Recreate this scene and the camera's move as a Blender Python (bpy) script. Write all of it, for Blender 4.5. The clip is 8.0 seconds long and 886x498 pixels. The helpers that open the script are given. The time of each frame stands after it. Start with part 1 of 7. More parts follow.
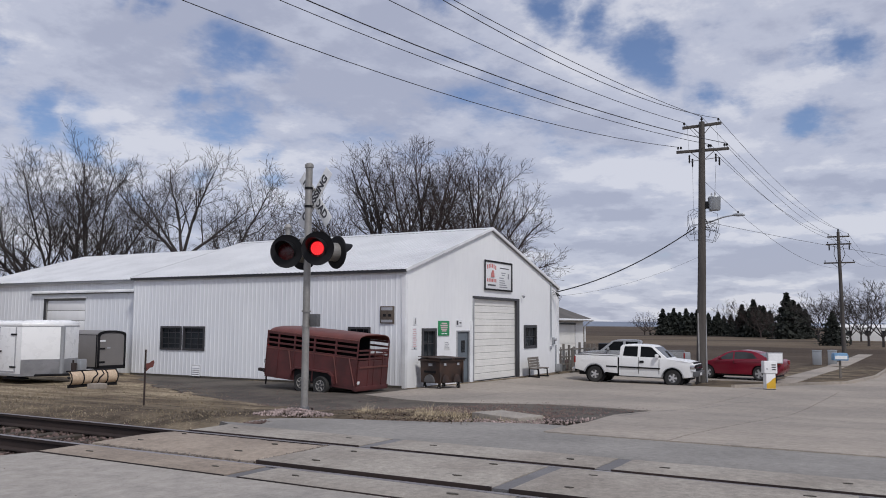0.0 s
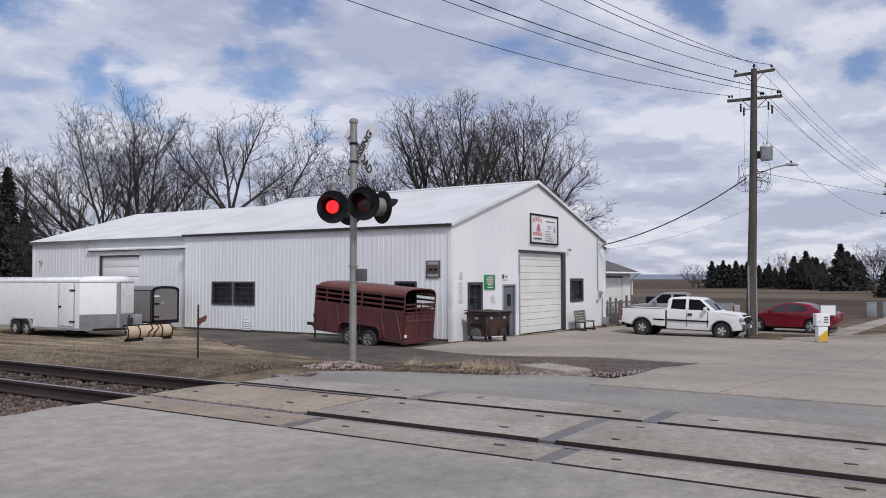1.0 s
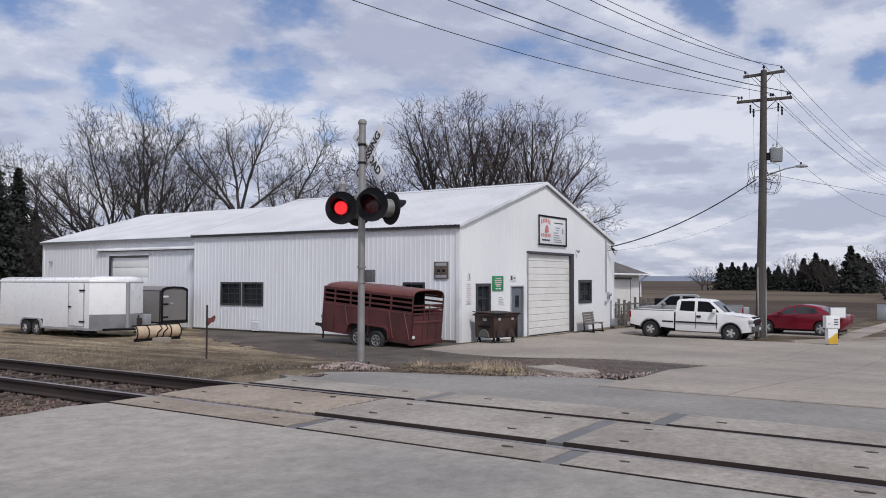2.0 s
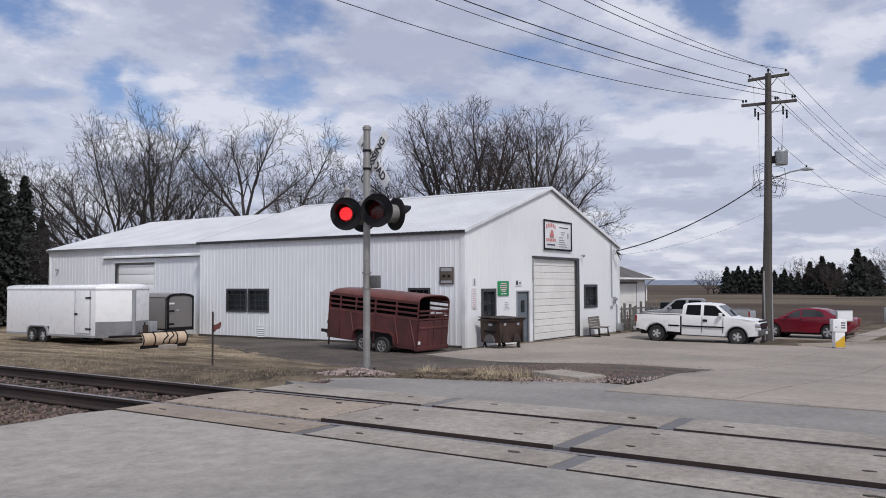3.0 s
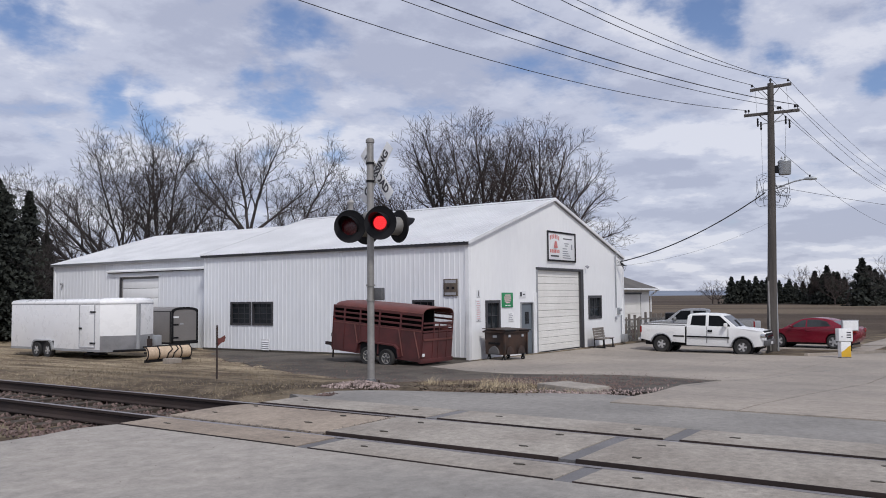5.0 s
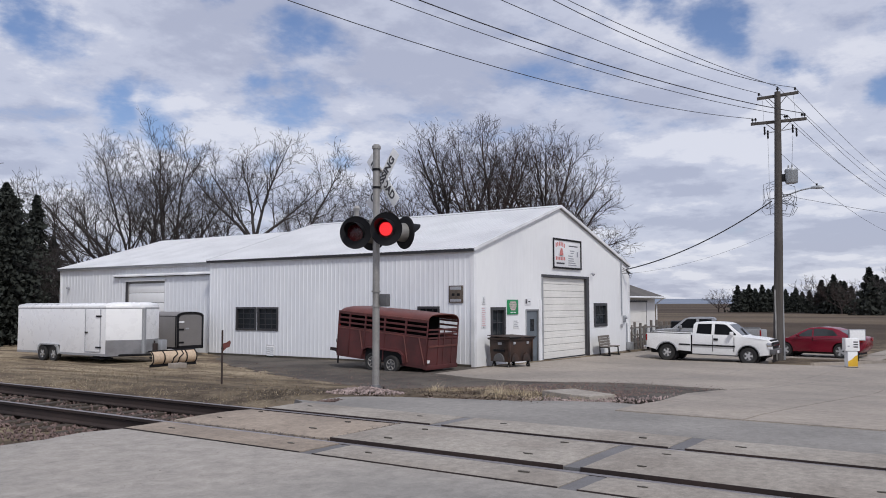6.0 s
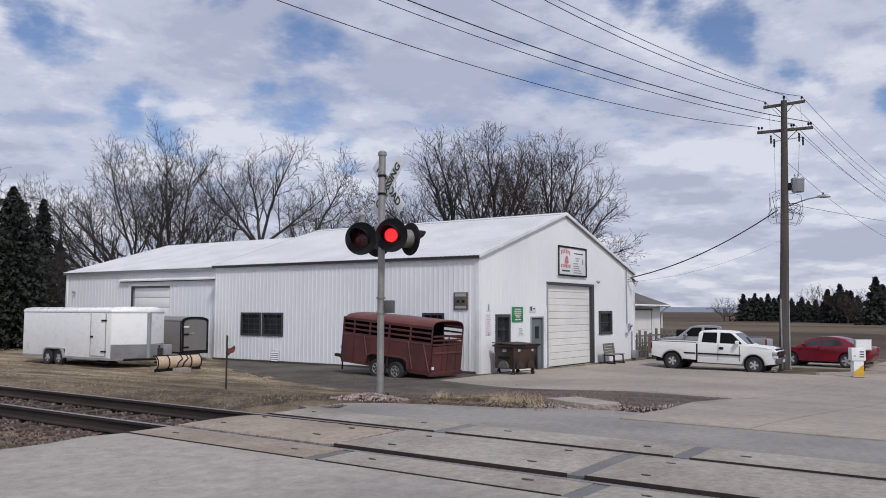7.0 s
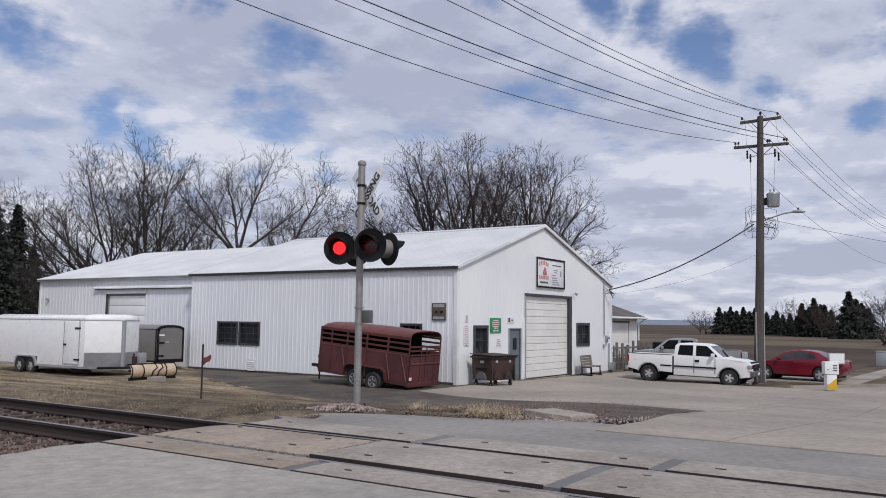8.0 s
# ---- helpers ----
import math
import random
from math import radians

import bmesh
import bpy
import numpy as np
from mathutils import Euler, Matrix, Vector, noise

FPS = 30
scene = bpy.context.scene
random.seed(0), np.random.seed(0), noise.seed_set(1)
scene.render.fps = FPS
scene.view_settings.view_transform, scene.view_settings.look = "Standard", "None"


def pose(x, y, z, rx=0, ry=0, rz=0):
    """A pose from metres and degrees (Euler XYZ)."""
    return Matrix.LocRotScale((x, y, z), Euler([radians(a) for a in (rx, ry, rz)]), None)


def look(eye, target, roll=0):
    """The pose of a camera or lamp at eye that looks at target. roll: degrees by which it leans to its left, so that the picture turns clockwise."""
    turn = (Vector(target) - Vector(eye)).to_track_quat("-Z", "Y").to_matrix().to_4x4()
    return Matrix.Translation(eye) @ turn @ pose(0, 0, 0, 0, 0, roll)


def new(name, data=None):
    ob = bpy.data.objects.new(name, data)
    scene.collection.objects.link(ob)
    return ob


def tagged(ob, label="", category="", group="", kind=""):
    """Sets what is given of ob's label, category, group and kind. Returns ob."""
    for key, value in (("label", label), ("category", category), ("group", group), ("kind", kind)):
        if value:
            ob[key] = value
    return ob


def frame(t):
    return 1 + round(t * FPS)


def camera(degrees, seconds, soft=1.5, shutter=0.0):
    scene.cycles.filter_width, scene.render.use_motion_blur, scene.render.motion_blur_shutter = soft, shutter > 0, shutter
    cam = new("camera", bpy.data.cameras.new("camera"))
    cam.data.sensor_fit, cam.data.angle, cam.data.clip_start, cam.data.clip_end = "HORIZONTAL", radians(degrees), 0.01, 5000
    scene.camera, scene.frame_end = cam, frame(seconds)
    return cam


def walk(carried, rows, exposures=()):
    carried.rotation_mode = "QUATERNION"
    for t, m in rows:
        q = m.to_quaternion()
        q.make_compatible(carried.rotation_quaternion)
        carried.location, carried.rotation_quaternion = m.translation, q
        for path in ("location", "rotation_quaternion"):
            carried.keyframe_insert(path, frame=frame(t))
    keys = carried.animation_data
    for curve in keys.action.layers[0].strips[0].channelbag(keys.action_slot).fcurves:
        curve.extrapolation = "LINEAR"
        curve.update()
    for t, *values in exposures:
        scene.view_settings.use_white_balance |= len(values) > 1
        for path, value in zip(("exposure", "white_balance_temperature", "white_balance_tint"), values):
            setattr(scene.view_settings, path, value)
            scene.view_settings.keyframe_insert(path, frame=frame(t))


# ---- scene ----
EYE_Z = 1.45                                    # above the rails, which lie at z = 0
cam = camera(56.5, 8.0, soft=0.95)
TURNS = [                                       # seconds, yaw, pitch, roll
    (0.0, -60.219, 5.235, -0.325), (0.1, -59.495, 4.572, -0.284), (0.2, -58.942, 4.03, -0.231), (0.3, -58.488, 3.564, -0.145),
    (0.4, -58.097, 3.183, -0.073), (0.5, -57.803, 2.866, 0.012), (0.7, -57.369, 2.398, 0.06), (1.0, -57.04, 2.043, 0.007), (1.5, -56.72, 1.993, -0.139),
    (3.0, -56.102, 2.495, 0.185), (3.5, -56.071, 2.712, 0.428), (4.0, -56.04, 2.914, 0.59), (4.5, -55.967, 3.116, 0.64),
    (6.0, -55.457, 3.784, 0.162), (6.5, -55.261, 4.034, -0.031), (7.0, -55.126, 4.247, -0.238), (7.3, -55.337, 4.409, -0.384),
    (7.5, -55.779, 4.606, -0.491), (8.0, -56.642, 4.993, -0.742)]
walk(cam, [(t, pose(0, 0, EYE_Z, 90 + p, r, y)) for t, y, p, r in TURNS], [(0.0, -0.14), (0.3, -0.1), (0.8, 0.0), (6.0, 0.0), (8.0, -0.04)])

# ---- sky and sun ----
SUN_EL, SUN_AZ = 49, 234                        # degrees; azimuth counter-clockwise from +x
scene.view_settings.exposure = 0.0
world = bpy.data.worlds.new("sky")
scene.world = world
world.use_nodes = True


def build_sky():
    nt = world.node_tree
    N, L = nt.nodes, nt.links
    bg = N["Background"]
    bg.inputs["Strength"].default_value = 0.1
    sky = N.new("ShaderNodeTexSky")
    sky.sky_type, sky.sun_disc = "NISHITA", False
    sky.sun_elevation, sky.sun_rotation = radians(SUN_EL), radians(90 - SUN_AZ)
    sky.air_density, sky.dust_density, sky.ozone_density = 1.0, 1.0, 2.0
    co = N.new("ShaderNodeTexCoord")
    sep = N.new("ShaderNodeSeparateXYZ")
    L.new(co.outputs["Generated"], sep.inputs[0])

    def m(op, a, b=None, c=None):
        n = N.new("ShaderNodeMath")
        n.operation = op
        for i, v in enumerate((a, b, c)):
            if v is None:
                continue
            if isinstance(v, (int, float)):
                n.inputs[i].default_value = v
            else:
                L.new(v, n.inputs[i])
        return n.outputs[0]

    up = m("ADD", m("MAXIMUM", sep.outputs[2], 0.0), 0.19)
    vec = N.new("ShaderNodeCombineXYZ")
    L.new(m("DIVIDE", sep.outputs[0], up), vec.inputs[0])
    L.new(m("DIVIDE", sep.outputs[1], up), vec.inputs[1])
    vec.inputs[2].default_value = CLOUD_SEED

    # the same layer a little nearer the zenith, to tell lit tops from grey bases
    above = N.new("ShaderNodeVectorMath")
    above.operation = "MULTIPLY"
    L.new(vec.outputs[0], above.inputs[0])
    above.inputs[1].default_value = (0.955, 0.955, 1.0)

    def cloud(scale, detail, rough, lac=2.1, at=vec):
        n = N.new("ShaderNodeTexNoise")
        n.inputs["Scale"].default_value, n.inputs["Detail"].default_value = scale, detail
        n.inputs["Roughness"].default_value, n.inputs["Lacunarity"].default_value = rough, lac
        L.new(at.outputs[0], n.inputs["Vector"])
        return n.outputs[0]

    def ramp(v, stops):
        n = N.new("ShaderNodeValToRGB")
        n.color_ramp.interpolation = "EASE"
        while len(n.color_ramp.elements) < len(stops):
            n.color_ramp.elements.new(0.5)
        for e, (p, c) in zip(n.color_ramp.elements, stops):
            e.position, e.color = p, (*c, 1)
        L.new(v, n.inputs[0])
        return n.outputs[0]

    big, fine = cloud(1.35, 7, 0.55), cloud(3.6, 7, 0.6)
    body = m("ADD", m("MULTIPLY", big, 0.6), m("MULTIPLY", fine, 0.4))
    over = m("ADD", m("MULTIPLY", cloud(1.35, 6, 0.55, at=above), 0.6), m("MULTIPLY", cloud(3.6, 6, 0.6, at=above), 0.4))
    relief = m("SUBTRACT", over, body)
    # the larger blue gaps between the clouds: direction and width
    warp = N.new("ShaderNodeTexNoise")
    warp.inputs["Scale"].default_value, warp.inputs["Detail"].default_value = 8.0, 7
    L.new(co.outputs["Generated"], warp.inputs["Vector"])
    shift = N.new("ShaderNodeVectorMath")
    shift.operation = "MULTIPLY_ADD"
    L.new(warp.outputs["Color"], shift.inputs[0])
    shift.inputs[1].default_value = (0.2, 0.2, 0.10)
    L.new(co.outputs["Generated"], shift.inputs[2])
    gaps = None
    for cx, cy, cz, r in GAPS:
        dist = N.new("ShaderNodeVectorMath")
        dist.operation = "DISTANCE"
        L.new(shift.outputs[0], dist.inputs[0])
        dist.inputs[1].default_value = (cx + 0.1, cy + 0.1, cz + 0.05)
        one = m("MAXIMUM", m("SUBTRACT", 1.0, m("DIVIDE", dist.outputs["Value"], r)), 0.0)
        gaps = one if gaps is None else m("MAXIMUM", gaps, one)
    body = m("SUBTRACT", body, m("MULTIPLY", gaps, 0.21))
    low = m("MULTIPLY", m("SUBTRACT", 1.0, m("MINIMUM", m("MULTIPLY", m("MAXIMUM", sep.outputs[2], 0.0), 5.0), 1.0)), 0.12)
    cover = ramp(m("ADD", body, low), [(CLOUD_LO, (0, 0, 0)), (CLOUD_HI, (1, 1, 1))])
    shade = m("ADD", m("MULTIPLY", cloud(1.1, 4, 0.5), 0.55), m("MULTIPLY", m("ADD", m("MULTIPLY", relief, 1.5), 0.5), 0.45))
    tone = ramp(shade, [(0.425, (7.45, 7.6, 8.5)), (0.485, (5.75, 6.05, 7.3)), (0.56, (4.5, 4.8, 6.1))])
    mix = N.new("ShaderNodeMix")
    mix.data_type = "RGBA"
    L.new(m("MULTIPLY", cover, 0.9), mix.inputs["Factor"])
    gain = N.new("ShaderNodeMix")
    gain.data_type, gain.blend_type = "RGBA", "MULTIPLY"
    gain.inputs["Factor"].default_value = 1.0
    gain.inputs["B"].default_value = (SKY_GAIN[0], SKY_GAIN[1], SKY_GAIN[2], 1)
    L.new(sky.outputs[0], gain.inputs["A"])
    L.new(gain.outputs["Result"], mix.inputs["A"])
    L.new(tone, mix.inputs["B"])
    L.new(mix.outputs["Result"], bg.inputs["Color"])


CLOUD_SEED, CLOUD_LO, CLOUD_HI, SKY_GAIN = 5.2, 0.31, 0.47, (0.98, 0.97, 1.12)
GAPS = [(0.679, 0.654, 0.335, 0.085), (0.60, 0.725, 0.346, 0.05), (0.565, 0.751, 0.345, 0.04), (0.662, 0.704, 0.252, 0.05), (0.695, 0.678, 0.247, 0.05),
        (0.698, 0.64, 0.321, 0.06), (0.712, 0.602, 0.366, 0.06), (0.753, 0.567, 0.35, 0.04), (0.796, 0.484, 0.372, 0.04),
        (0.859, 0.362, 0.366, 0.055), (0.889, 0.30, 0.355, 0.06), (0.915, 0.25, 0.315, 0.065), (0.943, 0.197, 0.267, 0.045),
        (0.952, 0.06, 0.297, 0.05), (0.968, 0.105, 0.235, 0.04), (0.453, 0.836, 0.311, 0.06),  (0.714, 0.68, 0.167, 0.05), (0.63, 0.75, 0.16, 0.06), (0.585, 0.785, 0.2, 0.07), (0.53, 0.82, 0.215, 0.06)]
build_sky()
sun = new("sun", bpy.data.lights.new("sun", "SUN"))
sun.data.energy, sun.data.angle, sun.data.color = 2.25, radians(8), (1.0, 0.965, 0.92)
sun.matrix_world = look((0, 0, 60), (-math.cos(radians(SUN_AZ)) * 60, -math.sin(radians(SUN_AZ)) * 60, 60 - 60 * math.tan(radians(SUN_EL))))


# ---- materials ----
def mat(name, col, col2=None, rough=0.6, metal=0.0, big=0.6, fine=25.0, amt=0.25, bump=0.0, bump_scale=60.0, stretch=(1, 1, 1), emit=None, spec=0.5, lo=0.4, hi=0.62, deep=4, grit=0.55):
    """Noise between two colours at a large scale, grain at a fine one, and relief."""
    mt = bpy.data.materials.new(name)
    mt.use_nodes = True
    N, L = mt.node_tree.nodes, mt.node_tree.links
    b = N["Principled BSDF"]
    b.inputs["Roughness"].default_value, b.inputs["Metallic"].default_value = rough, metal
    b.inputs["Specular IOR Level"].default_value = spec
    co, mp = N.new("ShaderNodeTexCoord"), N.new("ShaderNodeMapping")
    mp.inputs["Scale"].default_value = stretch
    L.new(co.outputs["Object"], mp.inputs[0])

    def nz(scale, detail, rg=0.55):
        n = N.new("ShaderNodeTexNoise")
        n.inputs["Scale"].default_value, n.inputs["Detail"].default_value, n.inputs["Roughness"].default_value = scale, detail, rg
        L.new(mp.outputs[0], n.inputs["Vector"])
        return n.outputs[0]

    def rng(v, a, z, c, d):
        n = N.new("ShaderNodeMapRange")
        for i, q in enumerate((a, z, c, d)):
            n.inputs[i + 1].default_value = q
        L.new(v, n.inputs[0])
        return n.outputs[0]

    mx = N.new("ShaderNodeMix")
    mx.data_type = "RGBA"
    c2 = col2 or tuple(v * 0.82 for v in col)
    mx.inputs["A"].default_value, mx.inputs["B"].default_value = (*col, 1), (*c2, 1)
    L.new(rng(nz(big, 6), lo, hi, 0, 1), mx.inputs["Factor"])
    hs = N.new("ShaderNodeHueSaturation")
    L.new(mx.outputs["Result"], hs.inputs["Color"])
    f = nz(fine, deep, grit)
    L.new(rng(f, 0.25, 0.75, 1 - amt, 1 + amt), hs.inputs["Value"])
    L.new(hs.outputs[0], b.inputs["Base Color"])
    L.new(rng(f, 0.3, 0.7, max(rough - 0.08, 0.02), min(rough + 0.08, 1)), b.inputs["Roughness"])
    if bump:
        bp = N.new("ShaderNodeBump")
        bp.inputs["Strength"].default_value, bp.inputs["Distance"].default_value = 1.0, bump
        L.new(nz(bump_scale, 5), bp.inputs["Height"])
        L.new(bp.outputs[0], b.inputs["Normal"])
    if emit:
        b.inputs["Emission Color"].default_value, b.inputs["Emission Strength"].default_value = (*emit[:3], 1), emit[3]
    return mt


M = {
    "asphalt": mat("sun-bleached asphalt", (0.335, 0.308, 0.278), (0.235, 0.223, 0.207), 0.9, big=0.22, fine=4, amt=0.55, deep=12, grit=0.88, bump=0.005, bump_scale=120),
    "asphalt_far": mat("patched asphalt", (0.265, 0.25, 0.232), (0.2, 0.19, 0.178), 0.9, big=0.4, fine=9, amt=0.5, deep=12, grit=0.86, bump=0.005),
    "concrete": mat("road concrete", (0.335, 0.293, 0.25), (0.25, 0.221, 0.192), 0.88, big=0.2, fine=6, amt=0.48, deep=12, grit=0.84, bump=0.003),
    "panel": mat("crossing concrete", (0.33, 0.30, 0.263), (0.245, 0.217, 0.188), 0.9, big=0.8, fine=11, amt=0.58, deep=11, grit=0.85, bump=0.005),
    "panel_rust": mat("rust-stained concrete", (0.325, 0.268, 0.215), (0.25, 0.205, 0.165), 0.9, big=0.9, fine=11, amt=0.58, deep=11, grit=0.85, bump=0.006),
    "panel_stone": mat("broken concrete", (0.25, 0.22, 0.19), (0.12, 0.10, 0.09), 0.95, big=8, fine=30, amt=0.3),
    "joint": mat("joint asphalt", (0.175, 0.17, 0.175), (0.125, 0.122, 0.127), 0.85, fine=60, bump=0.004),
    "soil": mat("joint soil", (0.07, 0.062, 0.052), None, 0.95),
    "rail": mat("rusty rail steel", (0.05, 0.034, 0.030), (0.028, 0.020, 0.019), 0.8, 0.2, fine=30, bump=0.002),
    "rail_top": mat("worn rail head", (0.38, 0.35, 0.345), (0.27, 0.24, 0.235), 0.42, 0.8, fine=20, amt=0.1, stretch=(4, 0.3, 1)),
    "tie": mat("creosoted timber", (0.075, 0.058, 0.045), (0.05, 0.04, 0.032), 0.95, fine=30, amt=0.35, bump=0.006, stretch=(1, 6, 1)),
    "ballast": mat("ballast stone", (0.20, 0.14, 0.125), (0.10, 0.07, 0.065), 0.95, big=6, fine=30, amt=0.3),
    "pink_stone": mat("pink quartzite", (0.42, 0.33, 0.31), (0.19, 0.15, 0.14), 0.9, big=5, fine=30, amt=0.25),
    "gravel": mat("packed dark gravel", (0.10, 0.085, 0.07), (0.05, 0.042, 0.035), 0.95, big=0.6, fine=9, amt=0.55, deep=10, grit=0.82, bump=0.01, bump_scale=50),
    "siding": mat("white painted steel siding", (0.80, 0.82, 0.85), (0.74, 0.76, 0.80), 0.42, big=0.4, fine=5, amt=0.03, stretch=(1, 1, 0.3)),
    "siding_flat": mat("white painted gable steel", (0.84, 0.85, 0.86), (0.80, 0.81, 0.83), 0.45, big=0.4, fine=5, amt=0.03, stretch=(1, 1, 0.3)),
    "roof": mat("white painted roof steel", (0.62, 0.63, 0.65), (0.54, 0.55, 0.57), 0.4, big=0.5, fine=8, amt=0.05),
    "dark_grey": mat("dark grey steel", (0.13, 0.13, 0.135), None, 0.55, 0.3),
    "core": mat("wall core", (0.3, 0.3, 0.3), None, 0.9),
    "trim_dark": mat("dark bronze trim", (0.045, 0.045, 0.05), None, 0.5),
    "white_trim": mat("white trim", (0.82, 0.83, 0.85), None, 0.45, amt=0.05),
    "grey_trim": mat("galvanised trim", (0.42, 0.43, 0.45), (0.33, 0.34, 0.35), 0.45, 0.5, amt=0.1),
    "door_white": mat("white overhead door", (0.78, 0.77, 0.74), (0.72, 0.71, 0.68), 0.5, big=0.7, fine=6, amt=0.04),
    "door_grey": mat("grey painted door", (0.13, 0.155, 0.18), (0.11, 0.13, 0.15), 0.5, amt=0.08),
    "wood_dark": mat("dark weathered wood", (0.12, 0.095, 0.075), (0.08, 0.065, 0.055), 0.85, fine=20, amt=0.3, stretch=(6, 6, 1)),
    "alu": mat("weathered aluminium", (0.37, 0.36, 0.345), (0.28, 0.27, 0.255), 0.5, 0.6, big=2, fine=30, amt=0.12),
    "black": mat("black paint", (0.008, 0.008, 0.010), (0.014, 0.014, 0.016), 0.6, amt=0.2, spec=0.2),
    "white_sign": mat("white sign sheeting", (0.80, 0.81, 0.82), (0.72, 0.73, 0.75), 0.45, fine=12, amt=0.07),
    "rubber": mat("tyre rubber", (0.018, 0.018, 0.019), (0.03, 0.029, 0.028), 0.85, fine=40),
    "rim": mat("alloy wheel", (0.62, 0.62, 0.63), (0.52, 0.52, 0.53), 0.35, 0.6, amt=0.1),
    "chrome": mat("chrome", (0.65, 0.65, 0.66), None, 0.2, 1.0, amt=0.05),
    "white_paint": mat("white car paint", (0.78, 0.785, 0.79), (0.74, 0.745, 0.75), 0.25, big=0.6, amt=0.03, spec=0.6),
    "silver_paint": mat("grey car paint", (0.33, 0.335, 0.34), (0.29, 0.295, 0.30), 0.3, 0.4, amt=0.04),
    "red_paint": mat("red car paint", (0.21, 0.010, 0.028), (0.17, 0.008, 0.022), 0.22, 0.15, amt=0.04, spec=0.6),
    "maroon": mat("faded maroon trailer paint", (0.098, 0.024, 0.024), (0.062, 0.018, 0.018), 0.6, 0.0, big=1.2, fine=14, amt=0.18),
    "maroon_roof": mat("faded red roof paint", (0.15, 0.045, 0.036), (0.105, 0.033, 0.028), 0.5, big=1.2, fine=14, amt=0.12),
    "trailer_white": mat("white trailer skin", (0.84, 0.845, 0.85), (0.81, 0.815, 0.83), 0.3, big=0.4, fine=3, amt=0.012),
    "diamond": mat("polished tread plate", (0.46, 0.46, 0.47), (0.34, 0.34, 0.35), 0.35, 0.9, big=1.4, fine=60, amt=0.12, bump=0.002, bump_scale=45),
    "trailer_grey": mat("grey trailer skin", (0.20, 0.19, 0.185), (0.17, 0.16, 0.16), 0.4, amt=0.08),
    "dumpster": mat("brown dumpster paint", (0.052, 0.027, 0.018), (0.02, 0.014, 0.013), 0.6, big=1.6, fine=14, amt=0.3),
    "plow": mat("tan plow paint", (0.60, 0.47, 0.34), (0.48, 0.36, 0.26), 0.6, big=3, fine=20, amt=0.2),
    "tail": mat("red lens", (0.25, 0.008, 0.008), None, 0.25),
    "lens_dark": mat("unlit red lens", (0.085, 0.006, 0.010), (0.05, 0.004, 0.007), 0.25, big=20, amt=0.2),
    "lamp_on": mat("lit red lamp", (0.8, 0.02, 0.02), None, 0.4, emit=(1.0, 0.010, 0.02, 0.68)),
    "lamp_hot": mat("lit red diode", (0.9, 0.1, 0.08), None, 0.4, emit=(1.0, 0.06, 0.07, 1.5)),
    "green": mat("green sign", (0.012, 0.24, 0.085), None, 0.45, amt=0.06),
    "sign_red": mat("faded red print", (0.55, 0.16, 0.15), (0.62, 0.28, 0.26), 0.5, big=5),
    "pink": mat("faded pink print", (0.74, 0.52, 0.55), None, 0.5),
    "print": mat("dark print", (0.06, 0.06, 0.07), None, 0.6),
    "print_grey": mat("grey print", (0.36, 0.37, 0.40), None, 0.6),
    "pole": mat("weathered pole timber", (0.088, 0.079, 0.073), (0.058, 0.052, 0.049), 0.92, big=1.0, fine=18, amt=0.3, stretch=(5, 5, 0.4), bump=0.004),
    "wire": mat("wire", (0.03, 0.03, 0.033), None, 0.6),
    "steel": mat("galvanised steel", (0.38, 0.40, 0.42), (0.32, 0.34, 0.36), 0.45, 0.5, amt=0.08),
    "yellow": mat("yellow panel", (0.70, 0.42, 0.03), None, 0.5, amt=0.06),
    "blue": mat("blue drop box", (0.16, 0.32, 0.52), None, 0.5, amt=0.08),
    "straw": mat("dry grass", (0.55, 0.46, 0.32), (0.40, 0.32, 0.21), 0.9, big=3, fine=20, amt=0.3),
    "turf": mat("winter turf", (0.27, 0.215, 0.145), (0.13, 0.105, 0.078), 0.95, big=0.5, fine=12, amt=0.35),
    "litter": mat("dead leaf litter", (0.17, 0.125, 0.09), (0.06, 0.045, 0.036), 0.95, big=7, fine=20, amt=0.4),
    "bark": mat("grey-brown bark", (0.046, 0.038, 0.037), (0.025, 0.021, 0.021), 0.95, big=1.5, fine=14, amt=0.3),
    "bark_red": mat("reddish budding bark", (0.052, 0.036, 0.033), (0.027, 0.020, 0.019), 0.95, big=1.5, fine=14, amt=0.3),
    "needle": mat("dark conifer needles", (0.032, 0.037, 0.030), (0.018, 0.022, 0.018), 0.9, big=0.7, fine=6, amt=0.4),
    "shingle": mat("grey shingles", (0.125, 0.115, 0.108), (0.09, 0.084, 0.08), 0.92, big=1, fine=20, amt=0.25),
    "house": mat("house siding", (0.76, 0.76, 0.75), (0.70, 0.70, 0.70), 0.6, amt=0.05),
    # the blue-grey base colour holds the haze of distance
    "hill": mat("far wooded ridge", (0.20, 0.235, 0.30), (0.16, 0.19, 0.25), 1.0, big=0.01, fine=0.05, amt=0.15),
    "fence": mat("weathered fence timber", (0.20, 0.18, 0.16), (0.13, 0.115, 0.10), 0.9, fine=18, amt=0.3),
}


def glass(name, tint, rough=0.05):
    mt = mat(name, tint, tuple(v * 0.7 for v in tint), rough, 0.0, big=1.2, fine=3, amt=0.1, spec=0.22)
    return mt


M["glass"] = glass("dark window glass", (0.022, 0.027, 0.032))
M["car_glass"] = mat("tinted car glass", (0.008, 0.009, 0.010), (0.006, 0.007, 0.008), 0.06, 0.0, big=1.2, fine=3, amt=0.1, spec=0.1)
M["shield"] = glass("windscreen glass", (0.05, 0.055, 0.06))


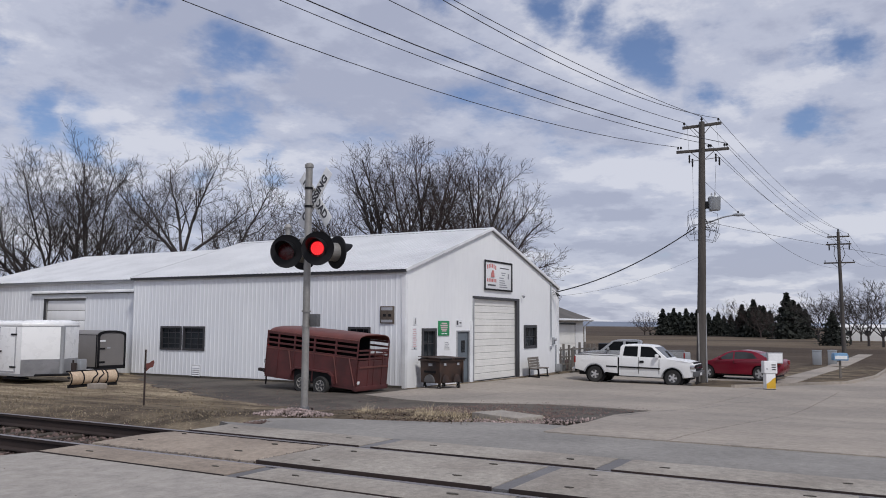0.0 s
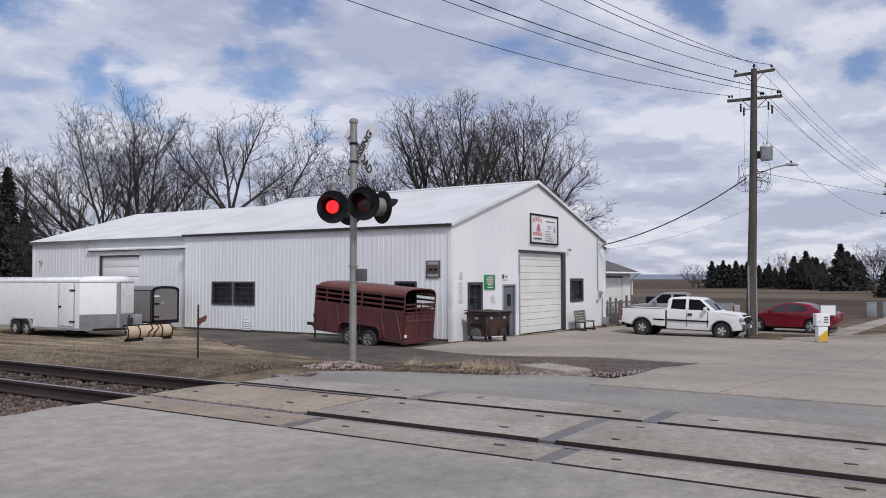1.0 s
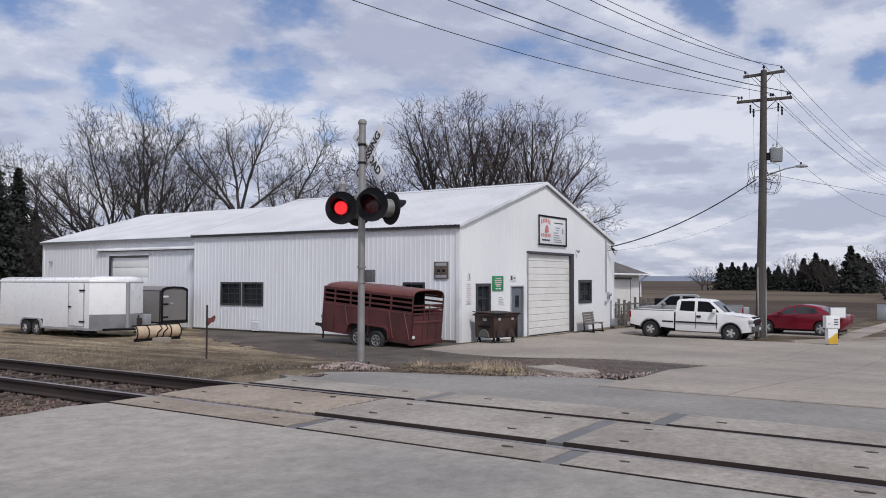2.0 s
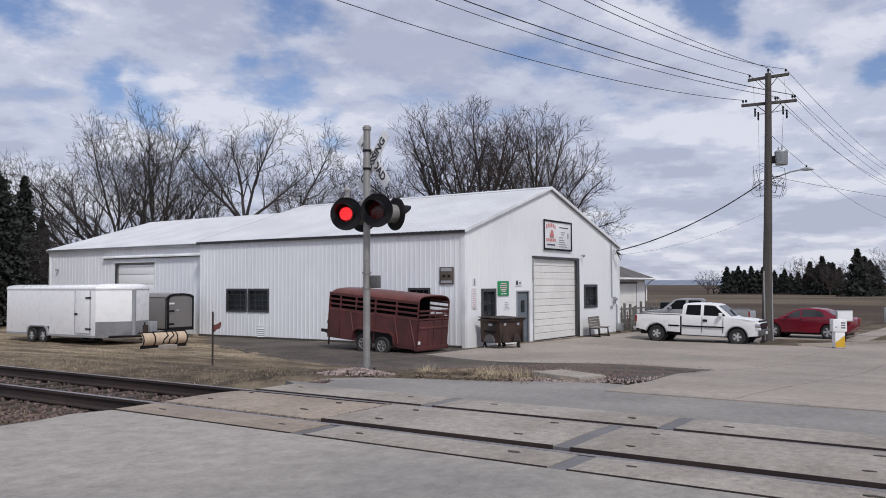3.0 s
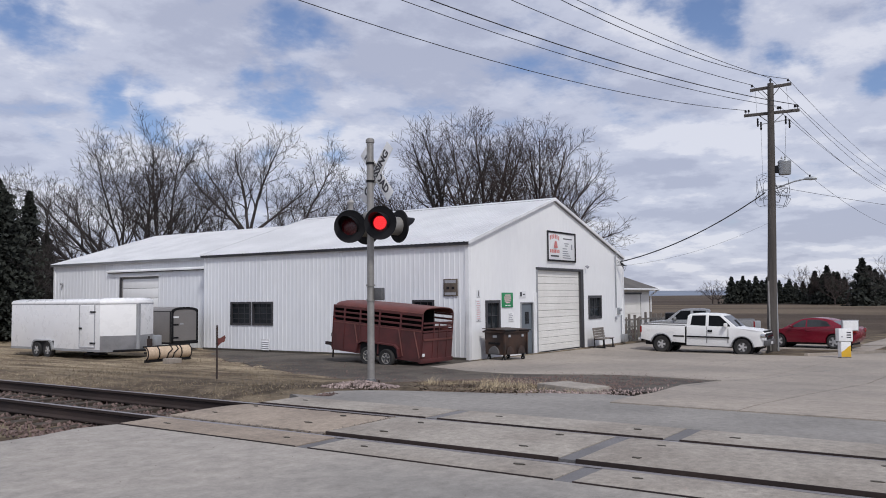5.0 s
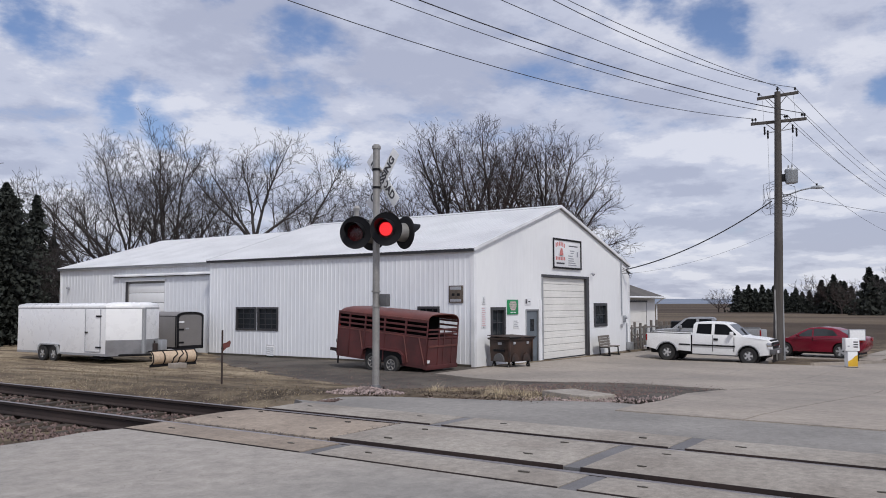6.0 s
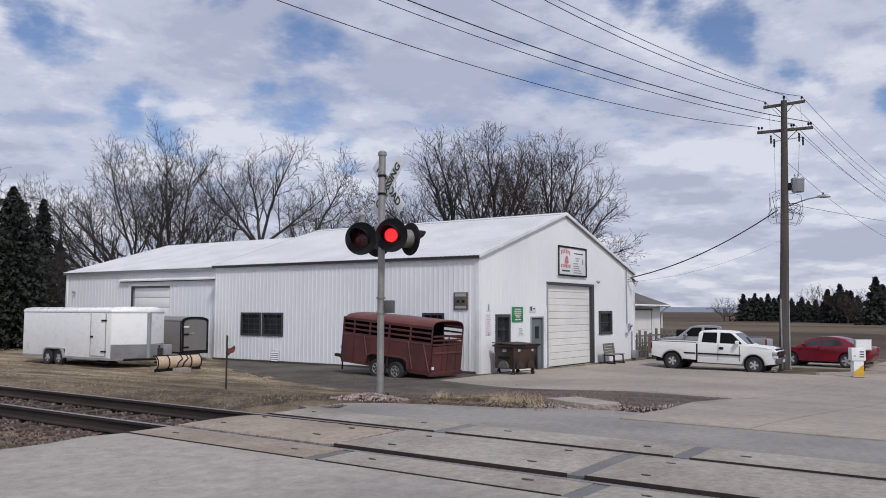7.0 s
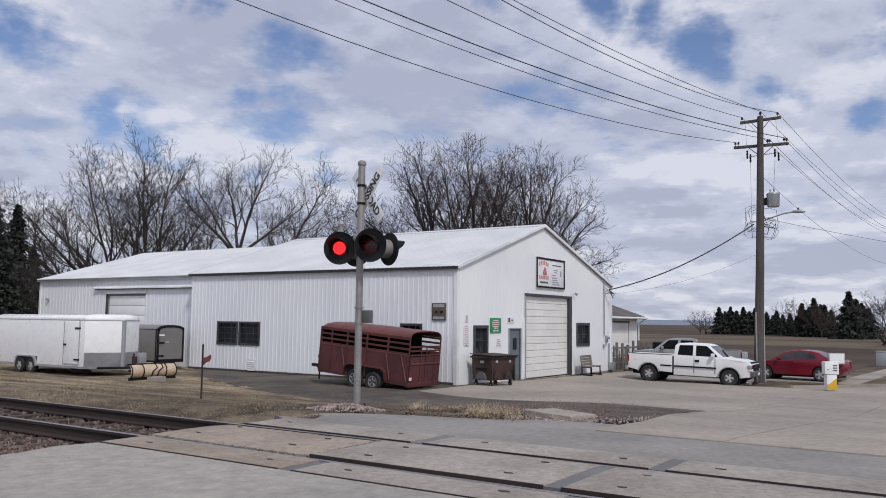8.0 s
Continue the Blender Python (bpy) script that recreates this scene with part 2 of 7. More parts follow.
def ground_material():
    """Dry lawn near the buildings, bare field beyond."""
    mt = bpy.data.materials.new("dry lawn and field")
    mt.use_nodes = True
    N, L = mt.node_tree.nodes, mt.node_tree.links
    b = N["Principled BSDF"]
    b.inputs["Roughness"].default_value = 0.95
    b.inputs["Specular IOR Level"].default_value = 0.1
    co = N.new("ShaderNodeTexCoord")

    def nz(scale, detail, rg=0.6, st=None):
        n = N.new("ShaderNodeTexNoise")
        n.inputs["Scale"].default_value, n.inputs["Detail"].default_value, n.inputs["Roughness"].default_value = scale, detail, rg
        src = co.outputs["Object"]
        if st:
            mp = N.new("ShaderNodeMapping")
            mp.inputs["Scale"].default_value = st
            L.new(src, mp.inputs[0])
            src = mp.outputs[0]
        L.new(src, n.inputs["Vector"])
        return n.outputs[0]

    def ramp(v, stops):
        n = N.new("ShaderNodeValToRGB")
        while len(n.color_ramp.elements) < len(stops):
            n.color_ramp.elements.new(0.5)
        for e, (p, c) in zip(n.color_ramp.elements, stops):
            e.position, e.color = p, (*c, 1)
        L.new(v, n.inputs[0])
        return n.outputs[0]

    def mix(a, c, f, how="MIX"):
        n = N.new("ShaderNodeMix")
        n.data_type, n.blend_type = "RGBA", how
        L.new(a, n.inputs["A"]), L.new(c, n.inputs["B"])
        if isinstance(f, float):
            n.inputs["Factor"].default_value = f
        else:
            L.new(f, n.inputs["Factor"])
        return n.outputs["Result"]

    lawn = ramp(nz(0.8, 10, 0.74, (0.9, 0.32, 1)), [(0.34, (0.075, 0.056, 0.043)), (0.44, (0.16, 0.124, 0.09)), (0.53, (0.30, 0.242, 0.166)), (0.64, (0.44, 0.365, 0.26))])
    grain = ramp(nz(9, 11, 0.82), [(0.3, (0.45, 0.45, 0.45)), (0.7, (1.4, 1.4, 1.4))])
    lawn = mix(lawn, grain, 1.0, "MULTIPLY")
    place = N.new("ShaderNodeSeparateXYZ")
    L.new(co.outputs["Object"], place.inputs[0])
    worn = N.new("ShaderNodeMapRange")
    worn.inputs[1].default_value, worn.inputs[2].default_value = 25.0, 13.0
    L.new(place.outputs[1], worn.inputs[0])
    dirt = ramp(nz(1.3, 10, 0.76), [(0.36, (0.034, 0.027, 0.022)), (0.5, (0.075, 0.059, 0.046)), (0.6, (0.13, 0.104, 0.078)), (0.7, (0.24, 0.20, 0.145))])
    patch = ramp(nz(0.5, 6, 0.65), [(0.32, (0.25, 0.25, 0.25)), (0.62, (1, 1, 1))])
    dirt_part = N.new("ShaderNodeMath")
    dirt_part.operation = "MULTIPLY"
    L.new(patch, dirt_part.inputs[0]), L.new(worn.outputs[0], dirt_part.inputs[1])
    lawn = mix(lawn, mix(dirt, grain, 1.0, "MULTIPLY"), dirt_part.outputs[0])
    field = ramp(nz(0.35, 7, 0.6, (0.12, 0.02, 1)), [(0.38, (0.055, 0.042, 0.034)), (0.5, (0.088, 0.068, 0.053)), (0.57, (0.12, 0.094, 0.07)), (0.68, (0.155, 0.123, 0.091))])
    field = mix(field, ramp(nz(3.0, 5), [(0.3, (0.75, 0.75, 0.75)), (0.7, (1.2, 1.2, 1.2))]), 1.0, "MULTIPLY")
    sep = N.new("ShaderNodeSeparateXYZ")
    L.new(co.outputs["Object"], sep.inputs[0])
    mr = N.new("ShaderNodeMapRange")
    mr.inputs[1].default_value, mr.inputs[2].default_value = 58, 70
    L.new(sep.outputs[0], mr.inputs[0])
    L.new(mix(lawn, field, mr.outputs[0]), b.inputs["Base Color"])
    bp = N.new("ShaderNodeBump")
    bp.inputs["Distance"].default_value = 0.03
    L.new(nz(18, 6), bp.inputs["Height"])
    L.new(bp.outputs[0], b.inputs["Normal"])
    return mt


M["ground"] = ground_material()


# ---- mesh building ----
class Geo:
    """Vertices and faces of one mesh."""

    def __init__(self):
        self.v, self.f = [], []

    def add(self, vs, fs):
        n = len(self.v)
        self.v += [tuple(p) for p in vs]
        self.f += [tuple(i + n for i in q) for q in fs]
        return self

    def box(self, x0, x1, y0, y1, z0, z1):
        return self.add([(x, y, z) for z in (z0, z1) for y in (y0, y1) for x in (x0, x1)],
                        [(0, 2, 3, 1), (4, 5, 7, 6), (0, 1, 5, 4), (2, 6, 7, 3), (0, 4, 6, 2), (1, 3, 7, 5)])

    def prism(self, poly, a, b, axis="y", shrink=0.0):
        """A flat outline drawn out along an axis; the outline is (x, z) along y, (y, z) along x, (x, y) along z."""
        n = len(poly)
        put = {"y": lambda p, s: (p[0], s, p[1]), "x": lambda p, s: (s, p[0], p[1]), "z": lambda p, s: (p[0], p[1], s)}[axis]
        vs = [put(p, a) for p in poly] + [put(p, b) for p in poly]
        fs = [tuple(range(n)), tuple(range(2 * n - 1, n - 1, -1))] + [(i, i + n, (i + 1) % n + n, (i + 1) % n) for i in range(n)]
        return self.add(vs, fs)

    def tube(self, pts, radii, n=8, caps=True):
        pts = [Vector(p) for p in pts]
        if isinstance(radii, (int, float)):
            radii = [radii] * len(pts)
        base, rings = len(self.v), []
        up = None
        for i, p in enumerate(pts):
            d = (pts[min(i + 1, len(pts) - 1)] - pts[max(i - 1, 0)]).normalized()
            if up is None:
                up = d.orthogonal().normalized()
            side = d.cross(up)
            side = side.normalized() if side.length > 1e-6 else d.orthogonal().normalized()
            up = side.cross(d).normalized()
            for k in range(n):
                a = 2 * math.pi * k / n
                self.v.append(tuple(p + (side * math.cos(a) + up * math.sin(a)) * radii[i]))
        for i in range(len(pts) - 1):
            for k in range(n):
                a, b = base + i * n + k, base + i * n + (k + 1) % n
                self.f.append((a, b, b + n, a + n))
        if caps:
            self.f.append(tuple(base + k for k in range(n - 1, -1, -1)))
            e = base + (len(pts) - 1) * n
            self.f.append(tuple(e + k for k in range(n)))
        return self

    def lathe(self, prof, n=24, m=None):
        """An outline of (radius, height) turned about z, then moved by m."""
        base = len(self.v)
        for r, z in prof:
            for k in range(n):
                a = 2 * math.pi * k / n
                p = Vector((r * math.cos(a), r * math.sin(a), z))
                self.v.append(tuple(m @ p if m else p))
        for i in range(len(prof) - 1):
            for k in range(n):
                a, b = base + i * n + k, base + i * n + (k + 1) % n
                self.f.append((a, b, b + n, a + n))
        return self

    def moved(self, m):
        self.v = [tuple(m @ Vector(p)) for p in self.v]
        return self


def empty(name, m, label, category, group="", kind=""):
    ob = new(name)
    ob.empty_display_size = 0.2
    ob.matrix_world = m
    return tagged(ob, label, category, group, kind)


def part(name, geo, material, parent=None, label="", bevel=0.0, smooth=35):
    me = bpy.data.meshes.new(name)
    me.from_pydata(geo.v, [], geo.f)
    if bevel:
        bm = bmesh.new()
        bm.from_mesh(me)
        bmesh.ops.recalc_face_normals(bm, faces=bm.faces)
        es = [e for e in bm.edges if len(e.link_faces) == 2 and e.calc_face_angle(0) > 0.6]
        bmesh.ops.bevel(bm, geom=es, offset=bevel, segments=2, profile=0.6, affect="EDGES", clamp_overlap=True)
        bm.to_mesh(me)
        bm.free()
    else:
        bm = bmesh.new()
        bm.from_mesh(me)
        bmesh.ops.recalc_face_normals(bm, faces=bm.faces)
        bm.to_mesh(me)
        bm.free()
    if smooth:
        me.polygons.foreach_set("use_smooth", [True] * len(me.polygons))
        me.set_sharp_from_angle(angle=radians(smooth))
    me.materials.append(M[material])
    ob = new(name, me)
    if parent:
        ob.parent = parent
    if label:
        ob["label"] = label
    return ob


def share(ob, m, parent=None):
    """Another object on the same mesh."""
    o = new(ob.name.split(".")[0], ob.data)
    o.parent = parent or ob.parent
    o.matrix_basis = m
    if "label" in ob:
        o["label"] = ob["label"]
    return o


def words(text, size, material, parent, m, name="lettering", depth=0.002, bold=0.0):
    cu = bpy.data.curves.new(name, "FONT")
    cu.body, cu.size, cu.align_x, cu.align_y, cu.extrude = text, size, "CENTER", "CENTER", depth
    cu.offset = bold
    tmp = new("tmp", cu)
    me = bpy.data.meshes.new_from_object(tmp.evaluated_get(bpy.context.evaluated_depsgraph_get()))
    bpy.data.objects.remove(tmp)
    bpy.data.curves.remove(cu)
    me.materials.clear()
    me.materials.append(M[material])
    ob = new(name, me)
    ob.parent = parent
    ob.matrix_basis = m
    return ob


def lerp_table(x, xs, zs):
    return float(np.interp(x, xs, zs))


def step(a, b, x):
    t = min(max((x - a) / (b - a), 0.0), 1.0)
    return t * t * (3 - 2 * t)


# ---- ground ----
def land(x, y):
    """Height of the ground: the line runs on a low bank that falls away towards the buildings."""
    za = lerp_table(x, [9.5, 12, 16, 19.5, 26.5, 34, 42, 50], [-0.1, -0.32, -0.72, -0.93, -0.95, -1.03, -1.1, -1.15])
    zb = lerp_table(x, [9.3, 12, 16, 20, 23, 26.5, 33, 38, 42, 60], [0, -0.1, -0.35, -0.62, -0.82, -0.96, -1.13, -1.24, -1.26, -1.22])
    far = step(24, 30, x)
    w = step(8, 14, y) * (1 - far) + step(13, 17, y) * far
    z = za * w + zb * (1 - w)
    if x < 11:
        z -= 0.2 * step(8.75, 9.4, y) * (1 - step(8.8, 10.6, x))
    return z


def lot_edge(x):
    """The kerb of the road and its apron: how far the concrete reaches along y."""
    return lerp_table(x, [10.5, 13.5, 16.7, 20.4, 21.3, 22.4, 23.2, 42.5, 42.6, 46], [4.6, 4.9, 5.5, 5.7, 9.7, 14.2, 16.3, 16.3, 16.3, 16.3])


def road_edge(x):
    return lerp_table(x, [38.0, 39.4, 41.8, 43.8, 50, 65, 130], [7.0, 6.0, 4.6, 2.9, 1.9, 1.4, 1.0])


def paved(x, y):
    if x < 9.2 and y < 8.75:
        return True
    if x < 12.4 and y < 9.0 - 1.3 * max(x - 10.2, 0):
        return True
    if x < 38 and y < lot_edge(x):
        return True
    return x < 130 and y < road_edge(x) or (38 <= x < 47 and 9.4 < y < 16.3)


def drive_edge(x):
    return lerp_table(x, [13.6, 14.5, 16.2, 18.5, 22, 26.5], [5.6, 9.0, 12.2, 17.5, 25.5, 31.5])


def build_ground():
    xs = sorted(set(np.round(np.concatenate([np.arange(-14, 3, 1.5), np.arange(3, 12, 0.25), np.arange(12, 46, 0.5), np.arange(46, 120, 4), np.geomspace(120, 4500, 18), -np.geomspace(16, 4500, 14)]), 3)))
    ys = sorted(set(np.round(np.concatenate([np.arange(-12, 4, 1.5), np.arange(4, 18, 0.25), np.arange(18, 50, 0.6), np.arange(50, 140, 5), np.geomspace(140, 4500, 16), -np.geomspace(14, 4500, 14)]), 3)))
    g = Geo()
    for y in ys:
        for x in xs:
            z = land(x, y) + 0.035 * noise.noise((x * 0.7, y * 0.7, 0)) * step(9, 12, max(x, y))
            deep = any(paved(x + a, y + b) for a, b in ((0, 0), (0.3, 0), (-0.3, 0), (0, 0.3), (0, -0.3)))
            g.v.append((x, y, z - (0.09 if deep else 0.055 if 14.2 < x < 26.5 and y < drive_edge(x) - 1.1 else 0.0)))
    n = len(xs)
    g.f = [(j * n + i, j * n + i + 1, (j + 1) * n + i + 1, (j + 1) * n + i) for j in range(len(ys) - 1) for i in range(n - 1)]
    tagged(part("ground", g, "ground", smooth=60), "dry winter lawn and brown field to the horizon", "ground", kind="structure")


def drape(name, xs, edge0, edge1, rows, material, label, category, dz=0.0, kind="structure", wobble=0.0):
    """A sheet with thickness, between two edges, laid over the land."""
    g, n = Geo(), rows + 1
    top = []
    for i, x in enumerate(xs):
        a, b = edge0(x), edge1(x)
        for j in range(n):
            y = a + (b - a) * j / rows
            w = wobble * noise.noise((x * 1.3, y * 1.3, 5)) if j in (0, rows) else 0
            top.append((x, y + w, land(x, min(y, 8.6) if dz < 0.001 and x < 9.3 else y) + dz))
    g.v = top + [(x, y, z - 0.12) for x, y, z in top]
    k = len(top)
    for i in range(len(xs) - 1):
        for j in range(rows):
            a = i * n + j
            g.f += [(a, a + n, a + n + 1, a + 1), (a + k, a + k + 1, a + n + 1 + k, a + n + k)]
        g.f += [(i * n, i * n + k, (i + 1) * n + k, (i + 1) * n), (i * n + rows, (i + 1) * n + rows, (i + 1) * n + rows + k, i * n + rows + k)]
    for i in (0, len(xs) - 1):
        g.f += [(i * n + j, i * n + j + 1, i * n + j + 1 + k, i * n + j + k) for j in range(rows)]
    return tagged(part(name, g, material, smooth=40), label, category, kind=kind)


build_ground()
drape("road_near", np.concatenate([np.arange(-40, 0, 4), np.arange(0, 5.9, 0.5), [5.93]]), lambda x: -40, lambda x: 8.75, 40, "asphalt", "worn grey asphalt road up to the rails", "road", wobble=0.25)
drape("road_far", np.concatenate([np.arange(8.93, 12.6, 0.25)]), lambda x: -40, lambda x: lerp_table(x, [8.93, 9.4, 10.2, 10.8, 11.4, 12.6], [8.6, 9.4, 9.0, 7.9, 6.6, 5.1]), 40, "asphalt_far", "patched grey asphalt beyond the rails", "road", wobble=0.12)


# ---- railway ----
RAILS = (6.58, 8.09)


def build_track():
    tr = empty("railway_track", pose(0, 0, 0), "single railway track with rusty rails through a road crossing", "railway track", kind="structure")
    prof = [(-0.075, -0.17), (0.075, -0.17), (0.075, -0.155), (0.012, -0.135), (0.012, -0.045), (0.037, -0.035), (0.037, -0.003), (-0.037, -0.003), (-0.037, -0.035), (-0.012, -0.045), (-0.012, -0.135), (-0.075, -0.155)]
    for x in RAILS:
        r = part("rail", Geo().prism([(x + a, b) for a, b in prof], -60, 120, "y"), "rail", tr, smooth=0)
        part("rail_head", Geo().box(x - 0.034, x + 0.034, -60, 120, -0.004, 0.0), "rail_top", r, "worn shiny rail head", smooth=0)
    rnd = random.Random(4)
    tie = part("tie", Geo().box(-1.28, 1.28, -0.11, 0.11, -0.17, 0), "tie", tr, bevel=0.012)
    tie.matrix_basis = pose(7.335, 9.15, -0.185)
    for k in range(1, 90):
        share(tie, pose(7.335 + rnd.uniform(-0.04, 0.04), 9.15 + k * 0.52, -0.185 + rnd.uniform(-0.012, 0.006), 0, 0, rnd.uniform(-1.5, 1.5)))
    # crossing panels: outer near, gauge, outer far; filled joints between them, steel edges towards the rails
    rows = (((5.95, 6.53), [8.75, 5.72, 2.92, 0.1, -2.7, -5.5, -8.3], 0.016), ((6.70, 7.985), [8.8, 6.1, 3.24, 0.4, -2.4, -5.2, -8.0], 0.03), ((8.155, 8.9), [8.7, 5.72, 2.8, 0.0, -2.8, -5.6, -8.4], 0.022))
    for q, ((x0, x1), ys, rise) in enumerate(rows):
        for k in range(len(ys) - 1):
            first = k == 0 and q == 1
            a, b = ys[k + 1] + (0.02 if first else 0.085), ys[k] - (0.02 if q == 1 and k == 1 else 0.085)
            top = 0.012 if first else rise
            g, nx, ny = Geo(), 5, 14
            for j in range(ny + 1):
                for i in range(nx + 1):
                    x, y = x0 + (x1 - x0) * i / nx, a + (b - a) * j / ny
                    edge = i in (0, nx) or j in (0, ny)
                    w = (0.04 if first else 0.01) * noise.noise((x * 6, y * 6, q)) if edge else 0
                    z = top + 0.006 * noise.noise((x, y, 3)) - (0.012 if edge else 0)
                    if first:
                        z += 0.02 * math.sin(math.pi * i / nx)
                    g.v.append((x + (w if i in (0, nx) else 0), y + (w if j in (0, ny) else 0), z))
            m = nx + 1
            g.f = [(j * m + i, j * m + i + 1, (j + 1) * m + i + 1, (j + 1) * m + i) for j in range(ny) for i in range(nx)]
            k0 = len(g.v)
            rim = [i for i in range(m)] + [j * m + nx for j in range(1, ny + 1)] + [ny * m + i for i in range(nx - 1, -1, -1)] + [j * m for j in range(ny - 1, 0, -1)]
            g.v += [(g.v[i][0], g.v[i][1], -0.2) for i in rim]
            g.f += [(rim[i], rim[(i + 1) % len(rim)], k0 + (i + 1) % len(rim), k0 + i) for i in range(len(rim))]
            pn = part("crossing_panel", g, "panel_rust" if first or k == 0 and q == 0 else "panel", tr, "rust-stained concrete panel with a chipped edge" if first else "")
            if not first:
                part("edge_angle", Geo().box(x0 - 0.014, x0 - 0.004, a, b, -0.2, top - 0.006), "rail", pn, "rusty steel edge angle", smooth=0)
            for y in (a + 0.45 + rnd.uniform(-0.1, 0.1), b - 0.5 + rnd.uniform(-0.1, 0.1)):
                for x in ((x0 + 0.3, x1 - 0.3) if q == 1 else ((x0 + x1) / 2,)):
                    x += rnd.uniform(-0.05, 0.05)
                    n = 7
                    ring = [(x + 0.022 * math.cos(6.283 * e / n) * rnd.uniform(0.5, 1.2), y + 0.06 * math.sin(6.283 * e / n) * rnd.uniform(0.5, 1.2)) for e in range(n)]
                    part("lifting_pocket", Geo().prism(ring, top - 0.05, top + (0.024 if first else 0.0075), "z"), "soil", pn, smooth=0)
        for k in range(1, len(ys)):
            if not (q == 1 and k == 1):
                part("joint_filler", Geo().box(x0, x1, ys[k] - 0.1, ys[k] + 0.1, -0.2, rise - 0.02), "joint", tr, "dark asphalt joint filler")
    part("crossing_base", Geo().box(5.9, 8.95, -9, 8.72, -0.3, -0.075), "soil", tr)
    for x, w in ((6.655, 0.032), (8.035, 0.03)):
        part("flangeway_filler", Geo().box(x - w, x + w, -9, 8.5, -0.2, -0.1), "black", tr, "dark rubber and dirt in the flangeway")
    part("edge_strip", Geo().box(8.9, 8.93, -9, 8.6, -0.2, -0.006), "rail", tr, "rusty steel edge strip")
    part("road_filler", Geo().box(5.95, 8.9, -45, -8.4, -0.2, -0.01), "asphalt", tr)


def stone_field(name, material, n, where, size, label, category, seed, parent=None):
    rnd = random.Random(seed)
    g = Geo()
    for _ in range(n):
        x, y, z = where(rnd)
        s = rnd.uniform(*size)
        m = Matrix.LocRotScale((x, y, z + s * 0.2), Euler((rnd.uniform(0, 6), rnd.uniform(0, 6), rnd.uniform(0, 6))), (s, s * rnd.uniform(0.6, 1), s * rnd.uniform(0.45, 0.8)))
        vs = [m @ Vector((a * rnd.uniform(0.7, 1.1), b * rnd.uniform(0.7, 1.1), c * rnd.uniform(0.7, 1.1))) for a, b, c in ((1, 0, 0), (-1, 0, 0), (0, 1, 0), (0, -1, 0), (0, 0, 1), (0, 0, -1))]
        g.add(vs, [(0, 2, 4), (2, 1, 4), (1, 3, 4), (3, 0, 4), (2, 0, 5), (1, 2, 5), (3, 1, 5), (0, 3, 5)])
    return tagged(part(name, g, material, parent, smooth=0), label, category, kind="stuff")


build_track()


def in_bed(rnd):
    y = 8.7 + 22 * rnd.random() ** 1.7
    x = rnd.uniform(3.6, 9.9)
    if y < 9.3 and 5.9 < x < 8.9:
        y += 0.5
    return x, y, -0.225 + 0.03 * rnd.random() if 5.4 < x < 9.2 else -0.24 + land(x, y) + 0.2


stone_field("ballast", "ballast", 9000, in_bed, (0.022, 0.05), "grey-brown crushed ballast round the rails", "ballast", 11)


def in_pile(rnd):
    a, r = rnd.uniform(0, 6.283), rnd.random() ** 0.7
    x, y = 11.0 + r * 0.5 * math.cos(a), 9.2 + r * 0.75 * math.sin(a)
    return x, y, land(x, y) + 0.10 * (1 - r)


stone_field("drive_stones", "ballast", 5200, lambda r: (lambda x: (lambda y: (x, y, land(x, y) + 0.0))(r.uniform(5.8, drive_edge(x) + 0.6)))(13.8 + 9.5 * r.random() ** 1.6), (0.012, 0.034), "loose brown stones on the gravel drive", "gravel", 16)
stone_field("joint_rubble", "panel_stone", 420, lambda r: ((r.uniform(6.66, 8.0), 6.1 + r.gauss(0, 0.035), 0.0) if r.random() < 0.45 else (6.67 + r.gauss(0, 0.02), r.uniform(6.1, 8.8), -0.01)), (0.010, 0.028), "broken concrete crumbs along the panel joint", "rubble", 17)
stone_field("road_debris", "ballast", 130, lambda r: (r.uniform(2.2, 5.9), r.uniform(-1, 8.6), -0.004), (0.004, 0.011), "loose grit on the asphalt", "gravel", 15)
stone_field("stone_pile", "pink_stone", 620, in_pile, (0.016, 0.04), "pile of pink and grey stones round the signal base", "stones", 12)
stone_field("verge_gravel", "pink_stone", 1100, lambda r: (lambda y: (lerp_table(y, [4.6, 5.3, 6.6, 8], [13.3, 12.6, 11.5, 10.8]) + r.gauss(0.22, 0.32), y, land(12, y) - 0.03))(r.uniform(4.8, 8.6)), (0.012, 0.03), "loose pinkish gravel along the asphalt edge", "gravel", 13)

# ---- drive, concrete road and apron ----
drape("gravel_drive", np.arange(13.6, 26.45, 0.4), lambda x: lot_edge(x) - 0.15, drive_edge, 60, "gravel", "dark packed gravel drive before the workshop", "drive", dz=0.004, wobble=0.9)


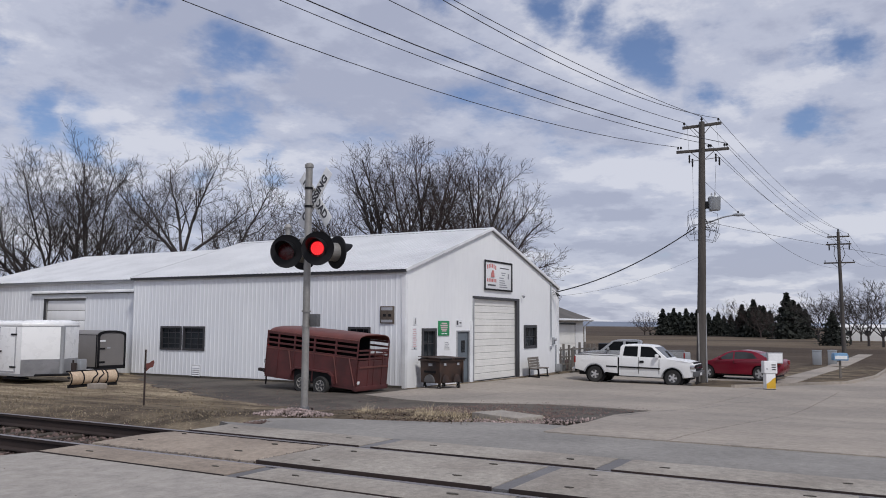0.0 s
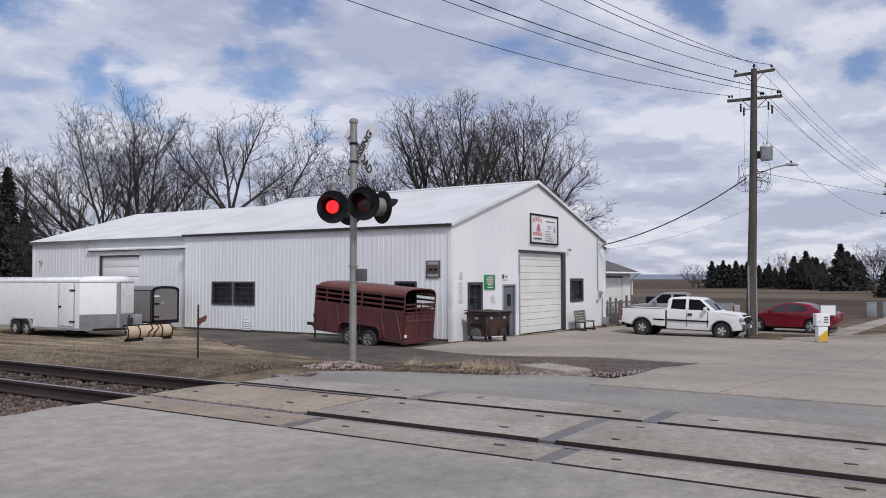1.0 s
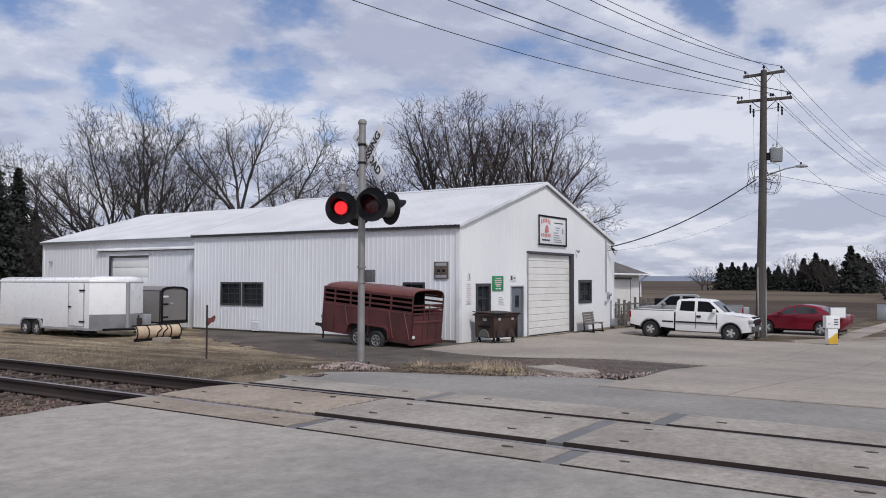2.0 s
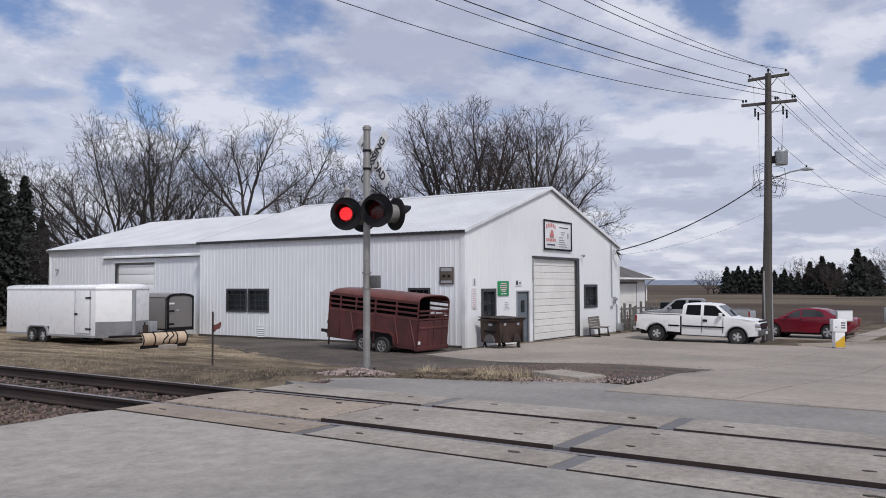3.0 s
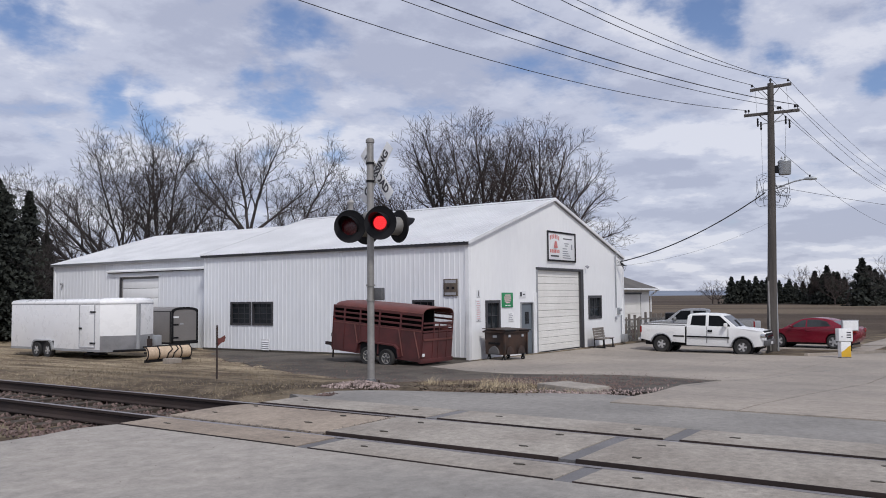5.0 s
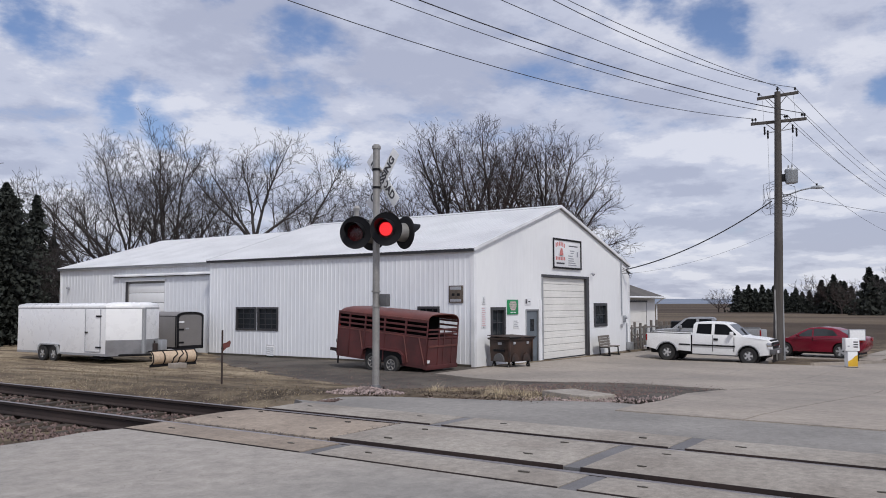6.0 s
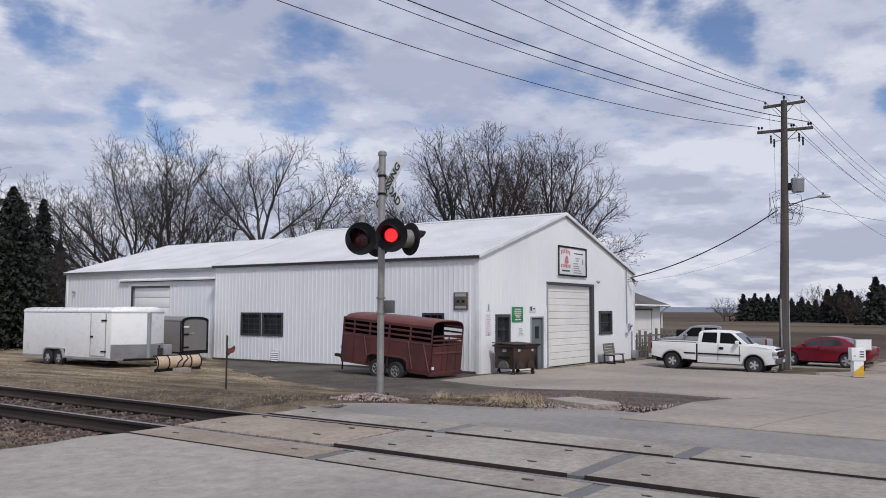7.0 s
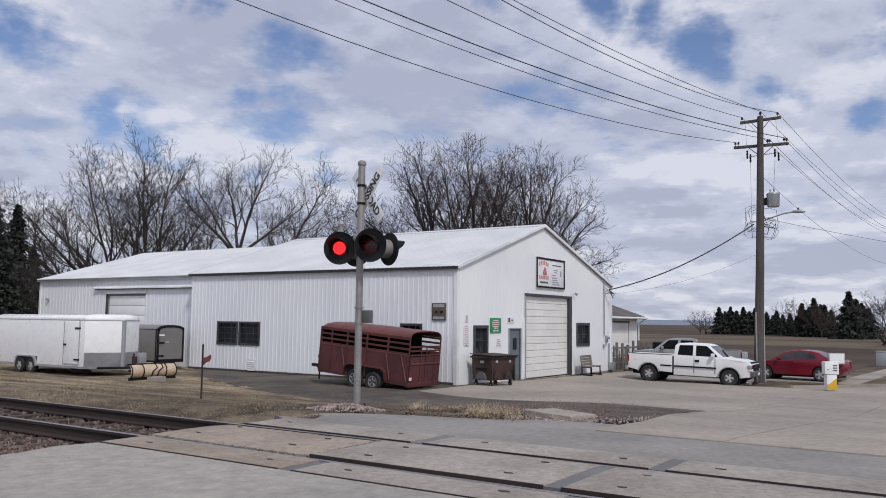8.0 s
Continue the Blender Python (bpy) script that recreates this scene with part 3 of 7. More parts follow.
def build_slabs():
    rd = empty("concrete_road", pose(0, 0, 0), "beige concrete road and garage apron of worn slabs", "road", kind="structure")

    def slab(x0, x1, a0, b0, a1, b1):
        g, n = Geo(), 3
        pts = []
        for i in range(n + 1):
            t = i / n
            x = x0 + (x1 - x0) * t
            for j in range(n + 1):
                y = (a0 + (a1 - a0) * t) * (1 - j / n) + (b0 + (b1 - b0) * t) * j / n
                pts.append((x, y, land(x, y) + 0.016))
        m = n + 1
        g.v = pts
        g.f = [(i * m + j, (i + 1) * m + j, (i + 1) * m + j + 1, i * m + j + 1) for i in range(n) for j in range(n)]
        rim = [j for j in range(m)] + [i * m + n for i in range(1, m)] + [n * m + j for j in range(n - 1, -1, -1)] + [i * m for i in range(n - 1, 0, -1)]
        k0 = len(g.v)
        g.v += [(*g.v[i][:2], g.v[i][2] - 0.1) for i in rim]
        g.f += [(rim[i], rim[(i + 1) % len(rim)], k0 + (i + 1) % len(rim), k0 + i) for i in range(len(rim))]
        part("slab", g, "concrete", rd, smooth=30)

    xs = [11.0, 13.5, 16.7, 20.4, 21.3, 22.4, 23.2, 28.0, 33.0, 38.0]
    gap = 0.02
    for k in range(len(xs) - 1):
        x0, x1 = xs[k] + (gap if k not in (4, 5, 6) else 0.0), xs[k + 1]
        e0, e1 = lot_edge(x0), lot_edge(x1 - 0.001)
        cuts = [-25, -14, -9, -4.6, -0.6, 2.9]
        for a, b in zip(cuts, cuts[1:]):
            slab(x0, x1, a, b - gap, a, b - gap)
        top = min(e0, 5.6), min(e1, 5.6)
        slab(x0, x1, 2.9, top[0], 2.9, top[1])
        y = 5.6
        while y < max(e0, e1) - 0.05:
            z = y + 3.6
            if min(e0, y) < e0 or min(e1, y) < e1:
                slab(x0, x1, min(y, e0) + gap, max(min(z, e0), min(y, e0) + 0.03), min(y, e1) + gap, max(min(z, e1), min(y, e1) + 0.03))
            y = z
    x = 38.0
    while x < 126:
        for a, b in ((-25, -9), (-9, -4.6), (-4.6, -0.6)):
            slab(x + gap, x + 4.5, a, b - gap, a, b - gap)
        slab(x + gap, x + 4.5, -0.6, road_edge(x), -0.6, road_edge(x + 4.5))
        x += 4.5
    for x in (38.0, 42.5):
        for y in (9.4, 12.85):
            slab(x + gap, x + 4.5, y, y + 3.45 - gap, y, y + 3.45 - gap)
    slab(43.0, 47.0, 5.2, 9.36, 5.0, 9.36)
    # kerb of the road
    k = Geo()
    line = [(x, road_edge(x)) for x in (38.0, 39.4, 40.6, 41.8, 42.8, 43.8, 46, 50, 65, 80, 130)]
    for (xa, ya), (xb, yb) in zip(line, line[1:]):
        vs = []
        for x, y in ((xa, ya), (xb, yb)):
            z = land(x, y)
            vs += [(x, y, z - 0.1), (x, y + 0.16, z - 0.1), (x, y + 0.16, z + 0.13), (x, y + 0.02, z + 0.13)]
        k.add(vs, [(0, 1, 5, 4), (1, 2, 6, 5), (2, 3, 7, 6), (3, 0, 4, 7), (0, 3, 2, 1), (4, 5, 6, 7)])
    part("kerb", k, "concrete", rd, "low concrete kerb", smooth=0)
    w = Geo()
    for x0, x1, a, b in ((47.2, 62, 5.0, 4.2), (62, 90, 4.2, 3.8)):
        z = land(x0, 5) + 0.03
        w.add([(x0, a, z), (x1, b, z), (x1, b + 1.2, z), (x0, a + 1.2, z), (x0, a, z - .1), (x1, b, z - .1), (x1, b + 1.2, z - .1), (x0, a + 1.2, z - .1)],
              [(0, 1, 2, 3), (7, 6, 5, 4), (0, 4, 5, 1), (1, 5, 6, 2), (2, 6, 7, 3), (3, 7, 4, 0)])
    part("footpath", w, "concrete", rd, "pale concrete footpath", smooth=0)
    rnd = random.Random(14)

    def crack(pts, w):
        g = Geo()
        line = []
        for (xa, ya), (xb, yb) in zip(pts, pts[1:]):
            n = max(2, int(math.hypot(xb - xa, yb - ya) / 0.25))
            line += [(xa + (xb - xa) * k / n + rnd.gauss(0, 0.035), ya + (yb - ya) * k / n + rnd.gauss(0, 0.035)) for k in range(n)]
        line.append(pts[-1])
        for x, y in line:
            z = (land(x, y) if x > 11 else 0.0) + (0.019 if x > 11 else 0.003)
            h = w * rnd.uniform(0.15, 0.7)
            g.v += [(x - h * 0.7, y - h * 0.7, z), (x + h * 0.7, y + h * 0.7, z)]
        g.f = [(2 * i, 2 * i + 1, 2 * i + 3, 2 * i + 2) for i in range(len(line) - 1)]
        part("crack", g, "joint", rd, "dark sealed crack", smooth=0)

    for pts, w in (([(16.5, 5.3), (20.5, 5.5), (26, 5.2), (31, 4.3)], 0.03), ([(17.5, 3.6), (17.0, 1.5), (18, -1.2)], 0.025), ([(24, 4.8), (25.2, 2.2), (24.6, -1), (25.5, -4)], 0.03),
                   ([(23.5, 9.0), (28, 8.2), (33, 8.6)], 0.025), ([(29.5, 3.8), (30.2, 8.5), (29.4, 13.5)], 0.025)):
        crack(pts, w)
    part("slab", Geo().prism([(12.55, 5.75), (13.15, 5.55), (13.6, 6.55), (13.0, 6.85)], -0.27, -0.075, "z"), "panel", rd, "broken concrete slab in the verge", bevel=0.02)


# ---- workshop ----
BX0, BX1, BY0, BY1 = 26.5, 41.9, 16.82, 31.95
BASE, EAVE, RIDGE = -1.03, 3.57, 5.84
RX = 33.78                                      # the ridge lies a little off the middle
LEFT, RIGHT = RX - BX0, BX1 - RX


def sheeting(us, ds, zbot, ztop, holes, put):
    """Strips of a folded sheet: us along the wall, ds outwards, with rectangular holes; put(u, d, z) places a corner."""
    g = Geo()
    pts = list(zip(us, ds))
    cuts = sorted({h[0] for h in holes} | {h[1] for h in holes})
    full = []
    for (ua, da), (ub, db) in zip(pts, pts[1:]):
        inner = [c for c in cuts if ua + 1e-4 < c < ub - 1e-4]
        seq = [ua] + inner + [ub]
        for a, b in zip(seq, seq[1:]):
            f = lambda u: da + (db - da) * (u - ua) / (ub - ua)
            full.append((a, f(a), b, f(b)))
    for a, da, b, db in full:
        mid = (a + b) / 2
        spans, z0 = [], zbot
        for h in sorted([h for h in holes if h[0] < mid < h[1]], key=lambda h: h[2]):
            if h[2] > z0:
                spans.append((z0, h[2]))
            z0 = max(z0, h[3])
        spans.append((z0, None))
        for lo, hi in spans:
            ta, tb = (ztop(a), ztop(b)) if hi is None else (hi, hi)
            n = len(g.v)
            g.v += [put(a, da, lo), put(b, db, lo), put(b, db, tb), put(a, da, ta)]
            g.f.append((n, n + 1, n + 2, n + 3))
    return g


def rib_profile(u0, u1, pitch, depth):
    us, ds = [u0], [0.0]
    u = u0
    while u + pitch <= u1 + 1e-6:
        for o, d in ((0.55 * pitch, 0), (0.66 * pitch, depth), (0.84 * pitch, depth), (0.95 * pitch, 0)):
            us.append(u + o), ds.append(d)
        u += pitch
    if u1 - us[-1] > 1e-4:
        us.append(u1), ds.append(0.0)
    return us, ds


def clad_wall(parent, name, u0, u1, zbot, ztop, holes, put, material, pitch, depth, sheet_w, label=""):
    """A solid core with openings and steel sheets on it, sheet by sheet."""
    core_u = sorted({u0, u1, (u0 + u1) / 2} | ({RX} if u0 < RX < u1 else set()) | {h[0] for h in holes} | {h[1] for h in holes})
    g = sheeting(core_u, [-0.012] * len(core_u), zbot, ztop, holes, put)
    back = sheeting(core_u, [-0.16] * len(core_u), zbot, ztop, holes, put)
    g.add(back.v, [tuple(reversed(q)) for q in back.f])
    for a, b, lo, hi in holes:      # reveals
        ring = [(a, lo), (b, lo), (b, hi), (a, hi)]
        for (ua, za), (ub, zb) in zip(ring, ring[1:] + ring[:1]):
            g.add([put(ua, -0.012, za), put(ub, -0.012, zb), put(ub, -0.16, zb), put(ua, -0.16, za)], [(0, 1, 2, 3)])
    wall = part(name, g, "core", parent, label, smooth=0)
    n = max(1, round((u1 - u0) / sheet_w))
    w = (u1 - u0) / n
    pt = w / max(1, round(w / pitch))
    for k in range(n):
        us, ds = rib_profile(u0 + k * w, u0 + (k + 1) * w, pt, depth)
        part("siding_sheet", sheeting(us, ds, zbot, ztop, holes, put), material, wall, smooth=0)
    return wall


def window(parent, name, put, u0, u1, z0, z1, cols, rows, frame="trim_dark", fw=0.06, proud=0.045, label=""):
    def bar(a, b, lo, hi, d0, d1):
        return Geo().add([put(u, d, z) for z in (lo, hi) for d in (d0, d1) for u in (a, b)], [(0, 2, 3, 1), (4, 5, 7, 6), (0, 1, 5, 4), (2, 6, 7, 3), (0, 4, 6, 2), (1, 3, 7, 5)])
    w = Geo()
    for a, b, lo, hi in ((u0 - 0.03, u0 + fw, z0 - 0.03, z1 + 0.03), (u1 - fw, u1 + 0.03, z0 - 0.03, z1 + 0.03), (u0 + fw, u1 - fw, z0 - 0.03, z0 + fw), (u0 + fw, u1 - fw, z1 - fw, z1 + 0.03)):
        q = bar(a, b, lo, hi, -0.10, proud)
        w.add(q.v, q.f)
    win = part(name, w, frame, parent, label, smooth=0)
    for i in range(cols):
        for j in range(rows):
            a, b = u0 + (u1 - u0) * i / cols, u0 + (u1 - u0) * (i + 1) / cols
            lo, hi = z0 + (z1 - z0) * j / rows, z0 + (z1 - z0) * (j + 1) / rows
            part("pane", bar(a + 0.012, b - 0.012, lo + 0.012, hi - 0.012, -0.06, -0.052), "glass", win, smooth=0)
    mun = Geo()
    for i in range(1, cols):
        u = u0 + (u1 - u0) * i / cols
        q = bar(u - 0.014, u + 0.014, z0 + fw, z1 - fw, -0.07, -0.03)
        mun.add(q.v, q.f)
    for j in range(1, rows):
        z = z0 + (z1 - z0) * j / rows
        q = bar(u0 + fw, u1 - fw, z - 0.014, z + 0.014, -0.072, -0.032)
        mun.add(q.v, q.f)
    if mun.v:
        part("muntin", mun, frame, win, smooth=0)
    return win


def ribbed_roof(parent, x_eave, z_eave, x_ridge, z_ridge, y0, y1, label, sheet_w=0.92):
    """One slope of steel sheets; ribs run from eave to ridge."""
    up = Vector((x_ridge - x_eave, 0, z_ridge - z_eave))
    nrm = Vector((-(z_ridge - z_eave), 0, x_ridge - x_eave)).normalized()
    if nrm.z < 0:
        nrm.negate()
    deck = Geo()
    a, b = Vector((x_eave, 0, z_eave)), Vector((x_ridge, 0, z_ridge))
    vs = [(a.x, y0, a.z), (b.x, y0, b.z), (b.x, y1, b.z), (a.x, y1, a.z)]
    deck.add(vs + [(x, y, z - 0.11) for x, y, z in vs], [(0, 1, 2, 3), (7, 6, 5, 4), (0, 4, 5, 1), (1, 5, 6, 2), (2, 6, 7, 3), (3, 7, 4, 0)])
    roof = part("roof", deck, "core", parent, label, smooth=0)
    n = max(1, round((y1 - y0) / sheet_w))
    w = (y1 - y0) / n
    for k in range(n):
        us, ds = rib_profile(y0 + k * w, y0 + (k + 1) * w, w / 4, 0.024)
        g = Geo()
        for u, d in zip(us, ds):
            for s in (-0.008, 1.0):
                g.v.append(tuple(a + up * s + nrm * (d + 0.006) + Vector((0, u, 0))))
        g.f = [(2 * i, 2 * i + 2, 2 * i + 3, 2 * i + 1) for i in range(len(us) - 1)]
        part("roof_sheet", g, "roof", roof, smooth=0)
    return roof


def build_workshop():
    b = empty("workshop", pose(0, 0, 0), "white steel-clad workshop with a low gable and overhead door", "building")
    west = lambda u, d, z: (BX0 - d, u, z)          # u along y
    south = lambda u, d, z: (u, BY0 - d, z)         # u along x
    gable = lambda u: EAVE + (RIDGE - EAVE) * (1 - abs(u - RX) / (LEFT if u < RX else RIGHT)) - 0.06
    hw = [(28.7, 30.0, 0.27, 1.28), (27.28, 28.56, 0.27, 1.28), (18.42, 19.42, 0.3, 1.31)]
    clad_wall(b, "wall", BY0, BY1, BASE, lambda u: EAVE - 0.04, hw, west, "siding", 0.23, 0.013, 0.92)
    for h in hw:
        window(b, "window", west, *h, 3, 4, label="dark steel window with small panes")
    hs = [(32.06, 36.55, BASE, 2.6), (27.74, 28.8, 0.1, 1.27), (30.6, 31.6, BASE, 1.14), (37.43, 38.93, 0.33, 1.42)]
    clad_wall(b, "wall", BX0, BX1, BASE, gable, hs, south, "siding_flat", 0.31, 0.003, 0.92)
    clad_wall(b, "wall", BY0, BY1, BASE, lambda u: EAVE - 0.04, [], lambda u, d, z: (BX1 + d, u, z), "siding", 0.46, 0.02, 3.0)
    clad_wall(b, "wall", BX0, BX1, BASE, gable, [], lambda u, d, z: (u, BY1 + d, z), "siding_flat", 0.46, 0.02, 3.0)
    window(b, "window", south, 27.74, 28.8, 0.1, 1.27, 2, 2, fw=0.09)
    window(b, "window", south, 37.43, 38.93, 0.33, 1.42, 2, 2, fw=0.1)
    # walk door
    fr = Geo()
    for x0, x1, z0, z1 in ((30.53, 30.6, BASE, 1.2), (31.6, 31.67, BASE, 1.2), (30.6, 31.6, 1.14, 1.2)):
        fr.box(x0, x1, BY0 - 0.035, BY0 + 0.1, z0, z1)
    dr = part("door", Geo().box(30.62, 31.58, BY0 + 0.02, BY0 + 0.07, BASE + 0.03, 1.12), "door_grey", b, "blue-grey steel walk door with a small window", bevel=0.006)
    part("door_frame", fr, "grey_trim", dr, smooth=0)
    part("pane", Geo().box(30.98, 31.3, BY0 + 0.008, BY0 + 0.018, 0.28, 0.78), "glass", dr, smooth=0)
    part("handle", Geo().tube([(31.5, BY0 + 0.02, 0.05), (31.5, BY0 - 0.05, 0.05), (31.4, BY0 - 0.05, 0.05)], 0.014), "chrome", dr)
    part("kick_panel", Geo().box(30.72, 31.48, BY0 + 0.012, BY0 + 0.018, -0.8, -0.45), "door_grey", dr, smooth=0)
    # overhead door of horizontal sections
    od = part("overhead_door", Geo().box(32.06, 36.55, BY0 + 0.11, BY0 + 0.14, BASE, 2.6), "core", b, "white sectional overhead door", smooth=0)
    n = 12
    for k in range(n):
        z0, z1 = BASE + 0.03 + k * 3.6 / n, BASE + 0.03 + (k + 1) * 3.6 / n
        zm = (z0 + z1) / 2
        g = Geo().prism([(BY0 + 0.11, z0 + 0.006), (BY0 + 0.085, z0 + 0.008), (BY0 + 0.078, z0 + 0.02), (BY0 + 0.078, zm - 0.01), (BY0 + 0.084, zm), (BY0 + 0.078, zm + 0.01), (BY0 + 0.078, z1 - 0.02), (BY0 + 0.085, z1 - 0.008), (BY0 + 0.11, z1 - 0.006)], 32.1, 36.5, "x")
        part("door_section", g, "door_white", od, smooth=0)
    part("bottom_seal", Geo().box(32.08, 36.52, BY0 + 0.06, BY0 + 0.11, BASE, BASE + 0.035), "black", od, smooth=0)
    # dark jamb trim about the opening
    jb = part("door_jamb", Geo().box(36.52, 36.8, BY0 - 0.05, BY0 + 0.04, BASE, 2.6), "trim_dark", b, "dark jamb trim", smooth=0)
    part("door_header", Geo().box(31.98, 36.8, BY0 - 0.055, BY0 + 0.04, 2.6, 2.71), "trim_dark", b, "dark header trim", smooth=0)
    part("door_jamb", Geo().box(31.98, 32.07, BY0 - 0.05, BY0 + 0.04, BASE, 2.6), "grey_trim", b, smooth=0)
    part("jamb_post", Geo().box(31.76, 31.97, BY0 - 0.03, BY0 + 0.0, BASE, 1.6), "white_trim", b, smooth=0)
    # corner and rake trim
    for x, y in ((BX0, BY0), (BX1, BY0)):
        s = 1 if x == BX0 else -1
        part("corner_trim", Geo().box(x - s * 0.045, x + s * 0.12, y - 0.045, y + 0.12, BASE, EAVE - 0.05), "white_trim", b, smooth=0)
    for s in (-1, 1):
        xe = RX + (RIGHT + 0.02 if s > 0 else -LEFT - 0.12)
        ze = EAVE - (0.1 if s > 0 else 0.02)
        vs = []
        for y in (BY0 - 0.13, BY0 - 0.06):
            vs += [(xe, y, ze - 0.1), (RX, y, RIDGE - 0.06), (RX, y, RIDGE + 0.07), (xe, y, ze + 0.03)]
        part("rake_trim", Geo().add(vs, [(0, 1, 2, 3), (7, 6, 5, 4), (0, 4, 5, 1), (1, 5, 6, 2), (2, 6, 7, 3), (3, 7, 4, 0)]), "white_trim", b, smooth=0)
        ribbed_roof(b, xe, ze, RX, RIDGE + 0.02, BY0 - 0.1, BY1 + 0.1, "white ribbed steel roof slope")
    part("rake_edge", Geo().add([(RX - (RX - BX0 + 0.12) * k, BY1 + y, EAVE - 0.02 + (RIDGE - EAVE + 0.04) * (1 - k) + z) for y in (0.1, 0.16) for k, z in ((1, -0.1), (0, -0.1), (0, 0.05), (1, 0.05))], [(0, 1, 2, 3), (7, 6, 5, 4), (0, 4, 5, 1), (1, 5, 6, 2), (2, 6, 7, 3), (3, 7, 4, 0)]), "roof", b, smooth=0)
    part("eave_trim", Geo().box(BX0 - 0.14, BX0 - 0.06, BY0 - 0.1, BY1 + 0.1, EAVE - 0.14, EAVE - 0.03), "trim_dark", b, "dark eave edge", smooth=0)
    part("ridge_cap", Geo().prism([(RX - 0.28, RIDGE - 0.02), (RX, RIDGE + 0.075), (RX + 0.28, RIDGE - 0.02), (RX + 0.28, RIDGE - 0.05), (RX, RIDGE + 0.045), (RX - 0.28, RIDGE - 0.05)], BY0 - 0.12, BY1 + 0.1, "y"), "roof", b, smooth=0)
    part("base_trim", Geo().box(BX0 - 0.05, BX0 - 0.034, BY0 + 0.1, BY1, BASE - 0.1, BASE + 0.17), "soil", b, "dark splash line along the wall foot", smooth=0)
    part("floor_slab", Geo().box(BX0 + 0.02, BX1 - 0.02, BY0 + 0.02, BY1 - 0.02, BASE - 0.25, BASE - 0.005), "concrete", b, smooth=0)
    for q in ((BX0 - 0.02, BX1 + 0.02, BY0 - 0.02, BY0 + 0.2), (BX0 - 0.02, BX0 + 0.2, BY0 + 0.2, BY1), (BX1 - 0.2, BX1 + 0.02, BY0 + 0.2, BY1)):
        part("foundation", Geo().box(*q, BASE - 0.4, BASE - 0.002), "concrete", b, smooth=0)
    # louvred vent
    v = part("vent", Geo().box(BX0 - 0.05, BX0 - 0.03, 27.43, 27.95, BASE + 0.1, -0.38), "white_trim", b, "white louvred wall vent", smooth=0)
    for k in range(5):
        z = BASE + 0.16 + k * 0.09
        part("louvre", Geo().add([(BX0 - 0.05, 27.47, z + 0.06), (BX0 - 0.085, 27.47, z), (BX0 - 0.085, 27.91, z), (BX0 - 0.05, 27.91, z + 0.06), (BX0 - 0.05, 27.47, z - 0.01), (BX0 - 0.05, 27.91, z - 0.01)], [(0, 1, 2, 3), (1, 4, 5, 2), (0, 4, 1), (3, 2, 5)]), "white_trim", v, smooth=0)
    # chimney pipe behind the ridge
    fl = part("flue", Geo().tube([(35.2, 30.1, 5.4), (35.2, 30.1, 6.75)], 0.14, 14), "alu", b, "galvanised flue pipe")
    part("flue_cap", Geo().tube([(35.2, 30.1, 6.72), (35.2, 30.1, 6.78), (35.2, 30.1, 6.95)], [0.2, 0.22, 0.1], 14), "alu", fl)


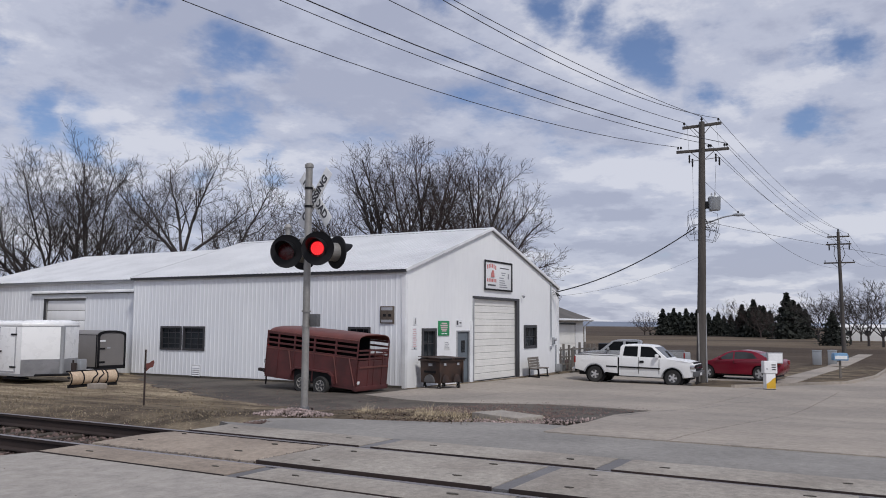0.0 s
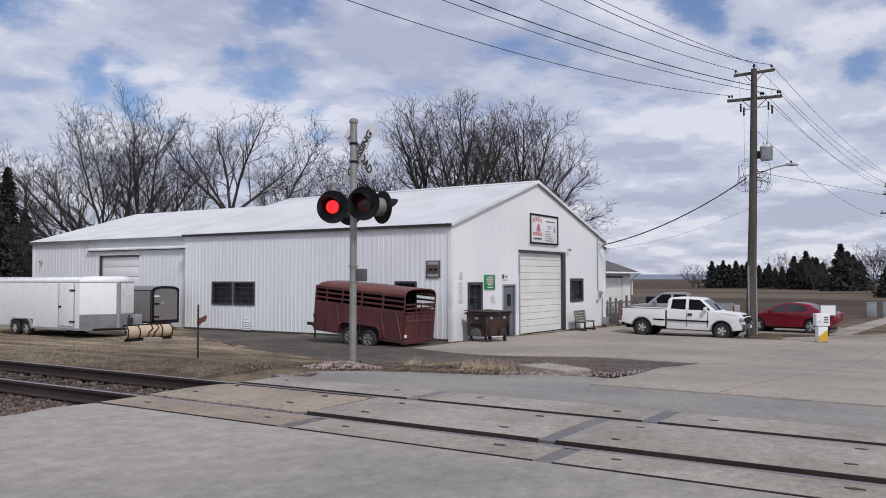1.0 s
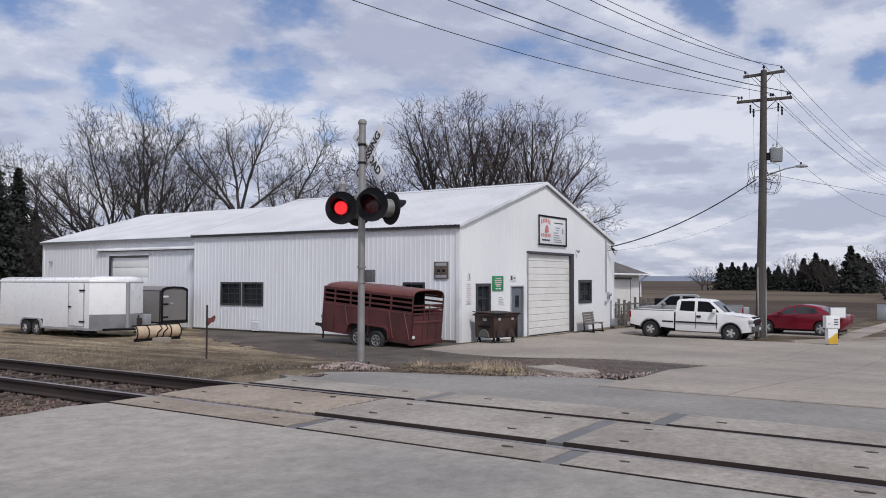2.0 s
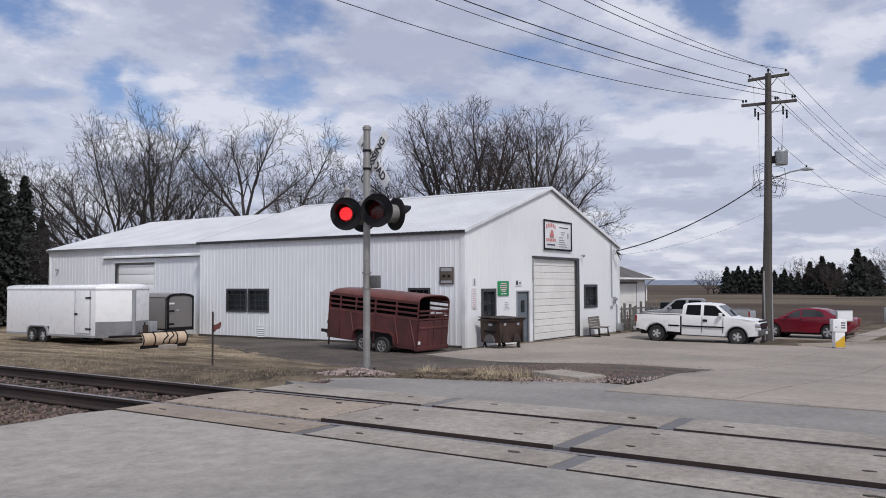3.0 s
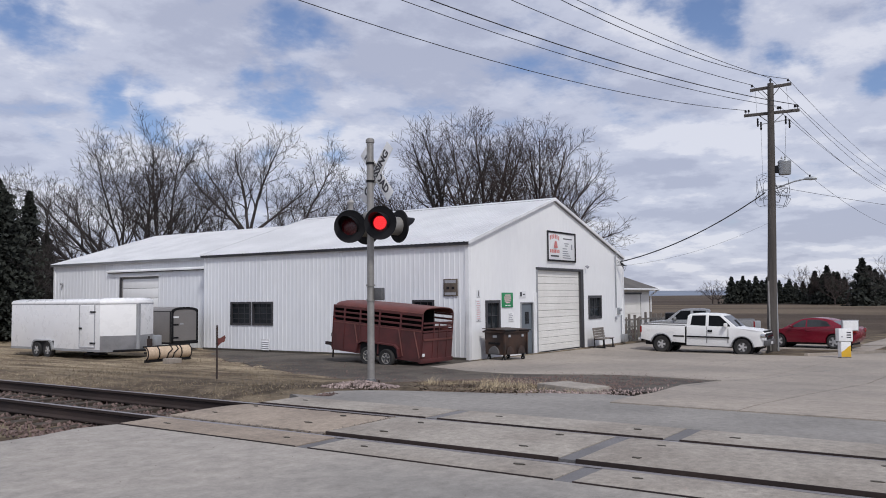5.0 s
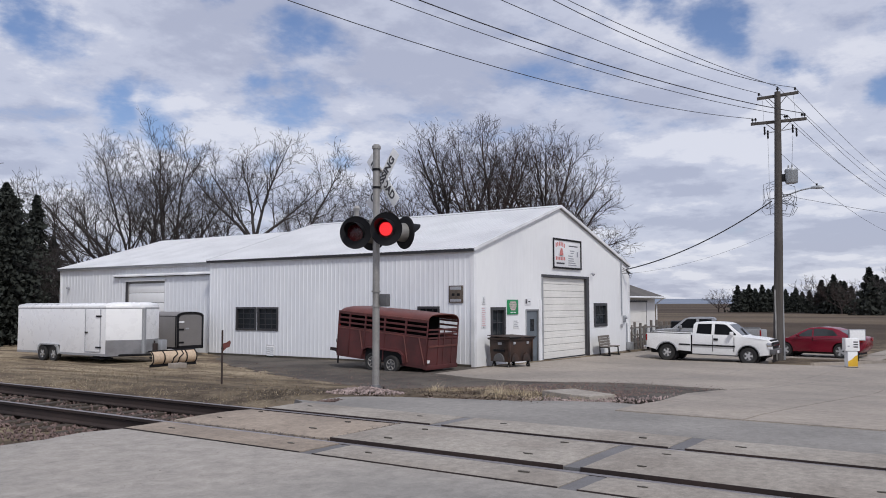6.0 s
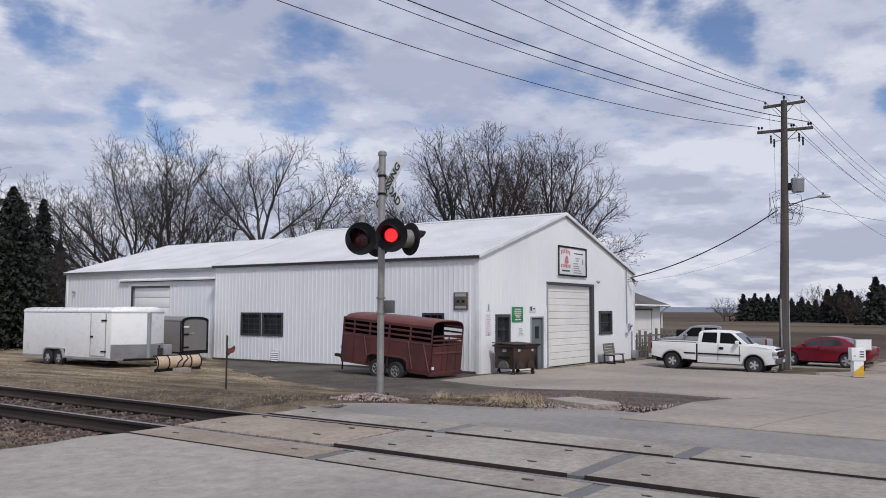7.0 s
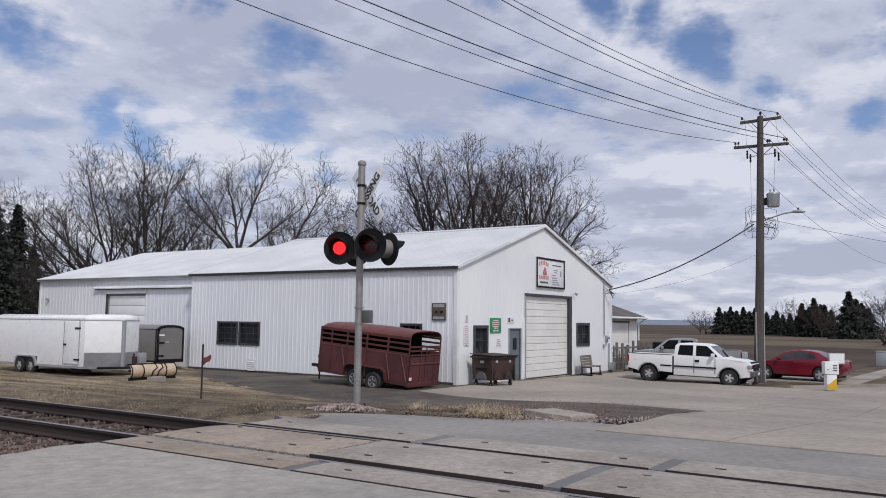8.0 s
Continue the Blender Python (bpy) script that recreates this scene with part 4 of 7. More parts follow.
def build_rear_shop():
    X0, X1, Y0, Y1, E, R = 27.2, 41.3, 32.03, 45.95, 3.56, 5.62
    b = empty("rear_shed", pose(0, 0, 0), "lower white steel shed joined to the back of the workshop", "building")
    rx = (X0 + X1) / 2
    west = lambda u, d, z: (X0 - d, u, z)
    hole = [(36.35, 39.5, BASE, 2.68)]
    clad_wall(b, "wall", Y0, Y1, BASE, lambda u: E - 0.04, hole, west, "siding", 0.30, 0.012, 0.92)
    gable = lambda u: E + (R - E) * (1 - abs(u - rx) / (rx - X0)) - 0.06
    clad_wall(b, "wall", X0, X1, BASE, gable, [], lambda u, d, z: (u, Y1 + d, z), "siding", 0.46, 0.02, 3.0)
    clad_wall(b, "wall", Y0, Y1, BASE, lambda u: E - 0.04, [], lambda u, d, z: (X1 + d, u, z), "siding", 0.46, 0.02, 3.0)
    od = part("overhead_door", Geo().box(X0 + 0.14, X0 + 0.17, 36.35, 39.5, BASE, 2.68), "core", b, "white sectional overhead door", smooth=0)
    for k in range(7):
        z0, z1 = BASE + k * 3.6 / 7, BASE + (k + 1) * 3.6 / 7
        part("door_section", Geo().box(X0 + 0.08, X0 + 0.14, 36.37, 39.48, z0 + 0.01, z1 - 0.01), "siding_flat", od, bevel=0.012)
    part("door_header", Geo().box(X0 - 0.06, X0 + 0.02, 36.2, 39.65, 2.68, 2.78), "white_trim", b, smooth=0)
    part("door_jamb", Geo().box(X0 - 0.05, X0 + 0.02, 39.5, 39.62, BASE, 2.68), "trim_dark", b, smooth=0)
    tk = part("track_cover", Geo().prism([(X0 - 0.02, 3.08), (X0 - 0.18, 3.0), (X0 - 0.18, 2.94), (X0 - 0.02, 2.97)], Y0, 40.65, "y"), "white_trim", b, "sliding door track cover", smooth=0)
    # dark strip that stands for the shade under the cover
    part("track_shadow_rail", Geo().box(X0 - 0.1, X0 - 0.05, Y0, 40.6, 2.9, 2.945), "trim_dark", tk, smooth=0)
    for s in (-1, 1):
        ribbed_roof(b, rx + s * (rx - X0 + 0.15), E - 0.02, rx, R, Y0 - 0.06, Y1 + 0.15, "white steel shed roof slope")
    part("eave_trim", Geo().box(X0 - 0.17, X0 - 0.1, Y0, Y1 + 0.15, E - 0.15, E - 0.03), "grey_trim", b, smooth=0)
    part("corner_trim", Geo().box(X0 - 0.045, X0 + 0.1, Y1 - 0.1, Y1 + 0.045, BASE, E - 0.1), "white_trim", b, smooth=0)
    lm = part("wall_lamp", Geo().box(X0 - 0.18, X0 - 0.03, 45.0, 45.12, 2.34, 2.46), "grey_trim", b, bevel=0.02)


build_workshop()
build_rear_shop()


# ---- fixtures on the workshop ----
def board(name, put, u0, u1, z0, z1, material, label, category, thick=0.04, d=0.01, bevel=0.004):
    """A flat sign standing a little off a wall; returns it and a function that lays bars on its face."""
    e = empty(name, pose(0, 0, 0), label, category)
    vs = [put(u, dd, z) for z in (z0, z1) for dd in (d, d + thick) for u in (u0, u1)]
    part("panel", Geo().add(vs, [(0, 2, 3, 1), (4, 5, 7, 6), (0, 1, 5, 4), (2, 6, 7, 3), (0, 4, 6, 2), (1, 3, 7, 5)]), material, e, bevel=bevel)

    def bar(a, b, lo, hi, mt, lift=0.004, nm="print_bar"):
        v = [put(u, dd, z) for z in (lo, hi) for dd in (d + thick - 0.002, d + thick + lift) for u in (a, b)]
        return part(nm, Geo().add(v, [(0, 2, 3, 1), (4, 5, 7, 6), (0, 1, 5, 4), (2, 6, 7, 3), (0, 4, 6, 2), (1, 3, 7, 5)]), mt, e, smooth=0)
    return e, bar


def build_signs():
    south = lambda u, d, z: (u, BY0 - d, z)
    west = lambda u, d, z: (BX0 - d, u, z)
    # business board above the overhead door
    e, bar = board("business_sign", south, 33.02, 35.9, 3.03, 4.36, "white_sign", "white business board in a black frame with red print", "sign", 0.05)
    for a, b, lo, hi in ((33.0, 35.92, 4.3, 4.38), (33.0, 35.92, 3.01, 3.09), (33.0, 33.09, 3.09, 4.3), (35.83, 35.92, 3.09, 4.3)):
        bar(a, b, lo, hi, "black", 0.03, "frame_bar")
    rnd = random.Random(8)
    for k in range(6):          # arched red lettering, as shapes
        x = 33.27 + k * 0.165
        bar(x, x + 0.11, 3.98 + 0.07 * math.sin(k / 5 * 3.14), 4.17 + 0.07 * math.sin(k / 5 * 3.14), "sign_red")
    for k in range(6):
        x = 33.27 + k * 0.165
        bar(x, x + 0.12, 3.4, 3.55, "sign_red")
    g = Geo()
    g.prism([(33.62, 3.62), (33.98, 3.62), (33.92, 3.82), (33.86, 3.94), (33.74, 3.94), (33.68, 3.82)], BY0 - 0.1, BY0 - 0.086, "y")
    part("emblem", g, "sign_red", e, "faded red emblem", smooth=0)
    bar(33.72, 33.88, 3.68, 3.76, "print")
    bar(33.35, 34.15, 3.22, 3.29, "print")
    for z, a, b in ((4.08, 34.6, 35.55), (3.86, 34.75, 35.2), (3.76, 34.8, 35.1), (3.62, 34.55, 35.0), (3.5, 34.55, 35.1), (3.4, 34.55, 35.15), (3.3, 34.55, 35.3), (3.2, 34.55, 35.4)):
        bar(a, b, z - 0.025, z + 0.025, "print_grey" if z < 4 else "print")
    bar(35.45, 35.58, 3.6, 3.85, "print_grey")
    # green sign
    e, bar = board("green_sign", south, 28.98, 29.86, 1.0, 1.6, "green", "green advertising sign on the gable wall", "sign", 0.03)
    for z, a, b in ((1.5, 29.2, 29.65), (1.42, 29.12, 29.7), (1.34, 29.14, 29.7), (1.26, 29.18, 29.66), (1.19, 29.25, 29.6)):
        bar(a, b, z - 0.022, z + 0.022, "pink")
    bar(29.2, 29.4, 1.06, 1.1, "white_sign"), bar(29.45, 29.65, 1.06, 1.1, "white_sign")
    # small signs
    e, bar = board("unit_marker", south, 27.08, 27.3, 1.42, 1.72, "white_sign", "small white plate with a dark mark", "sign", 0.012)
    bar(27.165, 27.21, 1.46, 1.68, "print")
    e, bar = board("pink_notice", south, 26.98, 27.36, 0.5, 1.34, "white_sign", "tall faded pink and white notice", "notice", 0.01)
    for k in range(9):
        bar(27.03 + 0.04 * (k % 2), 27.3 - 0.03 * (k % 3), 0.58 + k * 0.083, 0.62 + k * 0.083, "pink")
    bar(27.13, 27.2, 0.52, 0.56, "print")
    e, bar = board("hours_sign", south, 30.45, 31.0, 1.38, 1.66, "white_sign", "small white sign with dark marks", "sign", 0.012)
    bar(30.5, 30.66, 1.44, 1.62, "print"), bar(30.75, 30.92, 1.5, 1.55, "print")
    e, bar = board("paper_notice", south, 29.5, 29.95, 0.42, 0.78, "white_sign", "paper notice beside the walk door", "notice", 0.008)
    for k in range(4):
        bar(29.54, 29.88 - 0.08 * (k % 2), 0.48 + k * 0.075, 0.515 + k * 0.075, "print_grey")
    # wooden box on the long wall
    e, bar = board("wall_box", west, 17.3, 17.93, 1.48, 2.14, "wood_dark", "dark weathered wooden box on the long wall", "wall box", 0.05)
    bar(17.36, 17.87, 1.98, 2.1, "print_grey"), bar(17.36, 17.87, 1.52, 1.62, "print_grey")
    bar(17.42, 17.55, 1.74, 1.84, "black"), bar(17.66, 17.79, 1.74, 1.84, "black")
    # lamp by the overhead door
    lm = empty("wall_lamp", pose(37.05, BY0, 2.86), "small grey wall lamp beside the overhead door", "lamp")
    part("arm", Geo().tube([(0, -0.03, 0), (0, -0.12, 0.03)], 0.018), "grey_trim", lm)
    part("head", Geo().tube([(0, -0.1, 0.03), (0, -0.13, 0.0), (0, -0.2, -0.05)], [0.03, 0.06, 0.075], 12), "print_grey", lm)
    # meter and conduit
    mt = empty("electric_meter", pose(41.1, BY0, 0.6), "grey electric meter and conduit on the gable wall", "meter")
    part("box", Geo().box(-0.1, 0.1, -0.12, -0.01, -0.16, 0.2), "steel", mt, bevel=0.02)
    part("dial", Geo().tube([(0, -0.11, 0.08), (0, -0.22, 0.08)], 0.075, 14), "print_grey", mt)
    part("conduit", Geo().tube([(-0.3, -0.06, 0.2), (-0.3, -0.06, 2.95), (-0.26, -0.12, 3.05)], 0.03), "steel", mt)
    part("switch_box", Geo().box(-0.4, -0.28, -0.09, -0.01, -0.42, -0.25), "print_grey", mt, bevel=0.01)
    part("pipe", Geo().tube([(0.35, -0.06, -1.4), (0.35, -0.06, -0.2)], 0.03), "steel", mt)
    pb = empty("pipe_box", pose(41.6, BY0, -0.6), "weathered low metal box at the wall corner", "utility box")
    part("body", Geo().box(-0.2, 0.15, -0.3, -0.03, -0.4, 0.0), "grey_trim", pb, bevel=0.02)


build_signs()


# ---- crossing signal ----
def lamp_head(parent, m, lit):
    head = part("lamp_head", Geo().lathe([(0.0, -0.24), (0.1, -0.235), (0.15, -0.19), (0.165, -0.05), (0.165, 0.0)], 24), "alu" if not lit else "black", parent, "round lamp housing")
    head.matrix_basis = m
    part("backplate", Geo().lathe([(0.14, -0.012), (0.275, -0.012), (0.292, 0.004), (0.292, 0.016), (0.275, 0.008), (0.14, 0.008)], 40), "black", head, "black round backplate")
    hood = Geo()
    n = 26
    rows = []
    for z, r0 in ((0.0, 0.175), (0.30, 0.165)):
        for r in (r0, r0 - 0.006):
            rows.append([(r * math.cos(a), r * math.sin(a), z if z == 0 else 0.10 + 0.21 * max(0.0, math.sin(a)) ** 0.7 if math.sin(a) > 0 else 0.10 + 0.10 * math.sin(a)) for a in (radians(-35 + 250 * k / n) for k in range(n + 1))])
    hood.v = [p for r in rows for p in r]
    w = n + 1
    for a, b in ((0, 2), (1, 3), (0, 1), (2, 3)):
        hood.f += [(a * w + k, a * w + k + 1, b * w + k + 1, b * w + k) for k in range(n)]
    part("hood", hood, "black", head, "black visor")
    part("lens", Geo().lathe([(0.152, 0.008), (0.13, 0.018), (0.08, 0.026), (0.0, 0.03)], 28), "lens_dark" if lit else "black", head, "dark red lens")
    glow = None
    if lit:
        g = Geo().lathe([(0.118, 0.0), (0.118, 0.012), (0.07, 0.02), (0.0, 0.022)], 26)
        glow = part("lit_lamp", g, "lamp_on", head, "glowing red lamp")
        d = Geo()
        for r, c in ((0.0, 1), (0.035, 6), (0.068, 12), (0.096, 17)):
            for k in range(c):
                a = 6.283 * k / c
                d.lathe([(0.011, 0.0), (0.008, 0.006), (0.0, 0.008)], 6, Matrix.Translation((r * math.cos(a), r * math.sin(a), 0.021 - 0.06 * r)))
        me = part("diodes", d, "lamp_hot", None)
        g2 = me.data
        bpy.data.objects.remove(me)
        glow.data.materials.append(M["lamp_hot"])
        bm = bmesh.new()
        bm.from_mesh(glow.data)
        n0 = len(bm.faces)
        bm.from_mesh(g2)
        bm.faces.ensure_lookup_table()
        for f in bm.faces[n0:]:
            f.material_index = 1
        bm.to_mesh(glow.data)
        bm.free()
        bpy.data.meshes.remove(g2)
    return head, glow


def build_signal():
    z0 = land(11.26, 9.2)
    s = empty("crossing_signal", pose(11.272, 9.185, z0), "grey metal railway crossing mast with flashing lamps and crossbuck", "crossing signal")
    H = 4.21 - z0
    part("mast", Geo().tube([(0, 0, 0.06), (0, 0, H)], 0.062, 20), "alu", s)
    part("mast_cap", Geo().tube([(0, 0, H - 0.02), (0, 0, H + 0.03), (0, 0, H + 0.06)], [0.078, 0.078, 0.05], 20), "alu", s)
    part("base_collar", Geo().lathe([(0.088, 0.0), (0.088, 0.1), (0.07, 0.13), (0.0, 0.13)], 20), "dark_grey", s)
    part("base_plate", Geo().box(-0.13, 0.13, -0.13, 0.13, -0.05, 0.045), "alu", s, bevel=0.015)
    for a in (-0.095, 0.095):
        for b in (-0.095, 0.095):
            part("bolt", Geo().tube([(a, b, 0.04), (a, b, 0.1)], 0.018, 6), "rail", s, smooth=0)
    jb = part("junction_box", Geo().box(0.0, 0.11, -0.23, -0.07, 1.52 - z0 - 0.12, 1.52 - z0 + 0.10), "dark_grey", s, "grey steel junction box", bevel=0.015)
    part("clamp", Geo().tube([(0, 0, 1.55 - z0 + 0.1), (0, 0, 1.55 - z0 + 0.13)], 0.08, 16), "alu", jb)
    part("clamp", Geo().tube([(0, 0, 1.55 - z0 - 0.16), (0, 0, 1.55 - z0 - 0.13)], 0.08, 16), "alu", jb)
    zl = 2.70 - z0
    arm = part("lamp_arm", Geo().tube([(-0.04, 0.42, zl + 0.17), (-0.04, -0.42, zl + 0.17)], 0.028, 10), "alu", s, "grey cross arm")
    part("arm_hub", Geo().box(-0.1, 0.1, -0.1, 0.1, zl + 0.1, zl + 0.25), "alu", s, bevel=0.03)
    for y in (0.4, -0.4):
        part("arm_drop", Geo().tube([(-0.04, y, zl + 0.17), (-0.04, y, zl - 0.05)], 0.03, 10), "alu", arm)
    glows = []
    for y, yaw in ((0.30, 23), (-0.385, 19)):
        # local z of the lamp head looks towards the traffic, local y is up
        m = pose(-0.2, y, zl + (0.005 if y > 0 else 0.03)) @ pose(0, 0, 0, 90, 0, -90 + yaw)
        glows.append(lamp_head(s, m, True)[1])
    for y, yaw in ((0.31, 90 + 6), (-0.42, 90 - 18)):
        m = pose(0.27, y, zl) @ pose(0, 0, 0, 90, 0, yaw)
        lamp_head(s, m, False)
    # crossbuck behind the mast
    zc = 3.66 - z0
    cb = Matrix.Translation((0.14, -0.025, zc)) @ pose(0, 0, 0, 90, 0, -90 - 15)
    for ang, t1 in ((48, ("CROSS", "ING")), (-48, ("RAIL", "ROAD"))):
        lift = 0.0 if ang > 0 else -0.008
        bl = part("crossbuck_blade", Geo().box(-0.61, 0.61, -0.115, 0.115, lift - 0.003, lift + 0.003), "white_sign", s, "white blade with black lettering", bevel=0.002)
        bl.matrix_basis = cb @ pose(0, 0, 0, 0, 0, ang)
        words("".join(t1), 0.2, "print", bl, pose(0, 0, lift + 0.005), bold=0.007)
    for dz in (-0.16, 0.16):
        br = part("crossbuck_clamp", Geo().tube([(0, 0, zc + dz - 0.02), (0, 0, zc + dz + 0.02)], 0.074, 16), "black", s)
        part("bracket", Geo().box(0.0, 0.14, -0.03, 0.03, zc + dz - 0.015, zc + dz + 0.015), "alu", br, smooth=0)
    return glows


GLOWS = build_signal()


# ---- wheels and vehicles ----
def wheel(parent, x, y, r, w, side, rim="rim", spokes=6, hub=0.57):
    q = r * hub
    m = pose(x, y, r, 90 if side < 0 else -90, 0, 0)
    wh = part("wheel", Geo().lathe([(q, -w / 2), (r * 0.93, -w / 2), (r, -w * 0.32), (r, w * 0.32), (r * 0.93, w / 2), (q, w / 2 - 0.01), (q, -w / 2)], 30), "rubber", parent)
    wh.matrix_basis = m
    g = Geo().lathe([(q, w / 2 - 0.005), (q * 0.9, w / 2 - 0.012), (q * 0.88, w / 2 - 0.06), (0.0, w / 2 - 0.07)], 30)
    # dish in dark grey: the shade behind the spokes is in its colour
    rm = part("rim", g, "dark_grey", wh)
    sp = Geo()
    for k in range(spokes):
        a = 6.283 * k / spokes
        c, s = math.cos(a), math.sin(a)
        hw = q * 0.16
        vs = []
        for z in (w / 2 - 0.05, w / 2 - 0.015):
            for rr, ww in ((q * 0.12, hw), (q * 0.93, hw * 1.3)):
                for e in (-1, 1):
                    vs.append((rr * c - e * ww * s, rr * s + e * ww * c, z))
        sp.add(vs, [(0, 1, 3, 2), (4, 6, 7, 5), (0, 2, 6, 4), (1, 5, 7, 3), (0, 4, 5, 1), (2, 3, 7, 6)])
    sp.lathe([(q * 0.25, w / 2 - 0.03), (q * 0.22, w / 2 - 0.004), (0, w / 2)], 14)
    part("spokes", sp, rim, wh, smooth=25)
    return wh


def arc(cx, cz, r, a0, a1, n=14):
    return [(cx + r * math.cos(radians(a0 + (a1 - a0) * k / n)), cz + r * math.sin(radians(a0 + (a1 - a0) * k / n))) for k in range(n + 1)]


def shell(profile, half, bulge):
    """A closed side outline drawn across the width; each corner's half width follows its height and length."""
    n = len(profile)
    g = Geo()
    rows = (-1.0, -0.93, 0.93, 1.0)
    for s in rows:
        for x, z in profile:
            k = half(x, z)
            inset = 0.0 if abs(s) < 0.95 else bulge
            cx, cz = BODY_MID
            g.v.append((x + (cx - x) * inset * 0.012, s * k, z + (cz - z) * inset * 0.03))
    for r in range(len(rows) - 1):
        g.f += [(r * n + i, (r + 1) * n + i, (r + 1) * n + (i + 1) % n, r * n + (i + 1) % n) for i in range(n)]
    g.f += [tuple(range(n)), tuple(range(len(rows) * n - 1, (len(rows) - 1) * n - 1, -1))]
    return g


BODY_MID = (0.0, 0.8)


def side_panel(pts, half, side, lift=0.006, thick=0.004):
    """A flat piece on the side of a body."""
    n = len(pts)
    a = [(x, side * (half(x, z) + lift), z) for x, z in pts]
    b = [(x, side * (half(x, z) + lift - thick - 0.03), z) for x, z in pts]
    return Geo().add(a + b, [tuple(range(n)), tuple(range(2 * n - 1, n - 1, -1))] + [(i, i + n, (i + 1) % n + n, (i + 1) % n) for i in range(n)])


def across(pts, lift=0.006):
    """A screen between two (x, z, half width) lines, laid on the body."""
    (xa, za, wa), (xb, zb, wb) = pts
    d = Vector((xb - xa, 0, zb - za)).normalized()
    nn = Vector((-d.z, 0, d.x))
    if nn.z < 0:
        nn.negate()
    o = nn * lift
    u = [(xa, -wa, za), (xa, wa, za), (xb, wb, zb), (xb, -wb, zb)]
    top = [Vector(p) + o for p in u]
    low = [Vector(p) - nn * 0.02 for p in u]
    return Geo().add(top + low, [(0, 1, 2, 3), (7, 6, 5, 4), (0, 4, 5, 1), (1, 5, 6, 2), (2, 6, 7, 3), (3, 7, 4, 0)])


def pickup(m, paint, label, stripe=True):
    t = empty("pickup_truck", m, label, "pickup truck")
    RA, FA, R = -1.86, 1.79, 0.37
    half = lambda x, z: 0.985 - max(0.0, z - 0.85) * 0.10 - max(0.0, x - 2.2) ** 2 * 0.35 - max(0, 0.55 - z) * 0.12
    low = [(-0.70, 0.36)] + [(1.25, 0.36)] + arc(FA, R, 0.47, 180, 0, 16) + [(2.42, 0.40), (2.70, 0.44), (2.76, 0.62), (2.73, 1.0), (2.64, 1.09), (2.3, 1.16), (1.6, 1.215), (1.4, 1.23), (-0.70, 1.23)]
    body = part("body", shell(low, half, 1.0), paint, t, bevel=0.012)
    gh = lambda x, z: 0.93 - max(0.0, z - 1.2) * 0.24
    cab = [(-0.70, 1.20), (1.62, 1.20), (1.55, 1.24), (0.90, 1.755), (0.70, 1.81), (0.25, 1.835), (-0.36, 1.825), (-0.58, 1.79), (-0.67, 1.70)]
    part("cab", shell(cab, gh, 0.6), paint, t, bevel=0.015)
    for s in (-1, 1):
        dw = side_panel([(0.30, 1.27), (1.26, 1.27), (1.24, 1.32), (0.82, 1.70), (0.74, 1.735), (0.30, 1.745)], gh, s)
        part("side_window", dw, "car_glass", t)
        part("side_window", side_panel([(-0.52, 1.29), (0.16, 1.27), (0.16, 1.745), (-0.46, 1.725)], gh, s), "car_glass", t)
        part("door_seam", side_panel([(0.222, 0.5), (0.238, 0.5), (0.238, 1.24), (0.222, 1.24)], half, s, 0.003), "black", body, smooth=0)
        part("door_seam", side_panel([(1.16, 0.52), (1.18, 0.52), (1.18, 1.18), (1.16, 1.18)], half, s, 0.003), "black", body, smooth=0)
        part("door_handle", side_panel([(0.27, 1.0), (0.47, 1.0), (0.47, 1.1), (0.27, 1.1)], half, s, 0.025), "black", t, bevel=0.01)
        if stripe:
            part("side_moulding", side_panel([(-0.67, 0.735), (1.22, 0.735), (1.22, 0.80), (-0.67, 0.80)], half, s, 0.022), "black", t, "black rubber side moulding")
        part("sill", side_panel([(-0.67, 0.35), (1.2, 0.35), (1.2, 0.46), (-0.67, 0.46)], lambda x, z: 0.93, s, 0.012), "grey_trim", t)
        mr = part("mirror", Geo().box(1.02, 1.16, s * 0.95, s * 1.16, 1.25, 1.42), paint, t, bevel=0.04)
        part("mirror_glass", Geo().box(1.01, 1.022, s * 0.98, s * 1.14, 1.27, 1.40), "chrome", mr, smooth=0)
        # bed side with wheel arch
        bs = [(-2.84, 0.58), (-2.45, 0.50)] + arc(RA, R, 0.48, 165, 15, 14) + [(-0.76, 0.46), (-0.76, 1.25), (-2.84, 1.25)]
        part("bed_side", Geo().prism(bs, s * 0.99, s * 0.89, "y"), paint, t, bevel=0.02)
        ring = arc(RA, R, 0.525, 170, 10, 16) + list(reversed(arc(RA, R, 0.475, 170, 10, 16)))
        part("fender_flare", Geo().prism(ring, s * 0.985, s * 1.015, "y"), "print_grey", t, bevel=0.006)
        part("arch_trim", Geo().prism(arc(FA, R, 0.50, 178, 2, 16) + list(reversed(arc(FA, R, 0.462, 178, 2, 16))), s * 0.93, s * 1.005, "y"), "grey_trim", t)
        if stripe:
            part("side_moulding", Geo().box(-1.3, -0.78, s * 0.985, s * 1.008, 0.735, 0.80), "black", t)
        part("tail_lamp", Geo().box(-2.875, -2.8, s * 0.86, s * 0.998, 0.88, 1.18), "tail", t, bevel=0.01)
        part("headlamp", Geo().box(2.55, 2.745, s * 0.62, s * 0.93, 0.80, 0.98), "chrome", t, "clear headlamp", bevel=0.02)
        for x in (RA, FA):
            wheel(t, x, s * 0.85, R, 0.26, s, spokes=5)
            part("wheel_well", Geo().tube([(x, s * 0.5, R), (x, s * 0.86, R)], 0.455, 20), "black", t)
